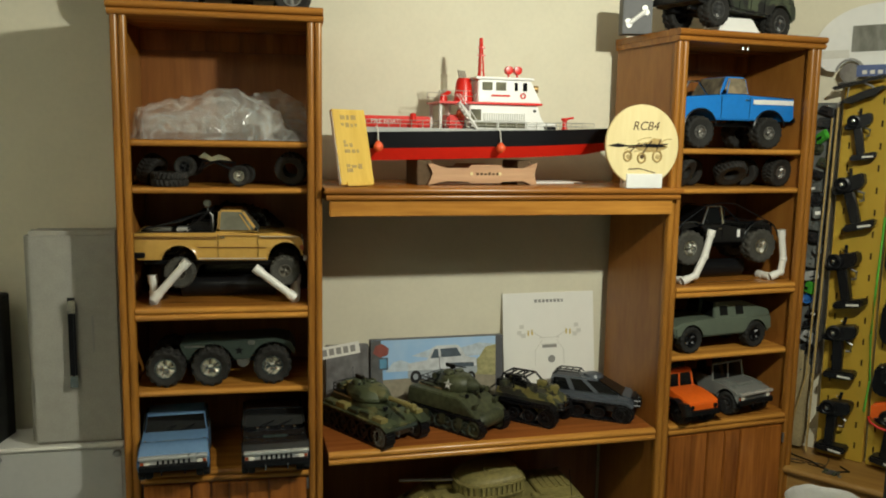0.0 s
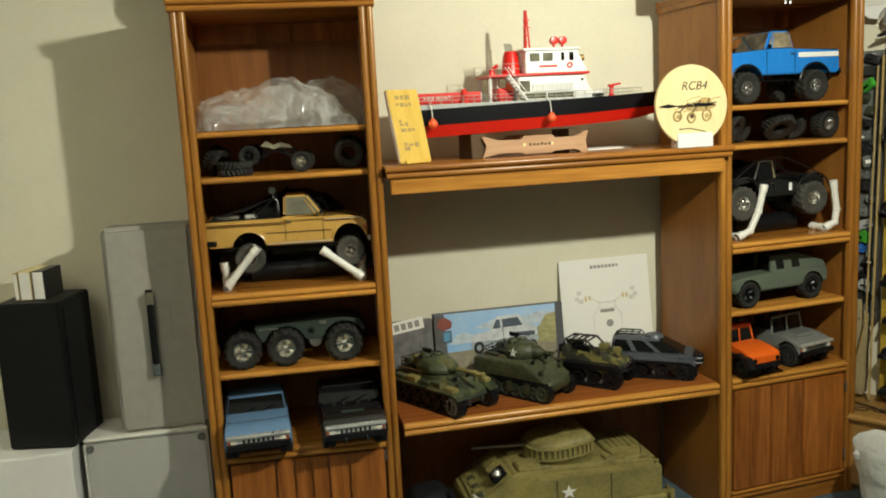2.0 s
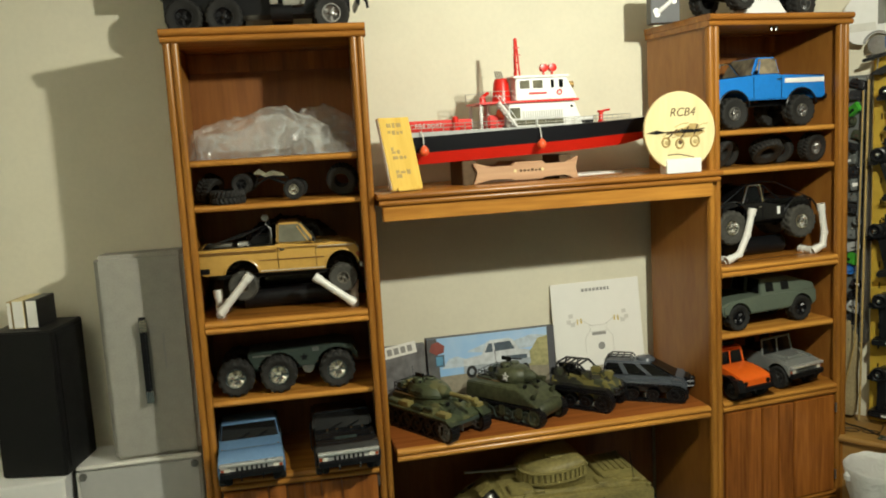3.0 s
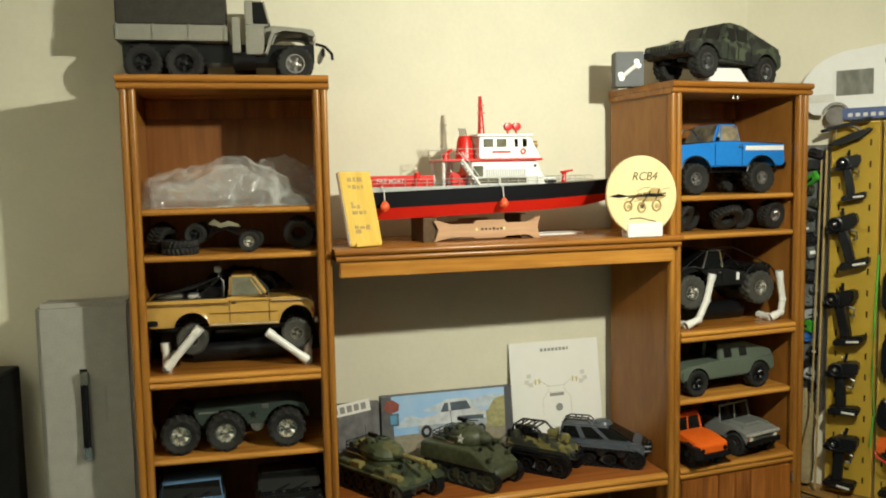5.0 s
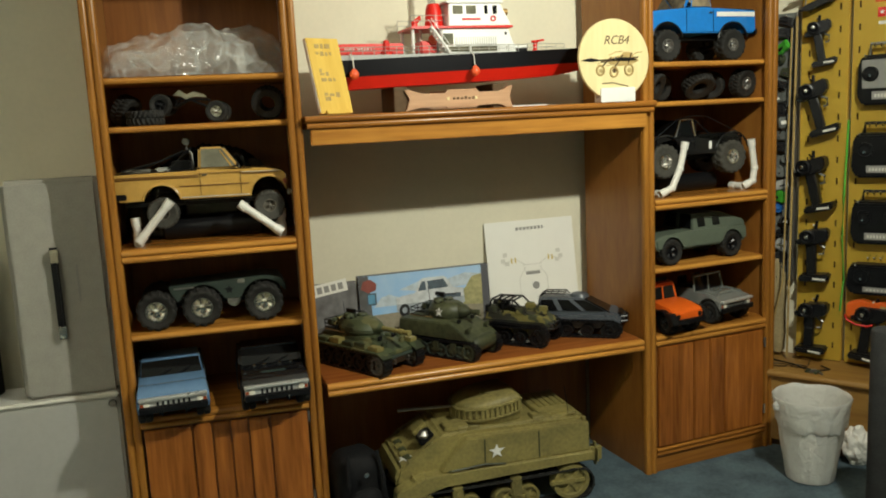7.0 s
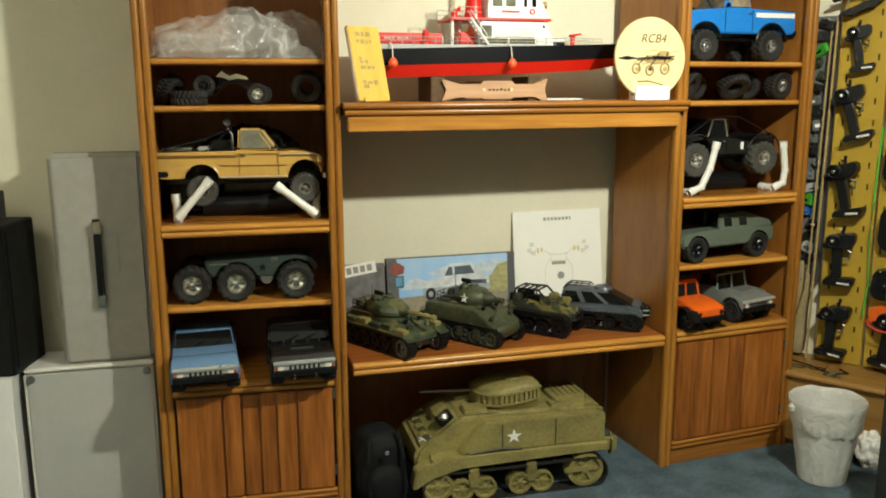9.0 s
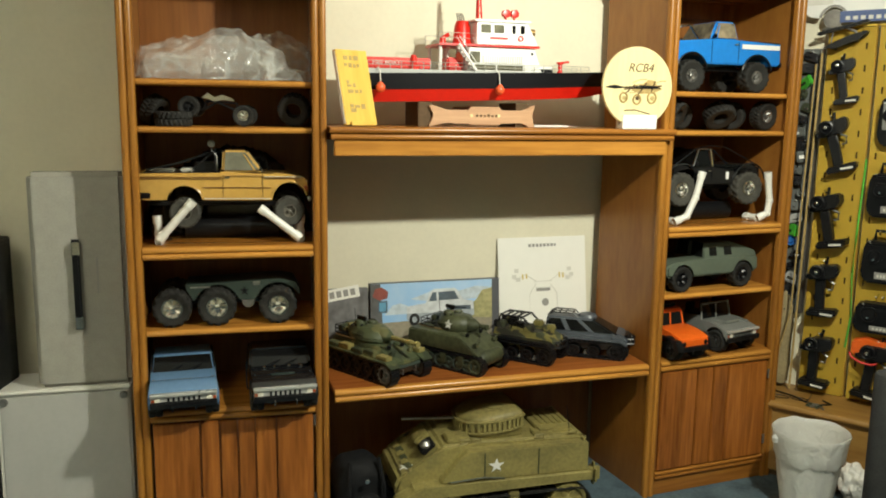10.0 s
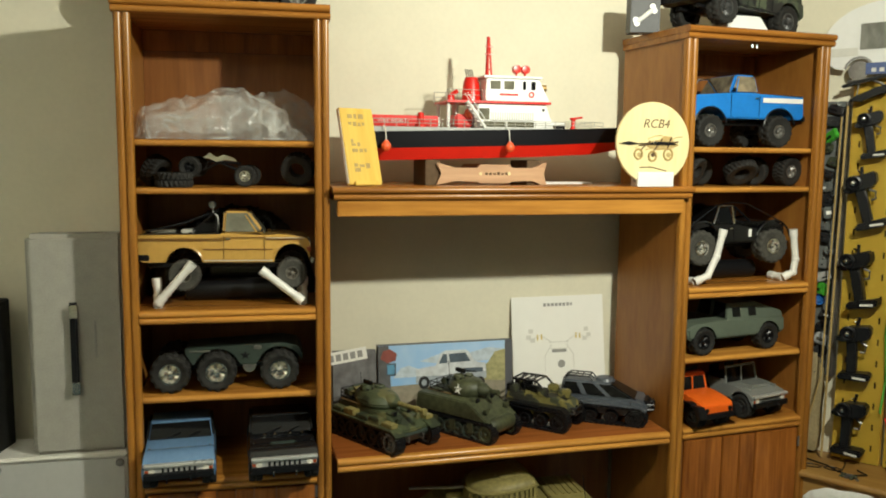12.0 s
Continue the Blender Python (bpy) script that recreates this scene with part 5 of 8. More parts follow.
# ---- the large tank under the desk ----
FLOOR = -0.03
big = thing("large_model_tank", pose(1.195, 0.115, FLOOR, 0, 0, 178) @ Matrix.Diagonal((0.92, 0.91, 0.835, 1)), "large khaki olive model tank with white stars on carpet", "model tank")
bm = bmesh.new()
prism(bm, [(-0.365, 0.15), (-0.375, 0.335), (-0.345, 0.350), (0.090, 0.350), (0.215, 0.345), (0.300, 0.262), (0.375, 0.235), (0.395, 0.18), (0.36, 0.10), (-0.30, 0.10)], -0.155, 0.155)
part("hull", bm, KHAKI, big, bevel=0.014)
for s in (-1, 1):
    bm = bmesh.new()
    prism(bm, [(-0.375, 0.165), (-0.375, 0.205), (0.20, 0.205), (0.300, 0.205), (0.395, 0.160), (0.410, 0.085), (0.395, 0.080), (0.330, 0.130), (0.22, 0.160)], s * 0.150, s * 0.215)
    part("fender", bm, KHAKI, big, "khaki side fender with seams", bevel=0.005)
    bm = bmesh.new()
    prism(bm, [(-0.365, 0.2055), (-0.365, 0.330), (0.12, 0.335), (0.16, 0.30), (0.225, 0.212), (0.22, 0.2055)], s * 0.150, s * 0.200)
    part("side_armour", bm, KHAKI, big, bevel=0.005)
    for x in (-0.16, 0.055):
        part("armour_seam", boxes((x, x + 0.004, s * 0.2005, s * 0.2025, 0.21, 0.325)), OLIVE, big, smooth=False)
    for i in range(4):
        part("fender_rib", boxes((0.19 + 0.045 * i, 0.196 + 0.045 * i, s * 0.152, s * 0.216, 0.204 - 0.0 * i, 0.2075)), KHAKI, big, smooth=False)
    part("rear_bin", boxes((-0.420, -0.370, s * 0.150, s * 0.212, 0.130, 0.230)), KHAKI, big, bevel=0.022)
    track(big, -0.315, 0.305, s * 0.180, 0.062, 0.062, RUBBER, 0.135)
    for x in (0.215, 0.125, -0.015, -0.105):
        road_wheel(big, x, s * 0.182, 0.052, 0.046, 0.050, KHAKI, True)
    road_wheel(big, -0.285, s * 0.182, 0.080, 0.074, 0.050, KHAKI, True)
    road_wheel(big, 0.310, s * 0.182, 0.078, 0.060, 0.050, KHAKI, True)
    for x in (0.170, -0.060):
        bm = boxes((x - 0.020, x + 0.020, s * 0.200 - 0.014, s * 0.200 + 0.014, 0.060, 0.145), (x - 0.034, x + 0.034, s * 0.200 - 0.010, s * 0.200 + 0.010, 0.074, 0.092), (x - 0.012, x + 0.012, s * 0.200 - 0.018, s * 0.200 + 0.018, 0.100, 0.130))
        part("bogie", bm, KHAKI, big, "cast suspension bogie", bevel=0.004)
    part("idler_arm", boxes((-0.275, -0.195, s * 0.207 - 0.006, s * 0.207 + 0.006, 0.074, 0.100)), KHAKI, big, bevel=0.005)
    part("tail_lamp", made(lathe, [(0, 0), (0.010, 0), (0.010, 0.012), (0, 0.014)], 10, "z", (-0.355, s * 0.17, 0.331)), KHAKI, big)
part("star", made(star, 0.032, 0, 0, 0), WHITE, big, "white painted star", smooth=False, m=pose(0.012, 0.2035, 0.268, 0, 0, 180))
part("star", made(star, 0.030, 0, 0, 0), WHITE, big, "white painted star", smooth=False, m=pose(0.340, 0.10, 0.2515, 0, 20, 0) @ pose(0, 0, 0, -90, 0, 0))
drum = [(0.118, 0.0), (0.112, 0.050), (0.086, 0.092), (0.044, 0.118), (-0.010, 0.128), (-0.070, 0.126), (-0.120, 0.112), (-0.126, 0.0)]


def tilt(x):
    """Rise of the turret top and track rack towards the bustle."""
    return 0.020 - 0.16 * x


bm = bmesh.new()
loft(bm, [plan_ring([(x * f, y * f) for x, y in drum], z) for z, f in ((0.348, 0.94), (0.358, 1.0), (0.412, 0.98), (0.428, 0.88), (0.438, 0.60))])
for v in bm.verts:
    if v.co.z > 0.37:
        v.co.z += tilt(v.co.x)
turret = part("turret", bm, KHAKI, big, "khaki drum turret with flat bustle", bevel=0.003)
rim_pts = [Vector((x, y)) for x, y in drum]
rim_pts += [Vector((p.x, -p.y)) for p in rim_pts[-2:0:-1]]
for a, b in zip(rim_pts, rim_pts[1:] + rim_pts[:1]):
    n = max(2, int((b - a).length / 0.0165))
    ang = math.atan2((b - a).y, (b - a).x)
    for i in range(n):
        p = a.lerp(b, (i + 0.5) / n)
        part("track_link", boxes((-0.0052, 0.0052, -0.007, 0.007, 0.004, 0.050)), KHAKI, turret, smooth=False, m=Matrix.Translation((p.x, p.y, 0.358 + tilt(p.x) * 0.8)) @ Matrix.Rotation(ang, 4, "Z"))
    for z in (0.000, 0.046):
        part("rack_band", boxes((-0.002, (b - a).length + 0.002, -0.0095, 0.0095, z, z + 0.007)), KHAKI, turret, smooth=False, m=Matrix.Translation((a.x, a.y, 0.358 + tilt(a.x) * 0.8)) @ Matrix.Rotation(ang, 4, "Z") @ Matrix.Rotation(-math.atan2((tilt(b.x) - tilt(a.x)) * 0.8, (b - a).length), 4, "Y"))
part("gun_barrel", made(tube, [(0.10, 0.0, 0.404), (0.335, 0.0, 0.418)], 0.0065, 10), STEEL, turret, "thin grey gun barrel")
part("hatch", made(lathe, [(0, 0.446), (0.044, 0.446), (0.044, 0.462), (0.034, 0.468), (0, 0.468)], 20, "z", (-0.030, 0.03, 0)), KHAKI, turret)
for x, y, dx, dy, h in ((-0.26, 0.0, 0.07, 0.12, 0.016), (-0.20, 0.11, 0.04, 0.03, 0.012), (0.14, 0.09, 0.045, 0.04, 0.018), (0.14, -0.07, 0.045, 0.04, 0.018)):
    part("deck_hatch", boxes((x - dx, x + dx, y - dy, y + dy, 0.346, 0.350 + h)), KHAKI, big, bevel=0.004)
for x, y in ((0.245, 0.08), (0.245, -0.02)):
    bm = boxes((-0.032, 0.032, -0.034, 0.034, 0, 0.030))
    part("driver_hatch", bm, BLACK if y > 0 else KHAKI, big, "open driver hatch", bevel=0.006, m=pose(x, y, 0.312, 0, 40, 0))
bm = bmesh.new()
lathe(bm, [(0, -0.01), (0.020, -0.008), (0.024, 0.004), (0.014, 0.02), (0, 0.024)], 14, "z", (0.262, 0.095, 0.335))
part("head_lamp", bm, STEEL, big)
for s in (-1, 1):
    part("head_lamp", made(lathe, [(0, 0), (0.018, 0.004), (0.018, 0.02), (0, 0.026)], 12, "x", (0.315, s * 0.135, 0.240)), KHAKI, big)
for i in range(6):
    part("spare_link", boxes((-0.014, 0.014, -0.020, 0.020, 0.0, 0.012)), OLIVE if i % 2 else KHAKI, big, bevel=0.003, m=pose(0.335 - 0.006 * (i % 2), -0.10 + 0.040 * i, 0.247, 0, 20, 4 * (i % 3)))
for x in (-0.33, -0.305, -0.28, -0.255, -0.23):
    part("engine_louvre", boxes((x, x + 0.012, -0.10, 0.06, 0.366, 0.371)), KHAKI, big, smooth=False)
for i in range(14):
    part("rivet", made(lathe, [(0, 0.003), (0.003, 0.002), (0.0042, 0), (0, 0)], 8, "y", (-0.345 + 0.036 * i, 0.2000, 0.318)), KHAKI, big)
for x, y in ((-0.330, 0.155), (-0.19, 0.160), (0.06, 0.150), (0.105, 0.150)):
    part("grab_handle", made(tube, [(x, y, 0.346), (x, y, 0.366), (x + 0.034, y, 0.366), (x + 0.034, y, 0.346)], 0.0026, 6), KHAKI, big)
bm = bmesh.new()
tube(bm, [(-0.315, 0.12, 0.345), (-0.300, 0.12, 0.47)], 0.0015, 5)
part("antenna", bm, BLACK, big, "thin whip antenna")
bm = bmesh.new()
tube(bm, [(0.22, 0.17, 0.200), (0.19, 0.21, 0.215), (0.06, 0.207, 0.222), (-0.02, 0.206, 0.210)], 0.004, 6)
part("tow_cable", bm, OLIVE, big)

pack = thing("backpack", pose(0.705, 0.02, FLOOR, 0, 0, 8), "black fabric backpack slumped beside the large tank", "backpack")
PACKCLOTH = material("black_nylon", (0.008, 0.008, 0.009), 0.75, spec=0.2, grain=(200, 0.3), vary=0.3, bump=0.5, bump_scale=350)
bm = bmesh.new()
bmesh.ops.create_icosphere(bm, subdivisions=4, radius=1)
for v in bm.verts:
    c = v.co
    c.x, c.y, c.z = math.copysign(abs(c.x) ** 0.55, c.x) * 0.085, math.copysign(abs(c.y) ** 0.6, c.y) * 0.09, math.copysign(abs(c.z) ** 0.6, c.z) * 0.140 + 0.140
    k = noise.noise(c * 16) * 0.010
    c.x += k
    c.y += k
part("bag_body", bm, PACKCLOTH, pack)
bm = bmesh.new()
bmesh.ops.create_icosphere(bm, subdivisions=3, radius=1)
for v in bm.verts:
    c = v.co
    c.x, c.y, c.z = c.x * 0.066, c.y * 0.035 - 0.085, math.copysign(abs(c.z) ** 0.7, c.z) * 0.075 + 0.10
part("front_pocket", bm, PACKCLOTH, pack)
bm = bmesh.new()
for s in (-0.05, 0.05):
    tube(bm, [(s, -0.075, 0.29), (s * 1.2, -0.102, 0.20), (s * 1.3, -0.112, 0.10), (s * 1.1, -0.098, 0.02)], 0.007, 6)
part("strap", bm, PACKCLOTH, pack)
part("buckle", boxes((-0.012, 0.004, -0.122, -0.112, 0.225, 0.240)), CHROME, pack, "small bright buckle", bevel=0.003)


# ---- on the bridge shelf ----
PINKWOOD = wood("pale_red_wood", (0.54, 0.33, 0.19), (0.40, 0.22, 0.12), (0.1, 1, 1), 0.4)
YELLOWWOOD = wood("yellow_varnished_wood", (0.74, 0.50, 0.10), (0.62, 0.38, 0.06), (1, 1, 0.1), 0.35)
PALEWOOD = wood("pale_basswood", (0.78, 0.66, 0.36), (0.70, 0.57, 0.29), (1, 1, 0.15), 0.5)
BURNT = material("burnt_brown", (0.10, 0.055, 0.02), 0.8, grain=(80, 0.3), vary=0.2)
BURNT_PALE = material("scorched_tan", (0.48, 0.33, 0.12), 0.8, grain=(80, 0.3), vary=0.3)
SCORCH = material("light_scorch", (0.56, 0.42, 0.18), 0.8, grain=(80, 0.4), vary=0.4)
HULLBLACK = material("hull_black", (0.006, 0.006, 0.008), 0.35, grain=(70, .1), vary=.1, spec=0.25)
FLOAT = material("orange_float", (0.85, 0.12, 0.04), 0.4, grain=(40, 0.08))
RAIL = material("pale_rail", (0.55, 0.54, 0.50), 0.35, 0.6, grain=(40, 0.1))
ZB = 1.348


def lettering(text, size, mat, parent, m, name="lettering", extrude=0.0006, slant=0.0):
    """Raised letters in the built-in font, as a mesh."""
    cu = bpy.data.curves.new(name, "FONT")
    cu.body, cu.size, cu.extrude, cu.align_x, cu.align_y = text, size, extrude, "CENTER", "CENTER"
    cu.shear = slant
    tmp = new("lettering_source", cu)
    me = bpy.data.meshes.new_from_object(tmp.evaluated_get(bpy.context.evaluated_depsgraph_get()))
    bpy.data.objects.remove(tmp)
    me.materials.clear()
    me.materials.append(mat)
    ob = new(name, me)
    ob.parent = parent
    ob.matrix_basis = m
    return ob


boat = thing("model_fireboat", pose(1.215, 0.185, ZB, 0, 0, 1.5), "black and red model fireboat with white deckhouse", "model boat")


def hull_band(bm, z0, z1, inset0, inset1, close_top):
    """A band of the hull between two levels; stern at -x, raked bow at +x."""
    rings = []
    for z, inset in ((z0, inset0), (z1, inset1)):
        ring = []
        for i in range(25):
            u = i / 24
            x = -0.478 + u * (0.992 + (z - 0.18) * (0.25 if z > 0.12 else 0.40))
            half = 0.100 * (1 - max(0.0, (u - 0.62) / 0.38) ** 2.1) * (0.9 + 0.1 * min(1, u * 5)) - inset
            sheer = 0.026 * u - 0.010 + (0.030 * max(0.0, u - 0.66) ** 1.5 if z > 0.16 else 0.02 * max(0.0, u - 0.6)) + (0.22 * max(0.0, u - 0.82) ** 1.5 if z < 0.1 else 0.0)
            ring.append((x, max(half, 0.0008), z + sheer))
        rings.append([bm.verts.new((x, -h, z)) for x, h, z in ring] + [bm.verts.new((x, h, z)) for x, h, z in reversed(ring)])
    a, b = rings
    n = len(a)
    for i in range(n):
        bm.faces.new((a[i], a[(i + 1) % n], b[(i + 1) % n], b[i]))
    bm.faces.new(b)
    bm.faces.new(a[::-1])


part("lower_hull", made(hull_band, 0.088, 0.127, 0.028, 0.004, False), RED, boat, "red underwater hull")
part("upper_hull", made(hull_band, 0.1272, 0.180, 0.003, 0.0, True), HULLBLACK, boat, "gloss black topsides")
part("deck", boxes((-0.466, 0.22, -0.086, 0.086, 0.164, 0.187)), material("grey_deck", (0.42, 0.42, 0.40), 0.6, grain=(60, .1), vary=.1), boat)
# aft fire pump house
part("aft_house", boxes((-0.462, -0.240, -0.066, 0.066, 0.186, 0.224)), RED, boat, "low red aft house", bevel=0.003)
lettering("FIRE BOAT", 0.020, WHITE, boat, pose(-0.392, -0.0665, 0.206, 90, 0, 0))
part("winch", made(lathe, [(0, 0.186), (0.018, 0.186), (0.018, 0.196), (0.010, 0.200), (0.010, 0.232), (0, 0.236)], 14, "z", (-0.300, -0.068, 0)), RED, boat)
# main house, three levels
part("lower_house", made(frustum, (-0.110, 0.165, -0.072, 0.072, 0.186), (-0.105, 0.135, -0.068, 0.068, 0.268)), WHITE, boat, "white lower deckhouse", bevel=0.003)
part("foredeck_house", boxes((0.150, 0.215, -0.055, 0.055, 0.186, 0.210)), WHITE, boat, bevel=0.003)
part("house_step", made(frustum, (0.11, 0.185, -0.05, 0.05, 0.186), (0.11, 0.14, -0.045, 0.045, 0.262)), WHITE, boat, bevel=0.003)
part("bridge_deck", boxes((-0.215, 0.150, -0.080, 0.080, 0.268, 0.276)), RED, boat, "red edged upper deck", bevel=0.002)
part("wheelhouse", made(frustum, (-0.078, 0.150, -0.066, 0.066, 0.276), (-0.074, 0.112, -0.060, 0.060, 0.352)), WHITE, boat, "white wheelhouse", bevel=0.003)
part("wheelhouse_roof", boxes((-0.085, 0.122, -0.067, 0.067, 0.352, 0.360)), WHITE, boat, bevel=0.002)
for x, wd in ((-0.044, 0.034), (0.004, 0.034), (0.058, 0.010), (0.090, 0.014)):
    part("window", boxes((x - wd / 2, x + wd / 2, -0.0655, -0.0615, 0.316, 0.343)), PALEGLASS if wd > 0.02 else GLASSY, boat, "small cabin window", smooth=False)
part("red_band", boxes((-0.03, 0.035, -0.0685, -0.0655, 0.296, 0.302)), RED, boat, smooth=False)
part("round_badge", made(lathe, [(0.006, -0.069), (0.010, -0.069), (0.010, -0.066), (0.006, -0.066)], 16, "y", (0.082, 0, 0.300)), RED, boat)
gr = part("side_grille", boxes((-0.060, 0.090, -0.0735, -0.0705, 0.214, 0.242)), WHITE, boat, "white slatted side grille", bevel=0.001)
for i in range(18):
    part("grille_slat", boxes((-0.056 + i * 0.0082, -0.0525 + i * 0.0082, -0.0755, -0.0734, 0.216, 0.240)), RAIL, gr, smooth=False)
part("cabin_door", boxes((-0.102, -0.068, -0.0745, -0.0710, 0.216, 0.252)), PALEGLASS, boat, "grey side door", smooth=False)
for x, d in ((-0.095, 0.085), (-0.003, 0.093)):
    part("dark_port", boxes((x, x + d, -0.0745, -0.0715, 0.192, 0.209)), PALEGLASS, boat, smooth=False)
part("porthole", made(lathe, [(0, -0.07), (0.005, -0.07), (0.005, -0.067), (0, -0.067)], 10, "y", (0.125, 0.0, 0.250)), BLACK, boat)
part("dark_hatch", boxes((0.155, 0.212, -0.0565, -0.0545, 0.190, 0.200)), BLACK, boat, smooth=False)
# stairs, funnel, aft upper deck
bm = bmesh.new()
for s in (-0.092, -0.062):
    tube(bm, [(-0.150, s, 0.274), (-0.088, s, 0.188)], 0.0045, 6)
    tube(bm, [(-0.150, s, 0.300), (-0.088, s, 0.214)], 0.0014, 5)
for i in range(7):
    u = (i + 0.5) / 7
    x, z = -0.150 + 0.062 * u, 0.274 - 0.086 * u
    box(bm, x - 0.007, x + 0.007, -0.092, -0.062, z - 0.0016, z + 0.0016)
part("stairs", bm, WHITE, boat, "white deck stairs")
bm = bmesh.new()
lathe(bm, [(0, 0.276), (0.034, 0.276), (0.027, 0.340), (0.021, 0.356), (0, 0.357)], 16, "z", (-0.108, 0, 0))
part("funnel", bm, RED, boat, "tapered red funnel")
bm = bmesh.new()
for i in range(4):
    tube(bm, [(-0.124 + 0.009 * i, -0.008 + 0.005 * i, 0.350), (-0.132 + 0.009 * i, -0.008 + 0.005 * i, 0.382)], 0.0022, 6)
part("exhaust_pipes", bm, STEEL, boat)
for x, y in ((-0.205, -0.06), (-0.205, 0.06), (-0.150, 0.06), (-0.165, -0.02)):
    part("deck_post", made(tube, [(x, y, 0.187), (x, y, 0.270)], 0.006, 8), WHITE, boat)
part("pump_block", boxes((-0.175, -0.115, -0.045, 0.045, 0.187, 0.232)), RED, boat, bevel=0.006)
part("fan_vent", made(lathe, [(0, -0.055), (0.016, -0.055), (0.016, -0.045), (0, -0.045)], 14, "y", (-0.130, 0, 0.236)), FLOAT, boat)
for x, y in ((-0.195, -0.05), (-0.170, 0.02)):
    bm = bmesh.new()
    lathe(bm, [(0, 0.276), (0.012, 0.276), (0.009, 0.296), (0, 0.300)], 10, "z", (x, y, 0))
    tube(bm, [(x - 0.006, y, 0.292), (x + 0.022, y, 0.310)], 0.004, 6)
    part("water_cannon", bm, RED, boat, "small red water cannon")
bm = bmesh.new()
lathe(bm, [(0, 0.187), (0.014, 0.187), (0.008, 0.200), (0.008, 0.222), (0.013, 0.224), (0.013, 0.230), (0, 0.230)], 12, "z", (0.268, 0, 0))
tube(bm, [(0.255, 0, 0.226), (0.302, 0, 0.232)], 0.004, 6)
part("bow_cannon", bm, RED, boat, "red bow water cannon")
bm = bmesh.new()
for i in range(3):
    a = 2 * math.pi * i / 3
    tube(bm, [(-0.048 + 0.011 * math.cos(a), 0.011 * math.sin(a), 0.360), (-0.050 + 0.003 * math.cos(a), 0.003 * math.sin(a), 0.492)], 0.0032, 6)
for z, k in ((0.385, 0.010), (0.41, 0.009), (0.435, 0.016), (0.460, 0.014)):
    box(bm, -0.050 - k * 0.6, -0.050 + k, -0.004, 0.004, z - 0.002, z + 0.002)
part("mast", bm, RED, boat, "red lattice mast")
for x in (0.052, 0.084):
    bm = bmesh.new()
    lathe(bm, [(0, -0.014), (0.014, -0.012), (0.015, 0.004), (0.008, 0.013), (0, 0.014)], 14, "y", (x, 0, 0.388))
    tube(bm, [(x, 0, 0.36), (x, 0, 0.378)], 0.004, 6)
    part("searchlight", bm, RED, boat, "round red searchlight")
part("bow_lamp", made(lathe, [(0, -0.01), (0.012, -0.008), (0.012, 0.008), (0, 0.01)], 12, "x", (0.140, -0.03, 0.325)), material("brass", (0.55, 0.35, 0.14), 0.35, 0.9, grain=(50, .1)), boat)
for x0, x1, z, y in ((-0.460, -0.12, 0.187, -0.088), (-0.09, 0.20, 0.187, -0.088), (0.20, 0.36, 0.189, -0.070), (-0.215, -0.09, 0.276, -0.078)):
    n = int((x1 - x0) / 0.036)
    h = 0.024 if z < 0.2 else 0.034
    row = []
    for i in range(n + 1):
        x = x0 + (x1 - x0) * i / n
        row.append((x, y if z > 0.2 else -0.086 * (1 - max(0, (x - 0.105) / 0.37) ** 2.1)))
    for s in (1, -1):
        for x, yy in row:
            part("railing_post", made(tube, [(x, s * yy, z - 0.002), (x, s * yy, z + h)], 0.0013, 4), RAIL, boat)
        for hh in (h, h * 0.5):
            part("railing_bar", made(tube, [(x, s * yy, z + hh) for x, yy in row], 0.0011, 4), RAIL, boat)
for x in (-0.424, -0.010):
    f = part("float_buoy", made(lathe, [(0, -0.016), (0.009, -0.013), (0.0155, -0.004), (0.0155, 0.005), (0.009, 0.014), (0.004, 0.019), (0, 0.020)], 16, "z", (x, -0.116, 0.124)), FLOAT, boat, "orange ball fender")
    part("rope", made(tube, [(x, -0.116, 0.142), (x + 0.001, -0.104, 0.178), (x - 0.004, -0.088, 0.190)], 0.0018, 5), PVC, f)

cradle = thing("boat_cradle", pose(1.215, 0.185, ZB, 0, 0, 1.5), "pinkish wooden cradle under the model fireboat", "stand")
end = [(-0.205, 0.0), (-0.150, 0.012), (-0.135, 0.014), (-0.062, 0.014), (-0.054, 0.006), (0.054, 0.006), (0.062, 0.014), (0.135, 0.014), (0.150, 0.012), (0.165, 0.0), (0.190, 0.0), (0.176, 0.038), (0.190, 0.076), (0.165, 0.070), (0.140, 0.055), (0.062, 0.055), (0.054, 0.068), (-0.054, 0.068), (-0.062, 0.055), (-0.140, 0.055), (-0.190, 0.072), (-0.205, 0.070), (-0.186, 0.040)]
part("side_board", made(prism, [(x * 0.98 - 0.052, z) for x, z in end], -0.092, -0.080), PINKWOOD, cradle, "shaped pinkish side board", bevel=0.002)
part("side_board", made(prism, [(x * 0.98 - 0.052, z) for x, z in end], 0.080, 0.092), PINKWOOD, cradle, bevel=0.002)
for x in (-0.262, 0.090):
    part("cross_board", boxes((x - 0.024, x + 0.024, -0.0795, 0.0795, 0.0, 0.082)), BURNT, cradle, "dark brown cross board", bevel=0.002)
rnd = random.Random(9)
for i in range(6):
    part("carved_mark", boxes((-0.086 + i * 0.014, -0.077 + i * 0.014, -0.0926, -0.0918, 0.034, 0.040 + rnd.uniform(0, 0.004))), BURNT, cradle, smooth=False)
for x in (-0.102, -0.002):
    part("peg_end", made(lathe, [(0, -0.0935), (0.005, -0.0935), (0.006, -0.0915), (0, -0.0915)], 14, "y", (x, 0, 0.038)), PALEWOOD, cradle, "pale round peg end")

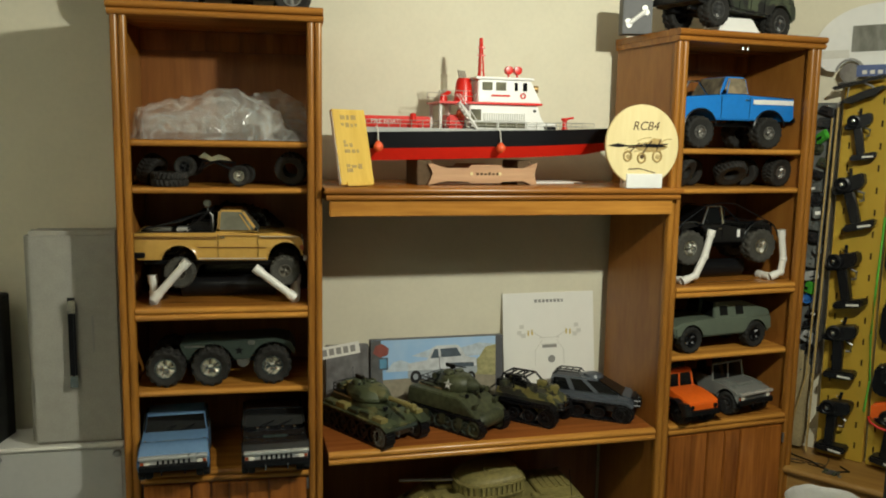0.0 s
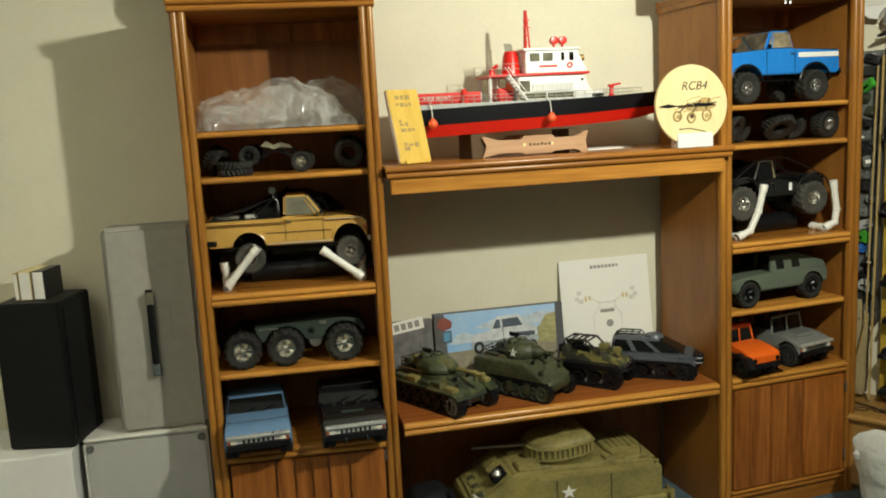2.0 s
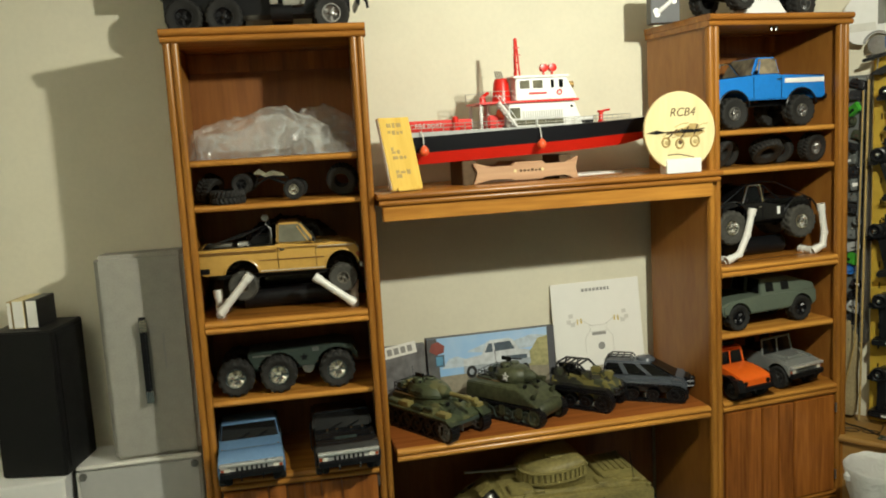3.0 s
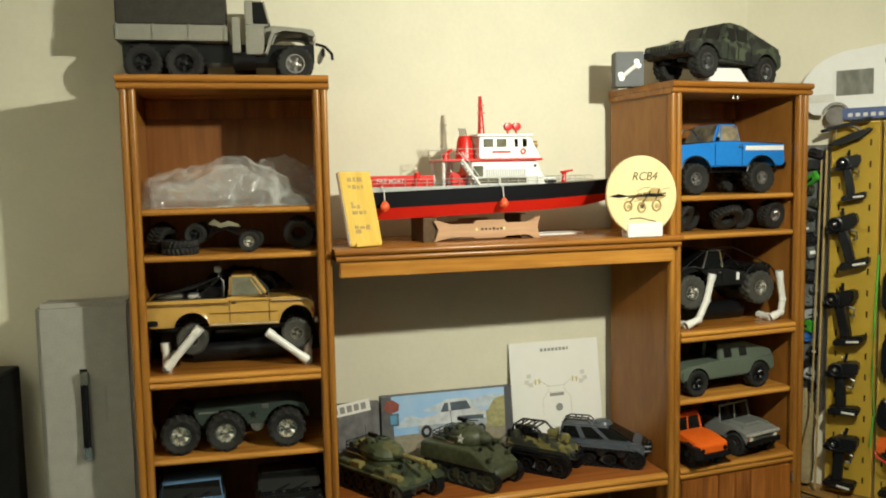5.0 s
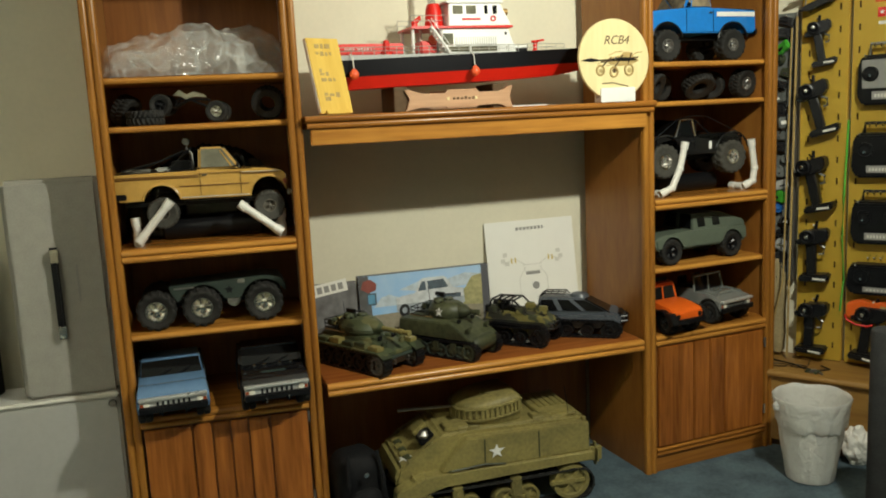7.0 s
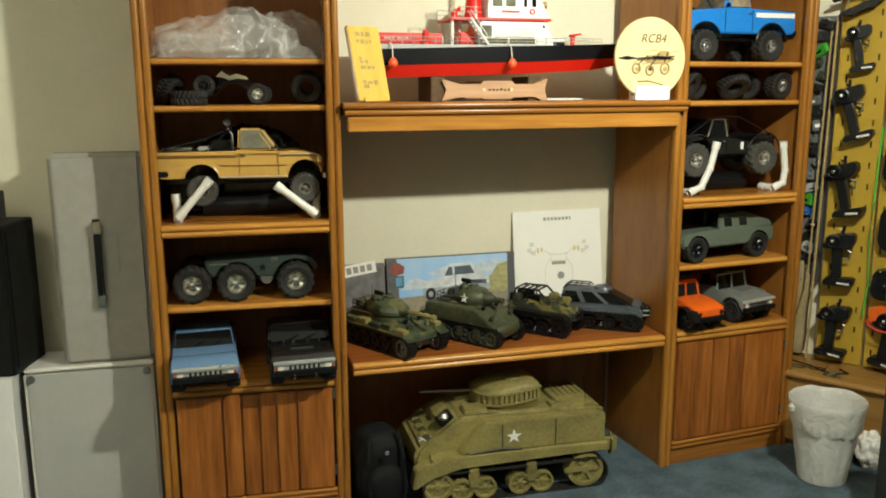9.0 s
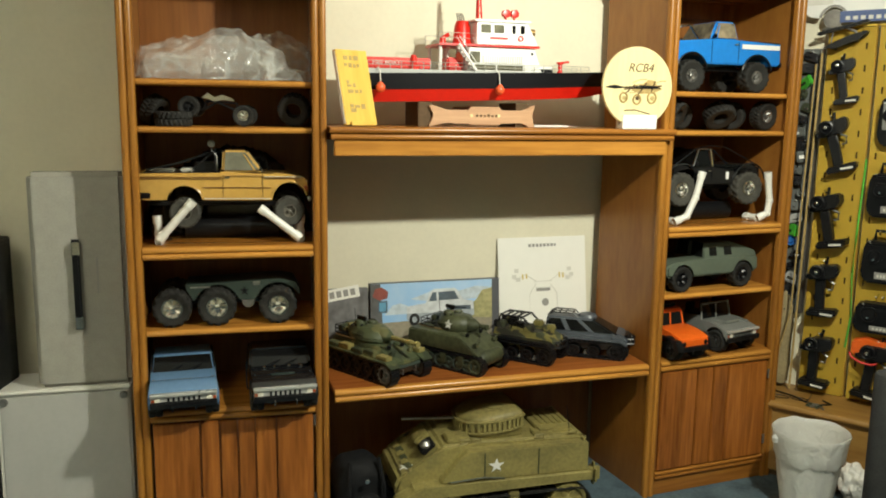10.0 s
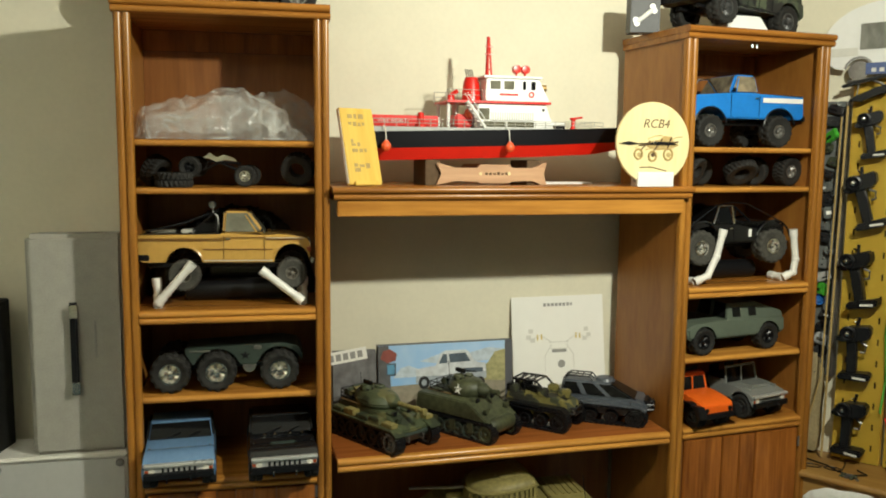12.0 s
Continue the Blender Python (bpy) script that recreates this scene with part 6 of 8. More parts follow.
card = thing("paper_card", pose(1.46, 0.24, ZB, 0, 0, 4), "small white card lying flat on the shelf", "card")
part("card_sheet", boxes((-0.10, 0.10, -0.05, 0.05, 0.0, 0.006)), WHITE, card, bevel=0.001)

plaque = thing("wooden_plaque", pose(0.724, 0.006, ZB + 0.003, -15, 0, 24), "yellow varnished wooden plaque leaning upright", "plaque")
part("board", boxes((-0.060, 0.060, 0.0, 0.018, 0.004, 0.245)), YELLOWWOOD, plaque, bevel=0.002)
part("page_edge", boxes((-0.0612, -0.0598, 0.003, 0.015, 0.008, 0.240)), WHITE, plaque, smooth=False)
part("foot", boxes((-0.045, 0.050, -0.010, 0.0, -0.001, 0.012)), YELLOWWOOD, plaque, bevel=0.002)
rnd = random.Random(5)
for z, ws in ((0.218, (0.016, 0.010, 0.018)), (0.195, (0.010, 0.012, 0.009, 0.008)), (0.140, (0.008,)), (0.128, (0.015, 0.010)), (0.112, (0.020, 0.012, 0.008)), (0.062, (0.012, 0.018, 0.014)), (0.048, (0.02,))):
    x = -0.034
    for wd in ws:
        part("carved_mark", boxes((x, x + wd, -0.0012, 0.0, z - rnd.uniform(0.003, 0.008), z + rnd.uniform(0.003, 0.008))), BURNT_PALE, plaque, smooth=False)
        x += wd + 0.006

clock = thing("wooden_disc_clock", pose(1.668, -0.034, ZB + 0.1425, -3, 0, 1) @ Matrix.Scale(1.07, 4), "round pale wooden clock disc with burnt picture", "clock")
part("disc", made(lathe, [(0, -0.006), (0.1235, -0.006), (0.1255, -0.004), (0.1255, 0.004), (0.1235, 0.006), (0, 0.006)], 64, "y"), PALEWOOD, clock)
lettering("RCB4", 0.038, BURNT, clock, pose(0.008, -0.0064, 0.058, 90, 0, 0), slant=0.28)
for x, a in ((-0.052, 0), (-0.004, 0), (0.050, 0)):
    rr = 0.013 if x < 0.04 else 0.015
    ring = [(x + rr * math.cos(2 * math.pi * i / 16), -0.0068, -0.034 - (0.006 if x == -0.004 else 0.0) + 1.15 * rr * math.sin(2 * math.pi * i / 16)) for i in range(16)]
    part("burnt_ring", made(tube, ring, 0.0034, 5, True), BURNT_PALE, clock)
    part("burnt_hub", made(lathe, [(0, -0.0072), (rr * 0.55, -0.0072), (rr * 0.55, -0.0061), (0, -0.0061)], 14, "y", (x + 0.002, 0, -0.036)), BURNT if x == -0.004 else SCORCH, clock, smooth=False)
for x0, z0, x1, z1 in ((-0.062, -0.016, -0.020, 0.000), (-0.020, 0.012, 0.030, 0.024), (0.062, 0.010, 0.100, 0.020), (-0.030, -0.020, 0.070, -0.014)):
    part("burnt_line", made(tube, [(x0, -0.0066, z0), ((x0 + x1) / 2, -0.0066, (z0 + z1) / 2 + 0.004), (x1, -0.0066, z1)], 0.0016, 5), SCORCH, clock)
bm = bmesh.new()
prism(bm, [(-0.025, -0.012), (-0.01, 0.006), (0.02, 0.010), (0.035, 0.022), (0.062, 0.020), (0.070, 0.004), (0.088, -0.006), (0.055, -0.020), (0.01, -0.022)], -0.0068, -0.0061)
part("burnt_picture", bm, BURNT_PALE, clock, smooth=False)
for x0, z0, x1, z1 in ((-0.045, -0.022, -0.012, 0.006), (0.0, -0.024, 0.03, 0.012), (0.045, -0.020, 0.062, 0.018), (-0.05, -0.008, 0.085, 0.004)):
    part("burnt_line", made(tube, [(x0, -0.0074, z0), (x1, -0.0074, z1)], 0.0024, 5), BURNT, clock)
part("burnt_picture", made(tube, [(-0.048, -0.0066, -0.075), (-0.01, -0.0066, -0.073), (0.045, -0.0066, -0.086)], 0.0018, 5), BURNT, clock)
bm = bmesh.new()
prism(bm, [(-0.118, -0.002), (-0.085, 0.005), (-0.055, -0.001), (0.0, 0.002), (0.0, -0.002), (-0.055, -0.004), (-0.085, -0.007)], -0.0092, -0.0078)
part("hour_hand", bm, BLACK, clock, "black clock hand", smooth=False)
bm = bmesh.new()
prism(bm, [(-0.02, -0.003), (0.0, 0.004), (0.04, 0.004), (0.060, 0.002), (0.08, -0.004), (0.045, -0.006), (0.0, -0.005)], -0.0110, -0.0096)
part("minute_hand", bm, BLACK, clock, "black clock hand", smooth=False)
part("hub", made(lathe, [(0, -0.016), (0.005, -0.015), (0.006, -0.006), (0, -0.006)], 12, "y"), CHROME, clock)
block = thing("clock_block", pose(1.674, -0.026, ZB, 0, 0, 1), "white slotted block holding the disc clock", "stand")
part("block", boxes((-0.066, 0.066, -0.028, -0.012, 0.0, 0.048), (-0.066, 0.066, 0.006, 0.020, 0.0, 0.044), (-0.066, 0.066, -0.0119, 0.0059, 0.0, 0.016)), WHITE, block, bevel=0.002)

# ---- prints behind the tracked models ----
SKY = material("printed_sky", (0.28, 0.50, 0.78), 0.4, grain=(12, 0.3), vary=0.4, dark=(0.55, 0.66, 0.78))
SAND = material("printed_sand", (0.45, 0.40, 0.20), 0.4, grain=(60, 0.5), vary=0.4, dark=(0.16, 0.18, 0.07))
PAPER = material("white_paper", (0.84, 0.82, 0.76), 0.6, grain=(20, 0.03), vary=0.04)
INK = material("grey_ink", (0.30, 0.29, 0.27), 0.6, grain=(50, 0.1))
PALEINK = material("pale_ink", (0.66, 0.64, 0.58), 0.6, grain=(50, 0.1))
GOLDINK = material("gold_ink", (0.62, 0.46, 0.10), 0.5, grain=(50, 0.1))
art = thing("model_kit_box", pose(1.075, 0.335, ZD, -4, 0, 0), "picture box with white pickup under blue sky", "box")
part("carton", boxes((-0.255, 0.255, 0.0, 0.030, 0.0, 0.270)), material("box_card", (0.10, 0.10, 0.11), 0.5, grain=(40, .1)), art, bevel=0.001)
part("print", boxes((-0.253, 0.225, -0.0012, -0.0002, 0.002, 0.268)), SKY, art, smooth=False)
PR = {n: material("printed_" + n, c, 0.4, grain=(45, 0.35), vary=0.35) for n, c in (("white", (0.72, 0.74, 0.76)), ("shade", (0.42, 0.46, 0.50)), ("glass", (0.10, 0.13, 0.16)), ("road", (0.34, 0.30, 0.22)), ("band", (0.14, 0.14, 0.14)), ("pool", (0.14, 0.36, 0.55)), ("roof", (0.34, 0.10, 0.08)), ("cloud", (0.62, 0.70, 0.78)), ("tyre", (0.03, 0.03, 0.03)))}


def printed(tone, pts, level):
    """One flat inked area of the box picture; higher levels lie over lower ones."""
    bm = bmesh.new()
    prism(bm, pts, -0.0013 - 0.0006 * level, -0.0009 - 0.0006 * level)
    part("print", bm, PR[tone] if tone in PR else SAND, art, smooth=False)


printed("cloud", [(-0.10, 0.205), (-0.02, 0.232), (0.08, 0.226), (0.16, 0.245), (0.225, 0.236), (0.225, 0.20), (0.0, 0.19)], 1)
printed("sand", [(0.10, 0.12), (0.125, 0.165), (0.160, 0.190), (0.185, 0.228), (0.225, 0.236), (0.225, 0.10), (0.10, 0.10)], 2)
printed("cloud", [(-0.200, 0.150), (-0.170, 0.185), (-0.140, 0.192), (-0.110, 0.180), (-0.090, 0.150)], 2)
printed("road", [(-0.253, 0.002), (0.225, 0.002), (0.225, 0.118), (0.10, 0.128), (-0.253, 0.120)], 3)
printed("band", [(-0.253, 0.002), (-0.253, 0.268), (-0.216, 0.268), (-0.210, 0.150), (-0.205, 0.002)], 4)
printed("roof", [(-0.246, 0.222), (-0.236, 0.250), (-0.210, 0.256), (-0.186, 0.238), (-0.190, 0.214), (-0.220, 0.206)], 5)
printed("glass", [(-0.226, 0.160), (-0.226, 0.204), (-0.190, 0.204), (-0.190, 0.160)], 5)
printed("pool", [(-0.221, 0.165), (-0.221, 0.199), (-0.195, 0.199), (-0.195, 0.165)], 6)
printed("shade", [(-0.115, 0.128), (-0.115, 0.176), (-0.035, 0.186), (0.035, 0.190), (0.150, 0.184), (0.152, 0.135), (0.120, 0.112), (-0.03, 0.108)], 5)
printed("white", [(-0.115, 0.152), (-0.115, 0.178), (-0.042, 0.188), (-0.020, 0.234), (-0.006, 0.241), (0.072, 0.241), (0.084, 0.234), (0.106, 0.196), (0.148, 0.188), (0.150, 0.158), (0.02, 0.150)], 6)
printed("glass", [(0.012, 0.196), (0.008, 0.228), (0.072, 0.230), (0.090, 0.198)], 7)
printed("glass", [(-0.030, 0.194), (-0.014, 0.228), (0.000, 0.228), (0.002, 0.195)], 7)
printed("glass", [(0.040, 0.158), (0.042, 0.174), (0.138, 0.172), (0.138, 0.156)], 7)
printed("shade", [(0.030, 0.140), (0.030, 0.150), (0.152, 0.148), (0.150, 0.138)], 7)
for x, z, rr in ((-0.086, 0.128, 0.024), (0.004, 0.118, 0.027), (0.128, 0.118, 0.020)):
    printed("tyre", [(x + rr * 0.85 * math.cos(2 * math.pi * i / 16), z + rr * math.sin(2 * math.pi * i / 16)) for i in range(16)], 8)
    printed("shade", [(x + rr * 0.4 * math.cos(2 * math.pi * i / 12), z + rr * 0.48 * math.sin(2 * math.pi * i / 12)) for i in range(12)], 9)
flag = thing("model_kit_box", pose(0.735, 0.340, ZD, -5, 0, 0), "dark grey picture box with unreadable white lettering", "box")
part("carton", boxes((-0.075, 0.080, 0.0, 0.025, 0.0, 0.255)), material("grey_print", (0.22, 0.22, 0.22), 0.5, grain=(25, .5), vary=.4, dark=(.06, .05, .05)), flag, bevel=0.001)
part("name_band", boxes((-0.072, 0.078, -0.0014, -0.0002, 0.196, 0.240)), PAPER, flag, smooth=False, m=pose(0, 0, 0.02, 0, -8, 0))
for i in range(5):
    part("letter_bar", boxes((-0.060 + i * 0.026, -0.042 + i * 0.026, -0.0024, -0.0015, 0.206, 0.230)), INK, flag, smooth=False, m=pose(0, 0, 0.02, 0, -8, 0))

poster = thing("drone_instruction_sheet", pose(1.540, 0.372, ZD, -8, 0, 1), "white sheet with pale drone drawing leaning on wall", "poster")
part("sheet", boxes((-0.191, 0.191, 0.0, 0.004, 0.0, 0.417)), PAPER, poster, bevel=0.001)
for i in range(8):
    wd = 0.008 if i != 7 else 0.004
    part("letter_bar", boxes((-0.060 + i * 0.016, -0.060 + i * 0.016 + wd + 0.003, -0.001, -0.0002, 0.378, 0.390)), INK, poster, smooth=False)
for s in (-1, 1):
    part("drawn_arm", made(tube, [(s * 0.03, -0.0006, 0.240), (s * 0.075, -0.0006, 0.268), (s * 0.125, -0.0006, 0.250)], 0.0015, 4), PALEINK, poster)
    part("drawn_arm", made(tube, [(s * 0.03, -0.0006, 0.230), (s * 0.060, -0.0006, 0.190), (s * 0.060, -0.0006, 0.130)], 0.0012, 4), PALEINK, poster)
    for x, z in ((0.072, 0.262), (0.088, 0.260)):
        part("drawn_mark", boxes((s * x - 0.003, s * x + 0.003, -0.0012, -0.0002, z - 0.010, z + 0.010)), GOLDINK, poster, smooth=False)
    for x, z in ((0.115, 0.285), (0.125, 0.262), (0.108, 0.250)):
        part("drawn_mark", boxes((s * x - 0.009, s * x + 0.009, -0.0012, -0.0002, z - 0.008, z + 0.008)), PALEINK, poster, smooth=False)
part("drawn_body", made(tube, [(-0.04, -0.0006, 0.240), (0.04, -0.0006, 0.240), (0.035, -0.0006, 0.215), (-0.035, -0.0006, 0.215)], 0.0014, 4, True), PALEINK, poster)
part("drawn_camera", made(lathe, [(0, -0.0014), (0.015, -0.0014), (0.015, -0.0002), (0, -0.0002)], 14, "y", (0.008, 0, 0.155)), INK, poster, smooth=False)
part("drawn_mark", boxes((-0.03, 0.03, -0.0012, -0.0002, 0.200, 0.212)), INK, poster, smooth=False)


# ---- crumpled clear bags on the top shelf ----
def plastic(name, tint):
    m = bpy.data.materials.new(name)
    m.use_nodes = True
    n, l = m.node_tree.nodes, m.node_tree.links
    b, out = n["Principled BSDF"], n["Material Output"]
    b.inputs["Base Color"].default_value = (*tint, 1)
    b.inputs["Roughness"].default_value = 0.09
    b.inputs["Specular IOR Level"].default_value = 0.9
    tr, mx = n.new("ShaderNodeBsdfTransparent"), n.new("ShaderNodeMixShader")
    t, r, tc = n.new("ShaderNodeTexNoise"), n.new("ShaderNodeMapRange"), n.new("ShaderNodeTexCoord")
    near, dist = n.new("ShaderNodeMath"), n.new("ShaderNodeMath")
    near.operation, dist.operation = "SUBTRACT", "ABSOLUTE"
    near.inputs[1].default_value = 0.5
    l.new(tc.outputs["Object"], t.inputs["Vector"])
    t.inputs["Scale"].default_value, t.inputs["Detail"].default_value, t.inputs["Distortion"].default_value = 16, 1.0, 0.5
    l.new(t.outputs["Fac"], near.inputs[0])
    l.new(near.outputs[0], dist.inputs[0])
    # Noise contours turn more opaque: film folds, with their pale glints put into the colour.
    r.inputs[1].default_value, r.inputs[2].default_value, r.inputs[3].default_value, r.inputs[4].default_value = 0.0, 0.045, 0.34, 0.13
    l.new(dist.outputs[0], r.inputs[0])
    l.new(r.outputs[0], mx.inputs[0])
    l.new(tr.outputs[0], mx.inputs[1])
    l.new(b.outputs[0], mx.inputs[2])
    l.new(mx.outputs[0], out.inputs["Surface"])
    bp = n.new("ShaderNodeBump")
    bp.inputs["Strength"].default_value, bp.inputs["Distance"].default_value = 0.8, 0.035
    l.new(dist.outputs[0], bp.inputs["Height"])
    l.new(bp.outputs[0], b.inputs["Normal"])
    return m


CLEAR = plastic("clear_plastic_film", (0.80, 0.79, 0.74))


def bag(m, label, prof, y0, y1, seed, film=None):
    """A film of crumpled plastic draped over a body; prof: (x, height)."""
    t = thing("plastic_bag", m, label, "plastic bag", "clear plastic bags")
    bm = bmesh.new()
    nx, ny = 90, 36
    grid = []
    for j in range(ny + 1):
        v = j / ny
        row = []
        for i in range(nx + 1):
            x = prof[0][0] + (prof[-1][0] - prof[0][0]) * i / nx
            for a, b in zip(prof, prof[1:]):
                if a[0] <= x <= b[0]:
                    h = a[1] + (b[1] - a[1]) * (x - a[0]) / (b[0] - a[0])
            k = min(1.0, 1.7 * math.sin(math.pi * v)) ** 0.75 if 0 < v < 1 else 0
            p = Vector((x, y0 + (y1 - y0) * v, 0.003 + h * k))
            q = Vector((x * 15, p.y * 13, seed))
            ridge = (1 - abs(noise.noise(q)) * 2) + 0.55 * max(0.0, 1 - abs(noise.noise(q * 2.1 + Vector((3, 5, 2)))) * 3.2) ** 2
            p.z = max(0.002, p.z + (ridge - 0.6) * 0.017 * min(1, k * 2))
            p.y += noise.noise(q * 1.3 + Vector((7, 2, 1))) * 0.012
            p.x += noise.noise(q * 1.1 + Vector((1, 9, 4))) * 0.010
            row.append(bm.verts.new(p))
        grid.append(row)
    seams = [[v.co.copy() for v in row[3:-3]] for row in grid]
    for a, b in zip(grid, grid[1:]):
        for i in range(nx):
            bm.faces.new((a[i], a[i + 1], b[i + 1], b[i]))
    part("film", bm, film or CLEAR, t)
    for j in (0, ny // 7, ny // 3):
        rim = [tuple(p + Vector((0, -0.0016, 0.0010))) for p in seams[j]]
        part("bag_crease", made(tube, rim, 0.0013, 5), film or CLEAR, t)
    return t


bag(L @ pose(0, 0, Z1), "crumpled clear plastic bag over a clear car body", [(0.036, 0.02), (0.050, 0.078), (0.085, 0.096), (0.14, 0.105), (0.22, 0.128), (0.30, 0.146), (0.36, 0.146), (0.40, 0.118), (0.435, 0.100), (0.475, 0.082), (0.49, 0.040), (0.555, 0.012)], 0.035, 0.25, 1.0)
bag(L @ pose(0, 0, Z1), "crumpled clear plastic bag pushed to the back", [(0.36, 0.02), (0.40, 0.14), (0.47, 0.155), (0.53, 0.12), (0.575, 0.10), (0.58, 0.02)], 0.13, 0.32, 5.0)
BLACKFILM = material("black_plastic_film", (0.006, 0.006, 0.007), 0.22, grain=(30, 0.2), vary=0.2, spec=0.5)
bag(L @ pose(0, 0, Z3), "crumpled black plastic bag stuffed behind the tan pickup", [(0.034, 0.06), (0.06, 0.16), (0.14, 0.21), (0.22, 0.26), (0.30, 0.285), (0.40, 0.27), (0.48, 0.22), (0.55, 0.12), (0.57, 0.03)], 0.275, 0.372, 9.0, BLACKFILM)
shellbody = thing("clear_car_body", L @ pose(0.26, 0.15, Z1 + 0.003), "unpainted clear plastic model car body", "model car body")
bm = bmesh.new()
prism(bm, outline([(-0.19, 0.03), (-0.19, 0.075), (-0.04, 0.085), (0.0, 0.130), (0.085, 0.130), (0.125, 0.085), (0.20, 0.07), (0.21, 0.03)], [(-0.12, 0.01, 0.045), (0.13, 0.01, 0.045)], 0.018), -0.075, 0.075)
part("clear_shell", bm, CLEAR, shellbody, bevel=0.004)
for x in (0.285, 0.305):
    catch = thing("door_catch", R @ pose(x, 0.030, H - 0.0425), "small bright magnetic catch under the tower top", "catch", "door catches")
    part("catch_body", made(lathe, [(0, -0.014), (0.006, -0.014), (0.006, 0.0), (0, 0.0)], 10, "z"), CHROME, catch)


# ---- cases and computer beside the wall unit ----
FOAM = material("grey_foam", (0.36, 0.345, 0.30), 0.85, grain=(220, 0.15), vary=0.12, bump=0.5, bump_scale=420)
CASEWHITE = material("grey_white_laminate", (0.46, 0.455, 0.43), 0.5, grain=(60, 0.06), vary=0.08)
chest = thing("storage_case", pose(-0.207, 0.263, FLOOR, 0, 0, -1.5), "pale grey storage case with rimmed lid on carpet", "case")
part("body", boxes((-0.196, 0.196, -0.094, 0.094, 0.0, 0.530)), CASEWHITE, chest, bevel=0.008)
part("lid_rim", boxes((-0.198, 0.198, -0.097, 0.096, 0.528, 0.5425)), PVC, chest, "pale rounded rim", bevel=0.005)
part("edge_strip", boxes((-0.199, -0.190, -0.098, -0.088, 0.0, 0.526)), PVC, chest, bevel=0.003)
for x in (-0.178, 0.176):
    f = part("corner_latch", made(lathe, [(0, -0.104), (0.010, -0.104), (0.013, -0.098), (0.013, -0.093), (0, -0.093)], 16, "y", (x, 0, 0.508)), STEEL, chest, "dull round corner latch")
fcase = thing("foam_carry_case", pose(-0.140, 0.250, 0.513, 0, 0, -1), "tall grey foam carry case with black handle", "case")
part("shell_half", boxes((-0.142, 0.136, -0.078, 0.0, 0.0, 0.685)), FOAM, fcase, bevel=0.014)
part("shell_half", boxes((-0.142, 0.136, 0.003, 0.078, 0.0, 0.680)), FOAM, fcase, bevel=0.014)
# No recess is cut; a raised black strip gives its shade by colour.
part("recess_shade_strip", boxes((-0.026, 0.002, -0.0800, -0.074, 0.185, 0.480)), BLACK, fcase, "flat black strip for the shaded handle recess", bevel=0.003)
h = part("handle", boxes((-0.018, 0.002, -0.104, -0.092, 0.195, 0.470)), BLACK, fcase, "black plastic handle", bevel=0.005)
for z0, z1 in ((0.195, 0.235), (0.430, 0.472)):
    part("handle_end", boxes((-0.019, 0.004, -0.107, -0.080, z0, z1)), CHROME, h, "grey handle end", bevel=0.003)
part("latch", boxes((0.045, 0.053, -0.080, -0.076, 0.30, 0.42)), INK, fcase, bevel=0.002)

white_box = thing("white_box", pose(-0.68, 0.24, FLOOR), "plain off-white box under the black computer", "box")
part("carton", boxes((-0.24, 0.252, -0.15, 0.15, 0.0, 0.537)), WHITE, white_box, bevel=0.006)
part("lid", boxes((-0.243, 0.255, -0.153, 0.153, 0.47, 0.5385)), WHITE, white_box, bevel=0.004)
pc = thing("computer_tower", pose(-0.420, 0.115, 0.5095, 0, 0, -14), "matte black computer tower on a white box", "computer")
PCBLACK = material("matte_black", (0.008, 0.008, 0.008), 0.55, grain=(120, 0.2), vary=0.2, spec=0.25)
part("case_shell", boxes((-0.205, 0.0, 0.012, 0.225, 0.0, 0.475)), PCBLACK, pc, bevel=0.004)
part("front_bezel", boxes((-0.207, 0.002, 0.0, 0.0115, 0.004, 0.477)), PCBLACK, pc, bevel=0.004)
part("side_door", boxes((0.0, 0.004, 0.03, 0.21, 0.02, 0.46)), PCBLACK, pc, bevel=0.002)
for x0, x1, hh, c, lb in ((-0.16, -0.145, 0.088, BURNT_PALE, "thin tan book standing upright"), (-0.142, -0.105, 0.092, PALEWOOD, "cream covered book standing upright"), (-0.098, -0.062, 0.092, BLACK, "dark covered book standing upright")):
    bk = thing("book", pose(-0.420, 0.115, 0.9855, 0, 0, -14), lb, "book", "books on the computer")
    part("cover", boxes((x0, x1, 0.06, 0.18, 0.0, hh)), c, bk, bevel=0.001)
    part("page_block", boxes((x0 + 0.002, x1 - 0.002, 0.0585, 0.0605, 0.003, hh - 0.003)), PAPER, bk, smooth=False)

# ---- angled wall with yellow tool panels ----
S = pose(2.576, 0.122, 0, 0, 0, -55.2)
ANGLE = structure("wall_angled", boxes((-0.42, 2.6, 0.050, 0.160, -0.03, 2.44)), WALL, "cream painted angled corner wall")
ANGLE.matrix_basis = S
YELLOW = material("yellow_enamel", (0.84, 0.575, 0.075), 0.42, grain=(40, 0.08), vary=0.14, dark=(0.66, 0.42, 0.052), coat=0.1)
BENCH = wood("honey_wood", (0.33, 0.182, 0.046), (0.245, 0.120, 0.028), (0.06, 1, 1), 0.4)


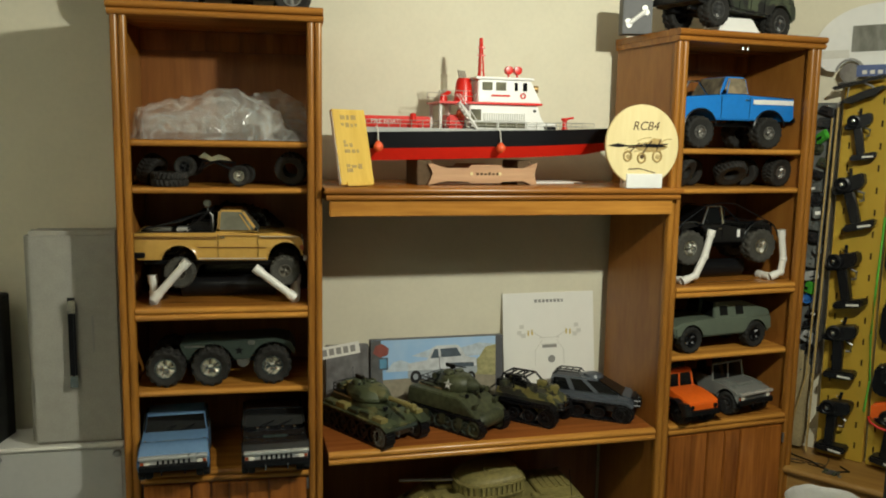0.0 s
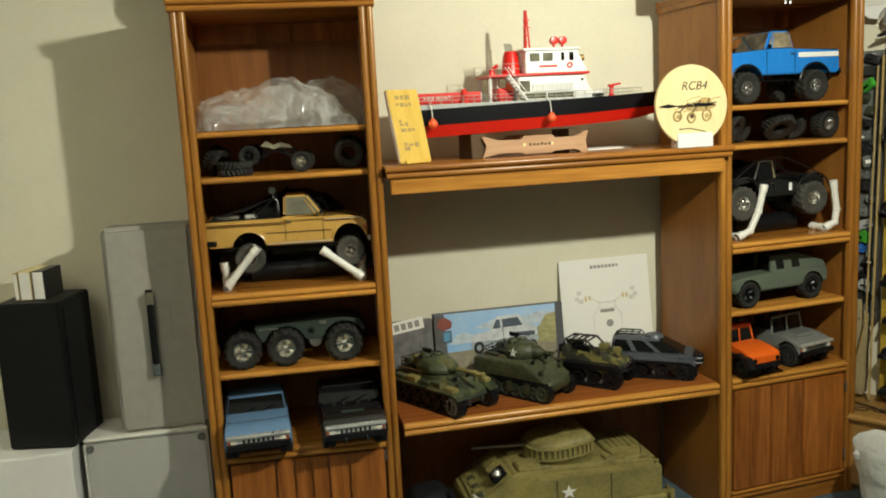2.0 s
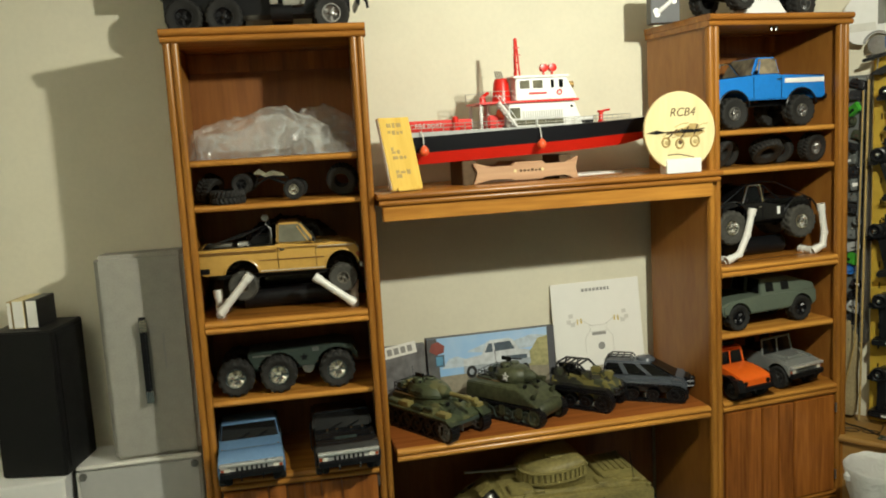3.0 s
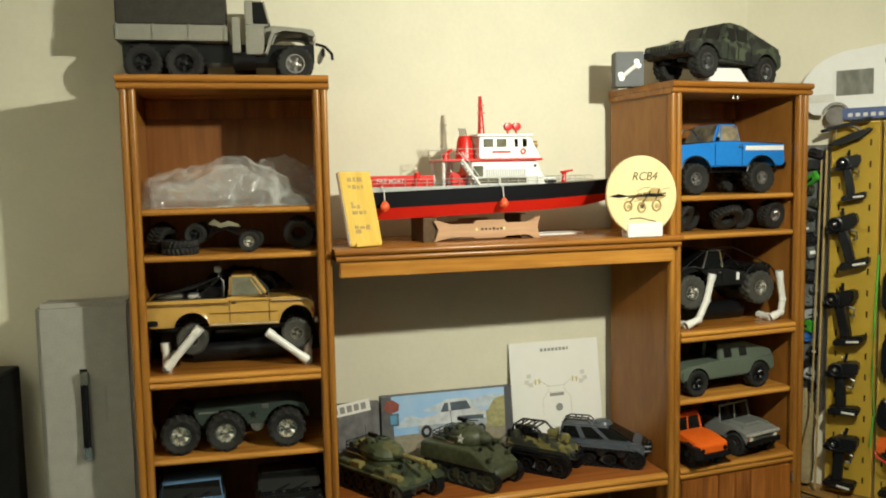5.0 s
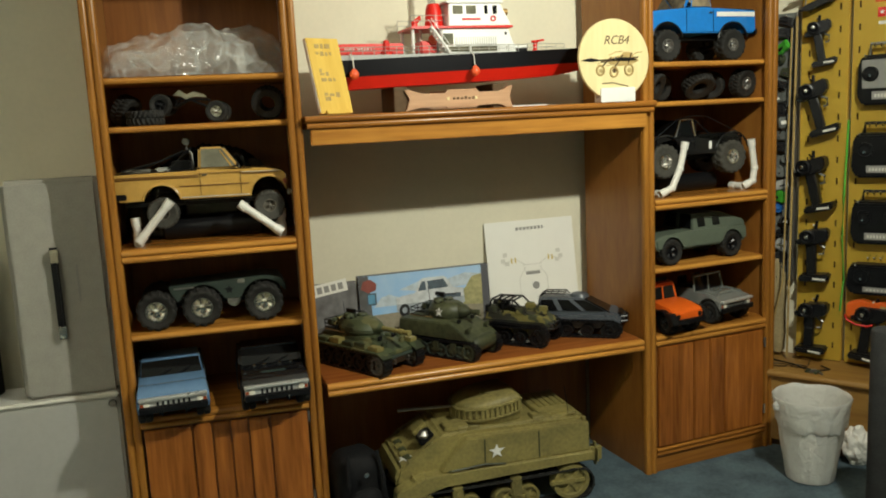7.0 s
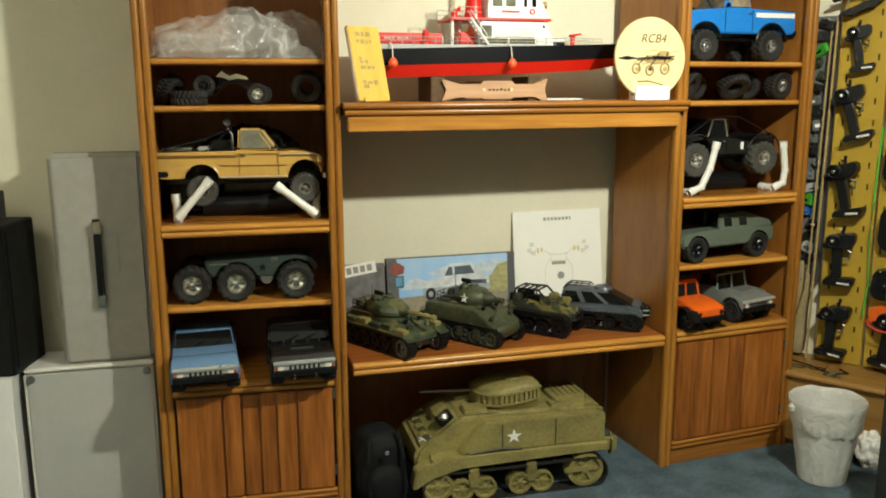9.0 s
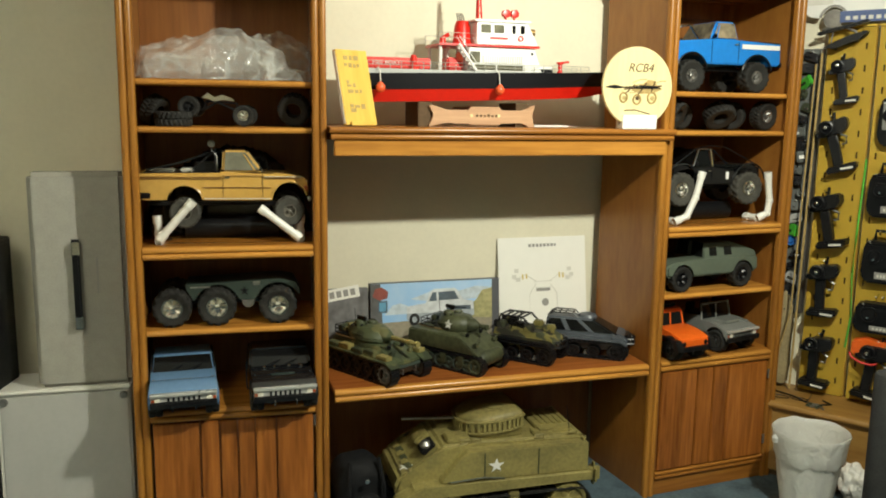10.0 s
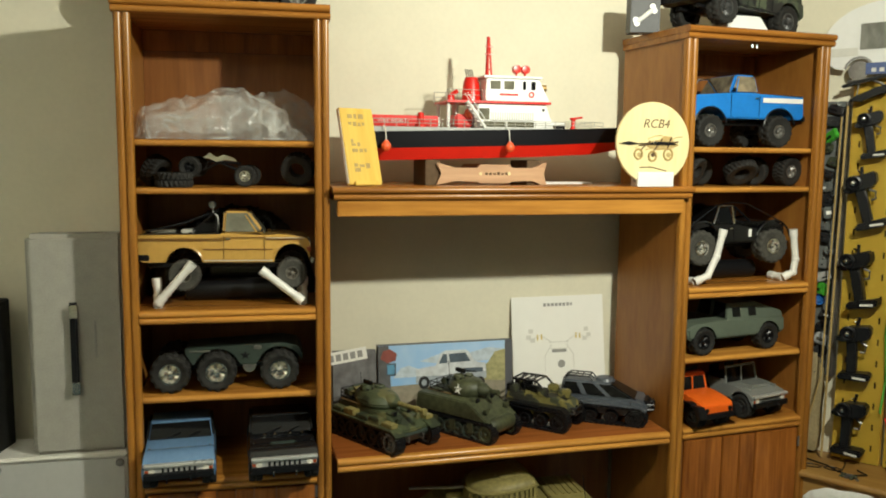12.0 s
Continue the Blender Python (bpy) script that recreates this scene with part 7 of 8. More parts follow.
def slotted_sheet(bm, x0, x1, z0, z1, cols, pitch):
    """Sheet metal with real upright slots and folded side flanges."""
    xs = [x0] + [v for c in cols for v in (c - 0.0032, c + 0.0032)] + [x1]
    zs, holes = [z0], set()
    z = z0 + pitch * 0.6
    while z + 0.03 < z1:
        holes.add(len(zs))
        zs += [z, z + 0.024]
        z += pitch
    zs.append(z1)
    vs = [[bm.verts.new((x, 0, zz)) for x in xs] for zz in zs]
    for j in range(len(zs) - 1):
        for i in range(len(xs) - 1):
            if not (i % 2 == 1 and j in holes):
                bm.faces.new((vs[j][i], vs[j][i + 1], vs[j + 1][i + 1], vs[j + 1][i]))
    bmesh.ops.solidify(bm, geom=bm.faces[:], thickness=-0.0016)
    for x in (x0, x1 - 0.0016):
        box(bm, x, x + 0.0016, 0.0018, 0.030, z0, z1)


for x0, x1, cols in ((0.0, 0.168, (0.030, 0.138)), (0.182, 0.405, (0.205, 0.380)), (0.419, 0.64, (0.445, 0.61))):
    p = thing("tool_panel", S, "yellow enamelled slotted steel tool panel", "tool panel", "yellow tool panels")
    part("sheet", made(slotted_sheet, x0, x1, 0.290, 1.735, cols, 0.082), YELLOW, p, smooth=False)
    part("mount_strip", boxes((x0 + 0.01, x1 - 0.01, 0.030, 0.049, 0.4, 0.44), (x0 + 0.01, x1 - 0.01, 0.030, 0.049, 1.6, 1.64)), STEEL, p)
    # Dark board added behind the sheet so its slots look shaded.
    part("slot_dark_board", boxes((x0 + 0.004, x1 - 0.004, 0.024, 0.0295, 0.292, 1.733)), BURNT, p)
    part("top_fold", boxes((x0 - 0.002, x1 + 0.002, -0.012, 0.030, 1.7355, 1.742)), YELLOW, p, bevel=0.001)


def pistol_radio(x, z, scale, turn, label, lean=0):
    """A pistol-grip transmitter hung on the panel, seen in profile."""
    t = thing("pistol_transmitter", S @ pose(x, -0.040, z, 0, turn, lean) @ Matrix.Scale(scale, 4), label, "transmitter", "pistol transmitters")
    bm = bmesh.new()
    prism(bm, [(-0.066, 0.050), (-0.058, 0.062), (-0.040, 0.066), (-0.024, 0.100), (0.020, 0.106), (0.052, 0.112), (0.060, 0.090), (0.052, 0.062), (0.020, 0.048), (-0.022, 0.044), (-0.050, 0.040)], -0.030, 0.030)
    part("head", bm, BLACK, t, bevel=0.006)
    bm = bmesh.new()
    prism(bm, [(-0.026, 0.050), (0.012, 0.050), (0.016, 0.0), (0.020, -0.075), (-0.016, -0.080), (-0.018, -0.02)], -0.018, 0.018)
    part("grip", bm, BLACK, t, bevel=0.006)
    bm = bmesh.new()
    prism(bm, [(-0.040, -0.078), (0.068, -0.066), (0.072, -0.082), (0.060, -0.098), (-0.044, -0.104)], -0.032, 0.032)
    part("base", bm, BLACK, t, bevel=0.006)
    part("steering_wheel", made(lathe, [(0, -0.052), (0.010, -0.052), (0.012, -0.040), (0.022, -0.048), (0.028, -0.046), (0.028, -0.034), (0, -0.030)], 18, "y", (-0.018, 0, 0.078)), BLACK, t, "black steering wheel")
    part("wheel_hub", made(lathe, [(0, -0.060), (0.007, -0.058), (0.009, -0.050), (0, -0.048)], 12, "y", (-0.018, 0, 0.078)), CHROME, t)
    part("trigger", made(tube, [(0.022, 0, 0.046), (0.044, 0, 0.034), (0.040, 0, 0.008), (0.024, 0, 0.006)], 0.005, 6), STEEL, t)
    part("antenna", made(tube, [(0.006, 0.010, 0.104), (0.010, 0.010, 0.135)], 0.006, 8), BLACK, t)
    part("label_bar", boxes((0.010, 0.056, -0.0335, -0.0318, -0.092, -0.084)), PALEINK, t, smooth=False)
    bm = bmesh.new()
    tube(bm, [(0.0, 0.036, 0.112), (0.0, 0.0, 0.116), (0.0, -0.012, 0.122)], 0.003, 6)
    part("hook", bm, CHROME, t, "wire hook")
    return t


for x, z, sc, tn, ln in ((0.075, 1.528, 0.80, -6, 8), (0.070, 1.285, 0.98, -12, 4), (0.066, 0.992, 1.0, -8, -6), (0.064, 0.718, 1.0, 2, 5), (0.062, 0.425, 1.0, 6, 0)):
    pistol_radio(x, z, sc, tn, "black pistol-grip radio transmitter hung on yellow panel", ln)
pistol_radio(0.268, 0.425, 1.05, 10, "black pistol-grip transmitter with red wheel rim", -4)

wing = thing("model_glider", S @ pose(0.072, -0.050, 1.685, 0, -14, 4), "small black folded model aircraft hung on a bracket", "model aircraft")
bm = bmesh.new()
prism(bm, [(-0.080, -0.012), (-0.050, 0.000), (0.02, 0.012), (0.080, 0.014), (0.086, 0.004), (0.05, -0.006), (0.046, -0.018), (0.026, -0.010), (-0.015, -0.016), (-0.03, -0.026), (-0.045, -0.018)], -0.020, 0.020)
part("fuselage", bm, BLACK, wing, bevel=0.004)
bm = bmesh.new()
tube(bm, [(-0.07, 0.0, 0.060), (0.0, 0.0, 0.052), (0.040, -0.005, 0.020), (0.046, -0.006, 0.008)], 0.005, 6)
tube(bm, [(-0.03, 0.0, 0.056), (-0.05, 0.0, 0.0)], 0.003, 6)
part("bracket", bm, STEEL, wing, "grey wire bracket")
part("upper_wing", boxes((-0.090, 0.092, -0.018, 0.018, 0.040, 0.052)), BLACK, wing, bevel=0.004)


def stick_radio(x, z, w, h, mat, label, handle=True):
    t = thing("stick_transmitter", S @ pose(x, -0.030, z, 6, 0, 0), label, "transmitter", "twin-stick transmitters")
    bm = bmesh.new()
    prism(bm, [(-w / 2, -h * 0.30), (-w * 0.46, h * 0.38), (-w * 0.38, h * 0.5), (w * 0.38, h * 0.5), (w * 0.46, h * 0.38), (w / 2, -h * 0.30), (w * 0.40, -h * 0.5), (-w * 0.40, -h * 0.5)], -0.030, 0.020)
    part("body", bm, BLACK, t, bevel=0.007)
    f = part("face_plate", boxes((-w * 0.40, w * 0.40, -0.034, -0.0302, -h * 0.16, h * 0.42)), mat, t, bevel=0.003)
    for s in (-1, 1):
        part("gimbal", made(lathe, [(0, -0.036), (w * 0.115, -0.036), (w * 0.125, -0.040), (w * 0.15, -0.040), (w * 0.15, -0.033), (0, -0.033)], 20, "y", (s * w * 0.24, 0, h * 0.14)), BLACK, f)
        part("stick", made(tube, [(s * w * 0.24, -0.036, h * 0.14), (s * w * 0.23, -0.066, h * 0.12)], 0.0045, 8), CHROME, f, "bright metal stick")
        part("switch", made(tube, [(s * w * 0.33, -0.030, h * 0.46), (s * w * 0.33, -0.044, h * 0.52)], 0.003, 6), STEEL, t)
    part("display", boxes((-w * 0.22, w * 0.22, -0.0325, -0.0302, -h * 0.38, -h * 0.22)), INK, t, "grey display strip", smooth=False)
    for i in range(6):
        part("label_bar", boxes((-w * 0.17 + i * w * 0.058, -w * 0.135 + i * w * 0.058, -0.0334, -0.0326, -h * 0.34, -h * 0.27)), PALEINK, t, smooth=False)
    if handle:
        part("carry_handle", made(tube, [(-w * 0.28, -0.004, h * 0.48), (-w * 0.26, -0.006, h * 0.72), (w * 0.26, -0.006, h * 0.72), (w * 0.28, -0.004, h * 0.48)], 0.006, 8), BLACK if mat is not SILVER else STEEL, t)
    bm = bmesh.new()
    for i in range(4):
        tube(bm, [(-0.034 + i * 0.022, 0.030, h * 0.70), (-0.034 + i * 0.022, -0.014, h * 0.66), (-0.034 + i * 0.022, -0.024, h * 0.74)], 0.003, 6)
    part("hook", bm, CHROME, t, "bright wire hooks")
    return t


SILVER = material("silver_plastic", (0.42, 0.42, 0.41), 0.3, 0.5, grain=(60, 0.1), vary=0.08)
stick_radio(0.302, 1.385, 0.185, 0.180, SILVER, "silver and black twin-stick radio transmitter on panel")
stick_radio(0.292, 1.110, 0.190, 0.165, BLACK, "black twin-stick radio transmitter with carry handle")
stick_radio(0.292, 0.858, 0.185, 0.165, BLACK, "plain black twin-stick radio transmitter")
stick_radio(0.300, 0.640, 0.220, 0.120, BLACK, "low wide black radio transmitter", False)
ora = thing("orange_controller", S @ pose(0.292, -0.028, 0.515, 0, 4, 0), "orange plastic hand controller on yellow panel", "controller")
bm = bmesh.new()
prism(bm, [(-0.095, -0.035), (-0.098, 0.02), (-0.05, 0.040), (0.0, 0.030), (0.055, 0.045), (0.10, 0.030), (0.098, -0.02), (0.05, -0.030), (0.0, -0.022), (-0.05, -0.048)], -0.026, 0.018)
part("shell", bm, ORANGE, ora, bevel=0.006)
for x in (-0.04, 0.045):
    part("button", made(lathe, [(0, -0.031), (0.010, -0.030), (0.010, -0.026), (0, -0.026)], 12, "y", (x, 0, 0.005)), BLACK, ora)
part("label_bar", boxes((0.02, 0.07, -0.0275, -0.0262, 0.012, 0.026)), BURNT_PALE, ora, smooth=False)
rim = thing("red_cord", S @ pose(0.0, 0, 0), "red cord looped over a transmitter", "cord")
part("cord_loop", made(tube, [(0.195, -0.075, 0.500), (0.205, -0.082, 0.482), (0.235, -0.085, 0.468), (0.275, -0.085, 0.464), (0.295, -0.082, 0.470)], 0.004, 6), RED, rim)
for i, (x, z, w2, h2, c) in enumerate(((0.292, 1.672, 0.075, 0.016, ORANGE), (0.292, 1.628, 0.056, 0.034, SKY), (0.292, 1.590, 0.050, 0.012, PALEINK))):
    st = thing("sticker", S @ pose(x, -0.0022, z), ("small orange and white sticker on panel", "small blue and red sticker on panel", "pale grey sticker on panel")[i], "sticker", "panel stickers")
    part("decal", boxes((-w2 / 2, w2 / 2, -0.0008, 0.0, -h2 / 2, h2 / 2)), c, st, smooth=False)
    if i == 1:
        part("decal_half", boxes((-w2 / 2, 0.0, -0.0016, -0.0009, -h2 / 2, h2 / 2)), RED, st, smooth=False)
    for s in ((-0.014, 0.014) if i == 1 else ()):
        bm = bmesh.new()
        star(bm, 0.010, -0.0018, s, 0.0, 5, 0.0006)
        part("decal_star", bm, WHITE, st, smooth=False)

# green cord and slim rods
cord = thing("green_cord", S @ pose(0, 0, 0), "thin bright green cord hanging between panels", "cord")
GREEN = material("bright_green", (0.12, 0.50, 0.06), 0.5, grain=(60, 0.1))
part("cord_strand", made(tube, [(0.176, -0.006, 1.24), (0.174, -0.016, 1.10), (0.170, -0.02, 0.95), (0.168, -0.024, 0.80), (0.176, -0.018, 0.62), (0.166, -0.022, 0.50)], 0.004, 6), GREEN, cord)
rod = thing("slim_rod", S @ pose(0, 0, 0), "pair of slim tan rods leaning on the panel", "rod")
part("rod_bar", made(tube, [(-0.012, -0.020, 1.640), (-0.020, -0.060, 0.30)], 0.0045, 8), BURNT_PALE, rod)
part("rod_bar", made(tube, [(-0.032, -0.018, 1.60), (-0.036, -0.070, 0.62), (-0.090, -0.085, 0.33)], 0.0035, 8), BURNT_PALE, rod)

# small hanging packages in the gap beside the tower
HANG = [("dark", (0.03, 0.03, 0.032)), ("smoke", (0.16, 0.17, 0.16)), ("silver", (0.42, 0.42, 0.40)), ("olive", (0.07, 0.08, 0.05)), ("lime", (0.10, 0.55, 0.06)), ("blue", (0.03, 0.16, 0.50))]
HANGM = {n: material(n + "_package", c, 0.25, grain=(60, 0.3), vary=0.4, coat=0.4) for n, c in HANG}
rnd = random.Random(11)
strip = thing("hanging_strip", S @ pose(-0.062, 0, 0), "dark hanging strip holding small packages", "rack")
part("strip_bar", boxes((-0.052, 0.040, 0.012, 0.022, 0.60, 1.66)), HANGM["smoke"], strip, bevel=0.002)
part("strip_rail", boxes((0.036, 0.044, 0.004, 0.048, 0.60, 1.66)), STEEL, strip, bevel=0.002)
for i in range(22):
    z = 1.630 - i * 0.049
    kind = "lime" if i == 2 else "blue" if i == 15 else "lime" if i == 14 else rnd.choice(("dark", "smoke", "silver", "dark", "olive", "smoke"))
    x = -0.064 + rnd.uniform(-0.014, 0.012)
    pk = thing("small_package", S @ pose(x, 0.006, z, rnd.uniform(-24, 10), rnd.uniform(-32, 32), rnd.uniform(-38, 38)), {"lime": "small bright green part hanging on strip", "blue": "small blue part hanging on strip", "silver": "small silver package hanging on strip", "dark": "small black package hanging on strip", "olive": "small dark green package hanging on strip", "smoke": "small smoky clear package hanging on strip"}[kind], "package", "small hanging packages")
    a, b = rnd.uniform(0.022, 0.034), rnd.uniform(0.014, 0.024)
    if i % 4 == 3:
        part("wheel_pack", made(lathe, [(0, -0.016), (b * 0.5, -0.018), (b * 0.6, -0.010), (b * 1.1, -0.014), (b * 1.1, 0.0), (0, 0.0)], 16, "y"), HANGM[kind], pk)
    else:
        part("blister", made(frustum, (-a, a, -0.020, 0.0, -b), (-a * 0.8, a * 0.8, -0.016, 0.0, b)), HANGM[kind], pk, bevel=0.004)
        part("label_bar", boxes((-a * rnd.uniform(0.2, 0.7), a * rnd.uniform(0.0, 0.5), -0.0215, -0.0195, -b * 0.4, b * rnd.uniform(-0.1, 0.2))), rnd.choice((PAPER, BLACK, STEEL, CHROME, BLACK)), pk, smooth=False)
    if i % 3 == 0:
        part("peg", made(tube, [(0.0, 0.010, b), (0.0, -0.030, b + 0.004)], 0.003, 6), CHROME, pk)
cloth = thing("hanging_cloth", S @ pose(-0.085, 0.0, 0.30), "bunched beige cloth hanging beside the panels", "cloth")
bm = bmesh.new()
lathe(bm, [(0.0, 0.0), (0.045, 0.004), (0.050, 0.08), (0.040, 0.17), (0.046, 0.25), (0.034, 0.33), (0.016, 0.39), (0.0, 0.40)], 30, "z")
for v in bm.verts:
    q = Vector((v.co.x * 30, v.co.y * 30, v.co.z * 14))
    k = 1 + 0.55 * noise.noise(q)
    v.co.x, v.co.y = v.co.x * k, v.co.y * k * 0.7
part("cloth_folds", bm, material("beige_cloth", (0.42, 0.33, 0.17), 0.9, grain=(120, 0.3), vary=0.35, bump=0.5, bump_scale=260), cloth)

# caravan-shaped sign and banner above the panels
van = thing("caravan_sign", S @ pose(-0.035, -0.008, 0), "white caravan-shaped metal wall sign", "sign")
pts = [(-0.060, 1.800), (-0.082, 1.822), (-0.086, 1.850)] + [(-0.086 + 0.22 * (1 - math.cos(math.pi / 2 * i / 10)), 1.850 + 0.165 * math.sin(math.pi / 2 * i / 10)) for i in range(1, 11)]
pts += [(0.30, 2.035), (0.45, 2.045), (0.60, 2.035), (0.68, 2.00), (0.72, 1.92), (0.72, 1.80), (0.66, 1.765), (0.10, 1.765)]
pts += [(0.050 + 0.045 * math.cos(a), 1.768 + 0.045 * math.sin(a)) for a in [math.pi * (0.08 + 0.84 * i / 8) for i in range(9)]] + [(0.0, 1.772), (-0.035, 1.778)]
part("plate", made(prism, pts, -0.006, 0.0), WHITE, van, "white caravan outline plate", bevel=0.0015)
part("side_stripe", boxes((-0.080, 0.045, -0.0075, -0.0062, 1.822, 1.852)), PALEINK, van, smooth=False)
fr = part("window", boxes((0.042, 0.188, -0.0082, -0.0062, 1.835, 1.945)), WHITE, van, bevel=0.001)
part("pane", boxes((0.050, 0.180, -0.0092, -0.0083, 1.843, 1.937)), material("brushed_pane", (0.34, 0.34, 0.31), 0.35, 0.6, grain=(30, 0.5), vary=0.5, stretch=(1, 1, 0.4), dark=(0.12, 0.12, 0.10)), fr, "grey patterned window", smooth=False)
part("vent", made(lathe, [(0, -0.009), (0.020, -0.009), (0.020, -0.0062), (0, -0.0062)], 14, "y", (0.236, 0, 1.962)), INK, van, "grey round vent")
part("door_line", boxes((0.260, 0.2615, -0.0070, -0.0062, 1.775, 2.0), (0.222, 0.236, -0.0070, -0.0062, 1.872, 1.876)), INK, van, smooth=False)
part("wheel_trim", made(tube, [(0.050 + 0.049 * math.cos(a), -0.004, 1.768 + 0.049 * math.sin(a)) for a in [math.pi * (0.05 + 0.9 * i / 8) for i in range(9)]], 0.005, 6), INK, van)
part("wheel", made(lathe, [(0, -0.006), (0.036, -0.006), (0.036, -0.001), (0, -0.001)], 18, "y", (0.050, 0, 1.768)), STEEL, van, "grey wheel disc")
banner = thing("banner_strip", S @ pose(0, -0.014, 0, 4, 0, 0), "blue and white banner strip with unreadable lettering", "banner")
part("strip", boxes((0.040, 0.52, 0.118, 0.120, 1.7485, 1.790)), material("banner_blue", (0.10, 0.14, 0.30), 0.4, grain=(30, .3), vary=.3), banner, smooth=False)
for i in range(16):
    part("letter_bar", boxes((0.06 + i * 0.0265, 0.076 + i * 0.0265, 0.1165, 0.1178, 1.757, 1.771)), PALEINK, banner, smooth=False)

# low bench under the panels
bench = thing("low_bench", S @ pose(0, 0, FLOOR), "low honey-coloured wooden bench under the panels", "bench")
part("bench_top", made(nosed, -0.20, 1.75, -0.235, 0.045, 0.288, 0.316), BENCH, bench)
part("front_board", boxes((-0.18, 1.73, -0.214, -0.196, 0.03, 0.288)), BENCH, bench, bevel=0.002)
part("plinth", boxes((-0.17, 1.72, -0.190, -0.172, 0.0, 0.06)), BURNT, bench)
part("end_board", boxes((-0.18, -0.160, -0.196, 0.040, 0.0, 0.288)), BENCH, bench, bevel=0.002)
glasses = thing("wire_spectacles", S @ pose(0.012, -0.150, 0.2865, 0, 0, 12), "thin wire spectacles lying on the bench", "spectacles")
for s in (-1, 1):
    part("lens_rim", made(tube, [(s * 0.036 + 0.030 * math.cos(2 * math.pi * i / 16), 0.018 * math.sin(2 * math.pi * i / 16), 0.004) for i in range(16)], 0.0018, 5, True), BLACK, glasses)
    part("temple", made(tube, [(s * 0.066, 0.0, 0.004), (s * 0.075, 0.06, 0.010), (s * 0.070, 0.11, 0.004)], 0.0016, 5), BLACK, glasses)
part("nose_bridge", made(tube, [(-0.008, 0.0, 0.004), (0, 0.004, 0.008), (0.008, 0, 0.004)], 0.0016, 5), BLACK, glasses)
wire = thing("loose_cable", S @ pose(0, 0, 0.2865), "loose black cable trailing over the bench", "cable")
part("cable_run", made(tube, [(-0.12, -0.06, 0.004), (-0.05, -0.10, 0.004), (0.02, -0.12, 0.004), (0.07, -0.16, 0.004), (0.12, -0.17, 0.004), (0.16, -0.13, 0.004), (0.12, -0.10, 0.004)], 0.003, 6), BLACK, wire)
for i in range(7):
    bit = thing("metal_part", S @ pose(0.095 + 0.016 * (i % 4), -0.195 + 0.02 * (i // 4), 0.2865, 0, 0, 40 * i), "small grey metal part lying on the bench", "part", "small metal parts")
    part("piece", boxes((-0.012, 0.010, -0.005, 0.006, 0.0, 0.006 + 0.002 * (i % 3))), STEEL if i % 2 else HANGM["olive"], bit, bevel=0.001)

# ---- waste bin with white liner, paper bag ----
LINER = material("white_bin_liner", (0.84, 0.84, 0.81), 0.3, grain=(9, 0.10), vary=0.12, dark=(0.74, 0.74, 0.71))
n_, l_ = LINER.node_tree.nodes, LINER.node_tree.links
mixs, trl, vor, bmp = n_.new("ShaderNodeMixShader"), n_.new("ShaderNodeBsdfTranslucent"), n_.new("ShaderNodeTexNoise"), n_.new("ShaderNodeBump")
trl.inputs["Color"].default_value = (0.88, 0.88, 0.84, 1)
mixs.inputs[0].default_value = 0.4
vor.inputs["Scale"].default_value, vor.inputs["Detail"].default_value, vor.inputs["Distortion"].default_value = 7, 2, 1.0
bmp.inputs["Strength"].default_value, bmp.inputs["Distance"].default_value = 0.35, 0.02
l_.new(vor.outputs["Fac"], bmp.inputs["Height"])
l_.new(bmp.outputs[0], n_["Principled BSDF"].inputs["Normal"])
l_.new(bmp.outputs[0], trl.inputs["Normal"])
l_.new(n_["Principled BSDF"].outputs[0], mixs.inputs[1])
l_.new(trl.outputs[0], mixs.inputs[2])
l_.new(mixs.outputs[0], n_["Material Output"].inputs["Surface"])
bin_ = thing("waste_bin", pose(2.316, -0.262, FLOOR) @ Matrix.Diagonal((0.93, 0.93, 0.98, 1)), "white waste bin with loose white plastic liner", "waste bin")
bm = bmesh.new()
prof = [(0.0, 0.004), (0.088, 0.004), (0.091, 0.02), (0.098, 0.08), (0.106, 0.15), (0.112, 0.196), (0.113, 0.206), (0.124, 0.208), (0.128, 0.216), (0.132, 0.245), (0.138, 0.290), (0.143, 0.312), (0.141, 0.317), (0.136, 0.312), (0.131, 0.29), (0.124, 0.24), (0.115, 0.18), (0.106, 0.12), (0.09, 0.03), (0.0, 0.026)]
lathe(bm, prof, 72, "z")
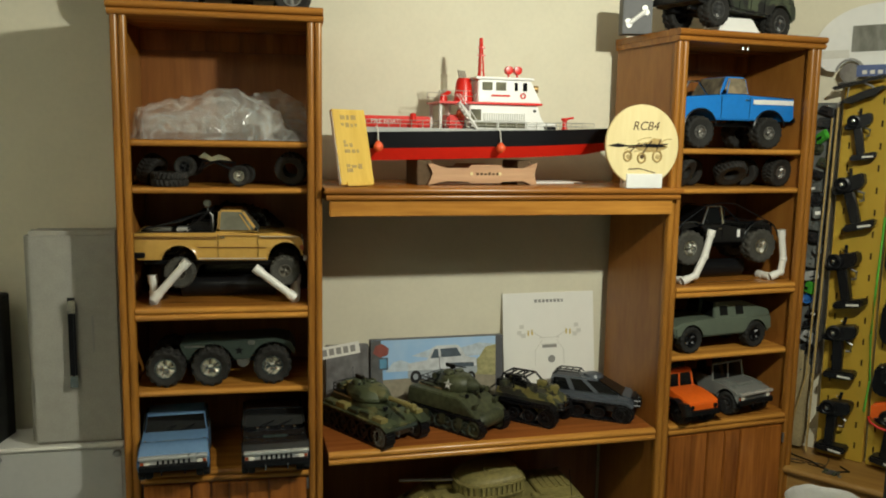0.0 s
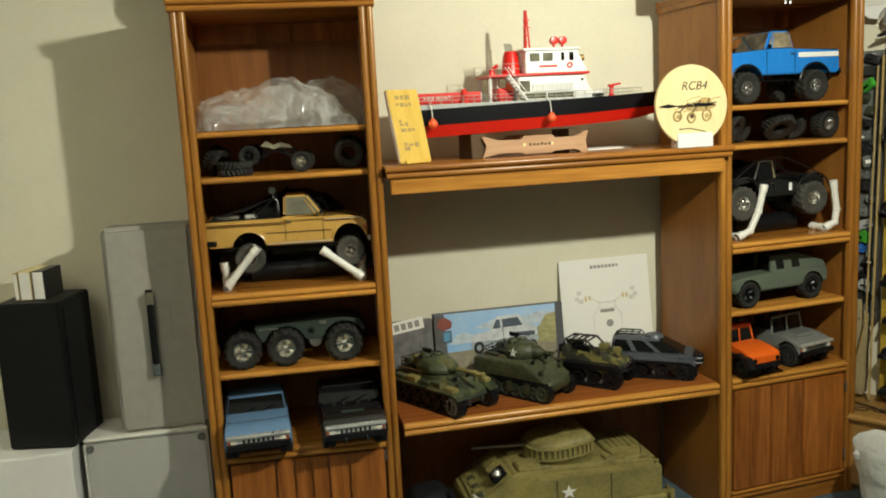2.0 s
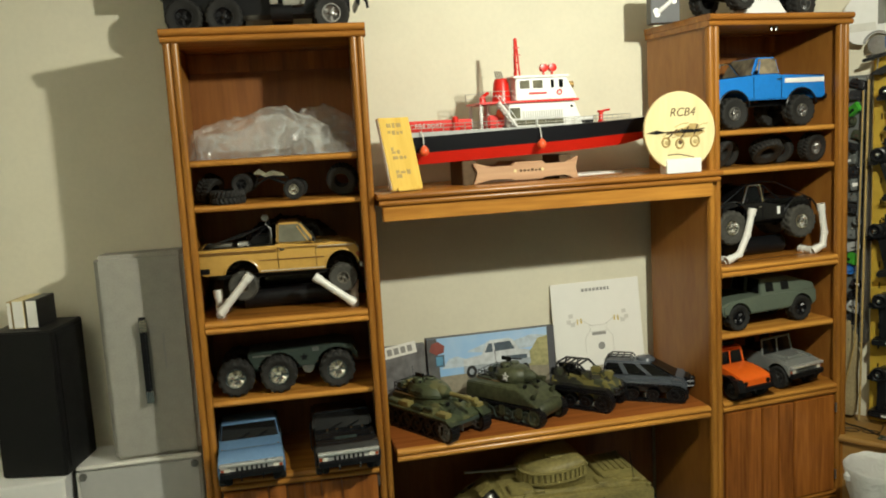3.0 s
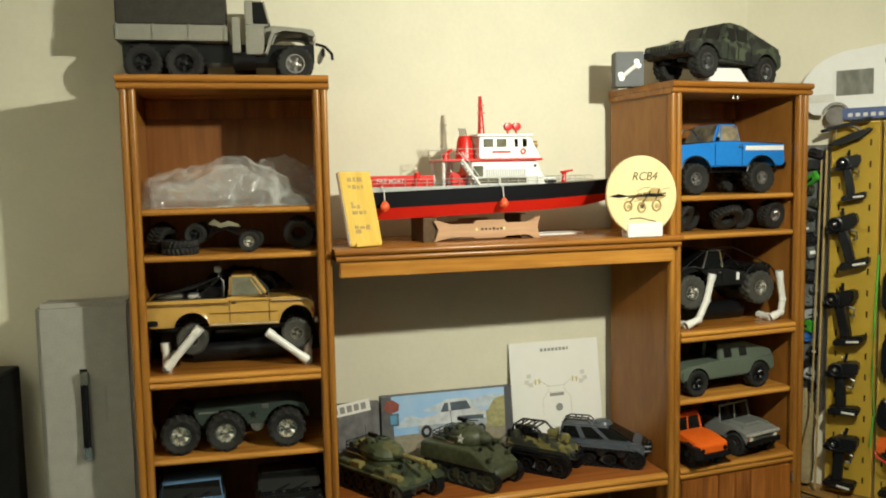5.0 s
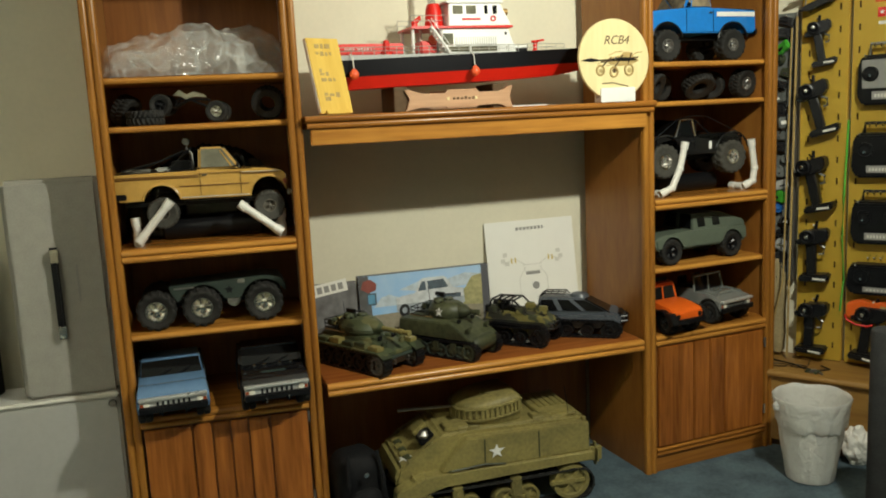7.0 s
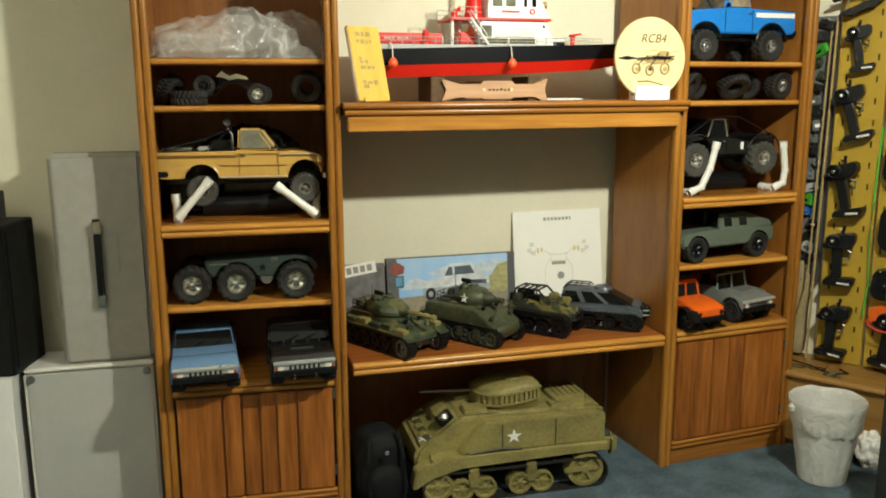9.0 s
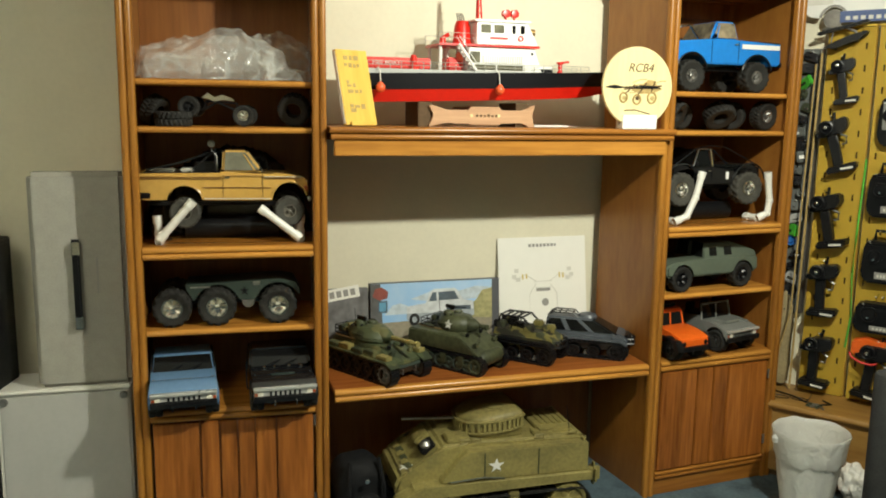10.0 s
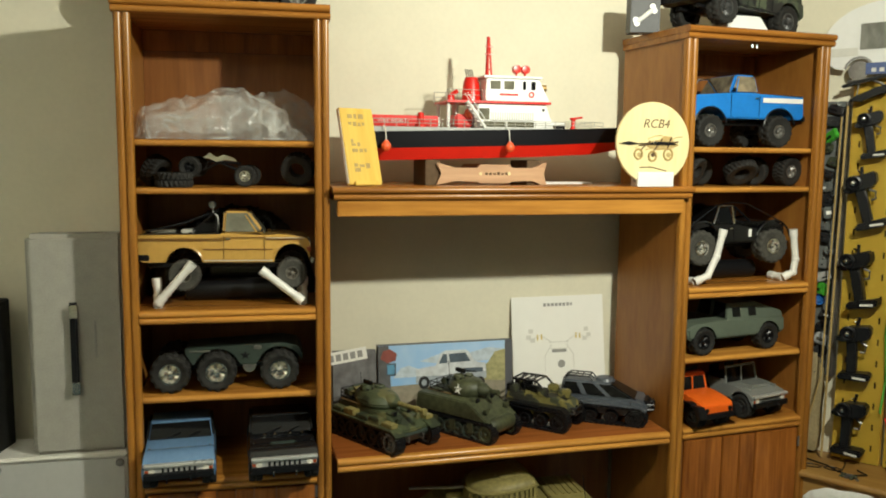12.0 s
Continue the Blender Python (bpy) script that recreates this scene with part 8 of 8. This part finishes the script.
for v in bm.verts:
    a = math.atan2(v.co.y, v.co.x)
    k = noise.noise(Vector((math.cos(a) * 3.2, math.sin(a) * 3.2, v.co.z * 7))) * 0.035 + (1 - 2.5 * abs(noise.noise(Vector((math.cos(a) * 6, math.sin(a) * 6, v.co.z * 12))))) * 0.018 + noise.noise(Vector((math.cos(a) * 14, math.sin(a) * 14, v.co.z * 6))) * 0.03
    f = 1 + k * (1.0 if 0.01 < v.co.z < 0.235 else 0.35)
    v.co.x, v.co.y = v.co.x * f, v.co.y * f
    if v.co.z > 0.2:
        v.co.z += 0.010 * noise.noise(Vector((math.cos(a) * 2, math.sin(a) * 2, 3)))
        if 0.2075 < v.co.z < 0.235:
            v.co.z += 0.022 * noise.noise(Vector((math.cos(a) * 3, math.sin(a) * 3, 8)))
part("liner", bm, LINER, bin_, "crinkled white liner over the rim")
knot = part("liner_knot", made(lathe, [(0, -0.018), (0.012, -0.012), (0.015, 0.006), (0.006, 0.018), (0, 0.02)], 12, "z", (-0.137, 0.030, 0.285)), LINER, bin_)
sack = thing("paper_bag", pose(2.560, -0.235, FLOOR, 0, 0, 20), "small crumpled white paper bag on carpet", "bag")
bm = bmesh.new()
bmesh.ops.create_icosphere(bm, subdivisions=4, radius=1)
for v in bm.verts:
    c = v.co
    k = 1 + 0.22 * noise.noise(c * 2.4) + 0.10 * noise.noise(c * 6)
    c.x, c.y, c.z = c.x * 0.062 * k, c.y * 0.05 * k, max(0.0, (c.z * 0.075 * k) + 0.068)
part("paper", bm, PAPER, sack, smooth=False)

# ---- dark column and black box at the edge of view ----
post = thing("foam_column", pose(2.213, -0.700, FLOOR), "upright dark grey foam-covered column", "column")
bm = bmesh.new()
lathe(bm, [(0, 0), (0.055, 0), (0.057, 0.004), (0.057, 0.655), (0.053, 0.665), (0.012, 0.666), (0.010, 0.690), (0, 0.692)], 28, "z")
part("sleeve", bm, material("dark_grey_foam", (0.035, 0.036, 0.036), 0.9, grain=(200, 0.3), vary=0.3, bump=0.5, bump_scale=350), post)
bbox = thing("black_box", pose(2.70, -0.66, FLOOR, 0, 0, -30), "tall black cabinet standing beside the column", "cabinet")
part("cabinet_body", boxes((-0.14, 0.16, -0.12, 0.12, 0.0, 0.74)), PCBLACK, bbox, bevel=0.006)
part("front_label", boxes((-0.10, 0.02, -0.1225, -0.1205, 0.62, 0.70)), INK, bbox, smooth=False)
part("bright_strap", made(tube, [(-0.12, -0.127, 0.20), (-0.04, -0.132, 0.27), (0.06, -0.130, 0.33)], 0.010, 6), STEEL, bbox)
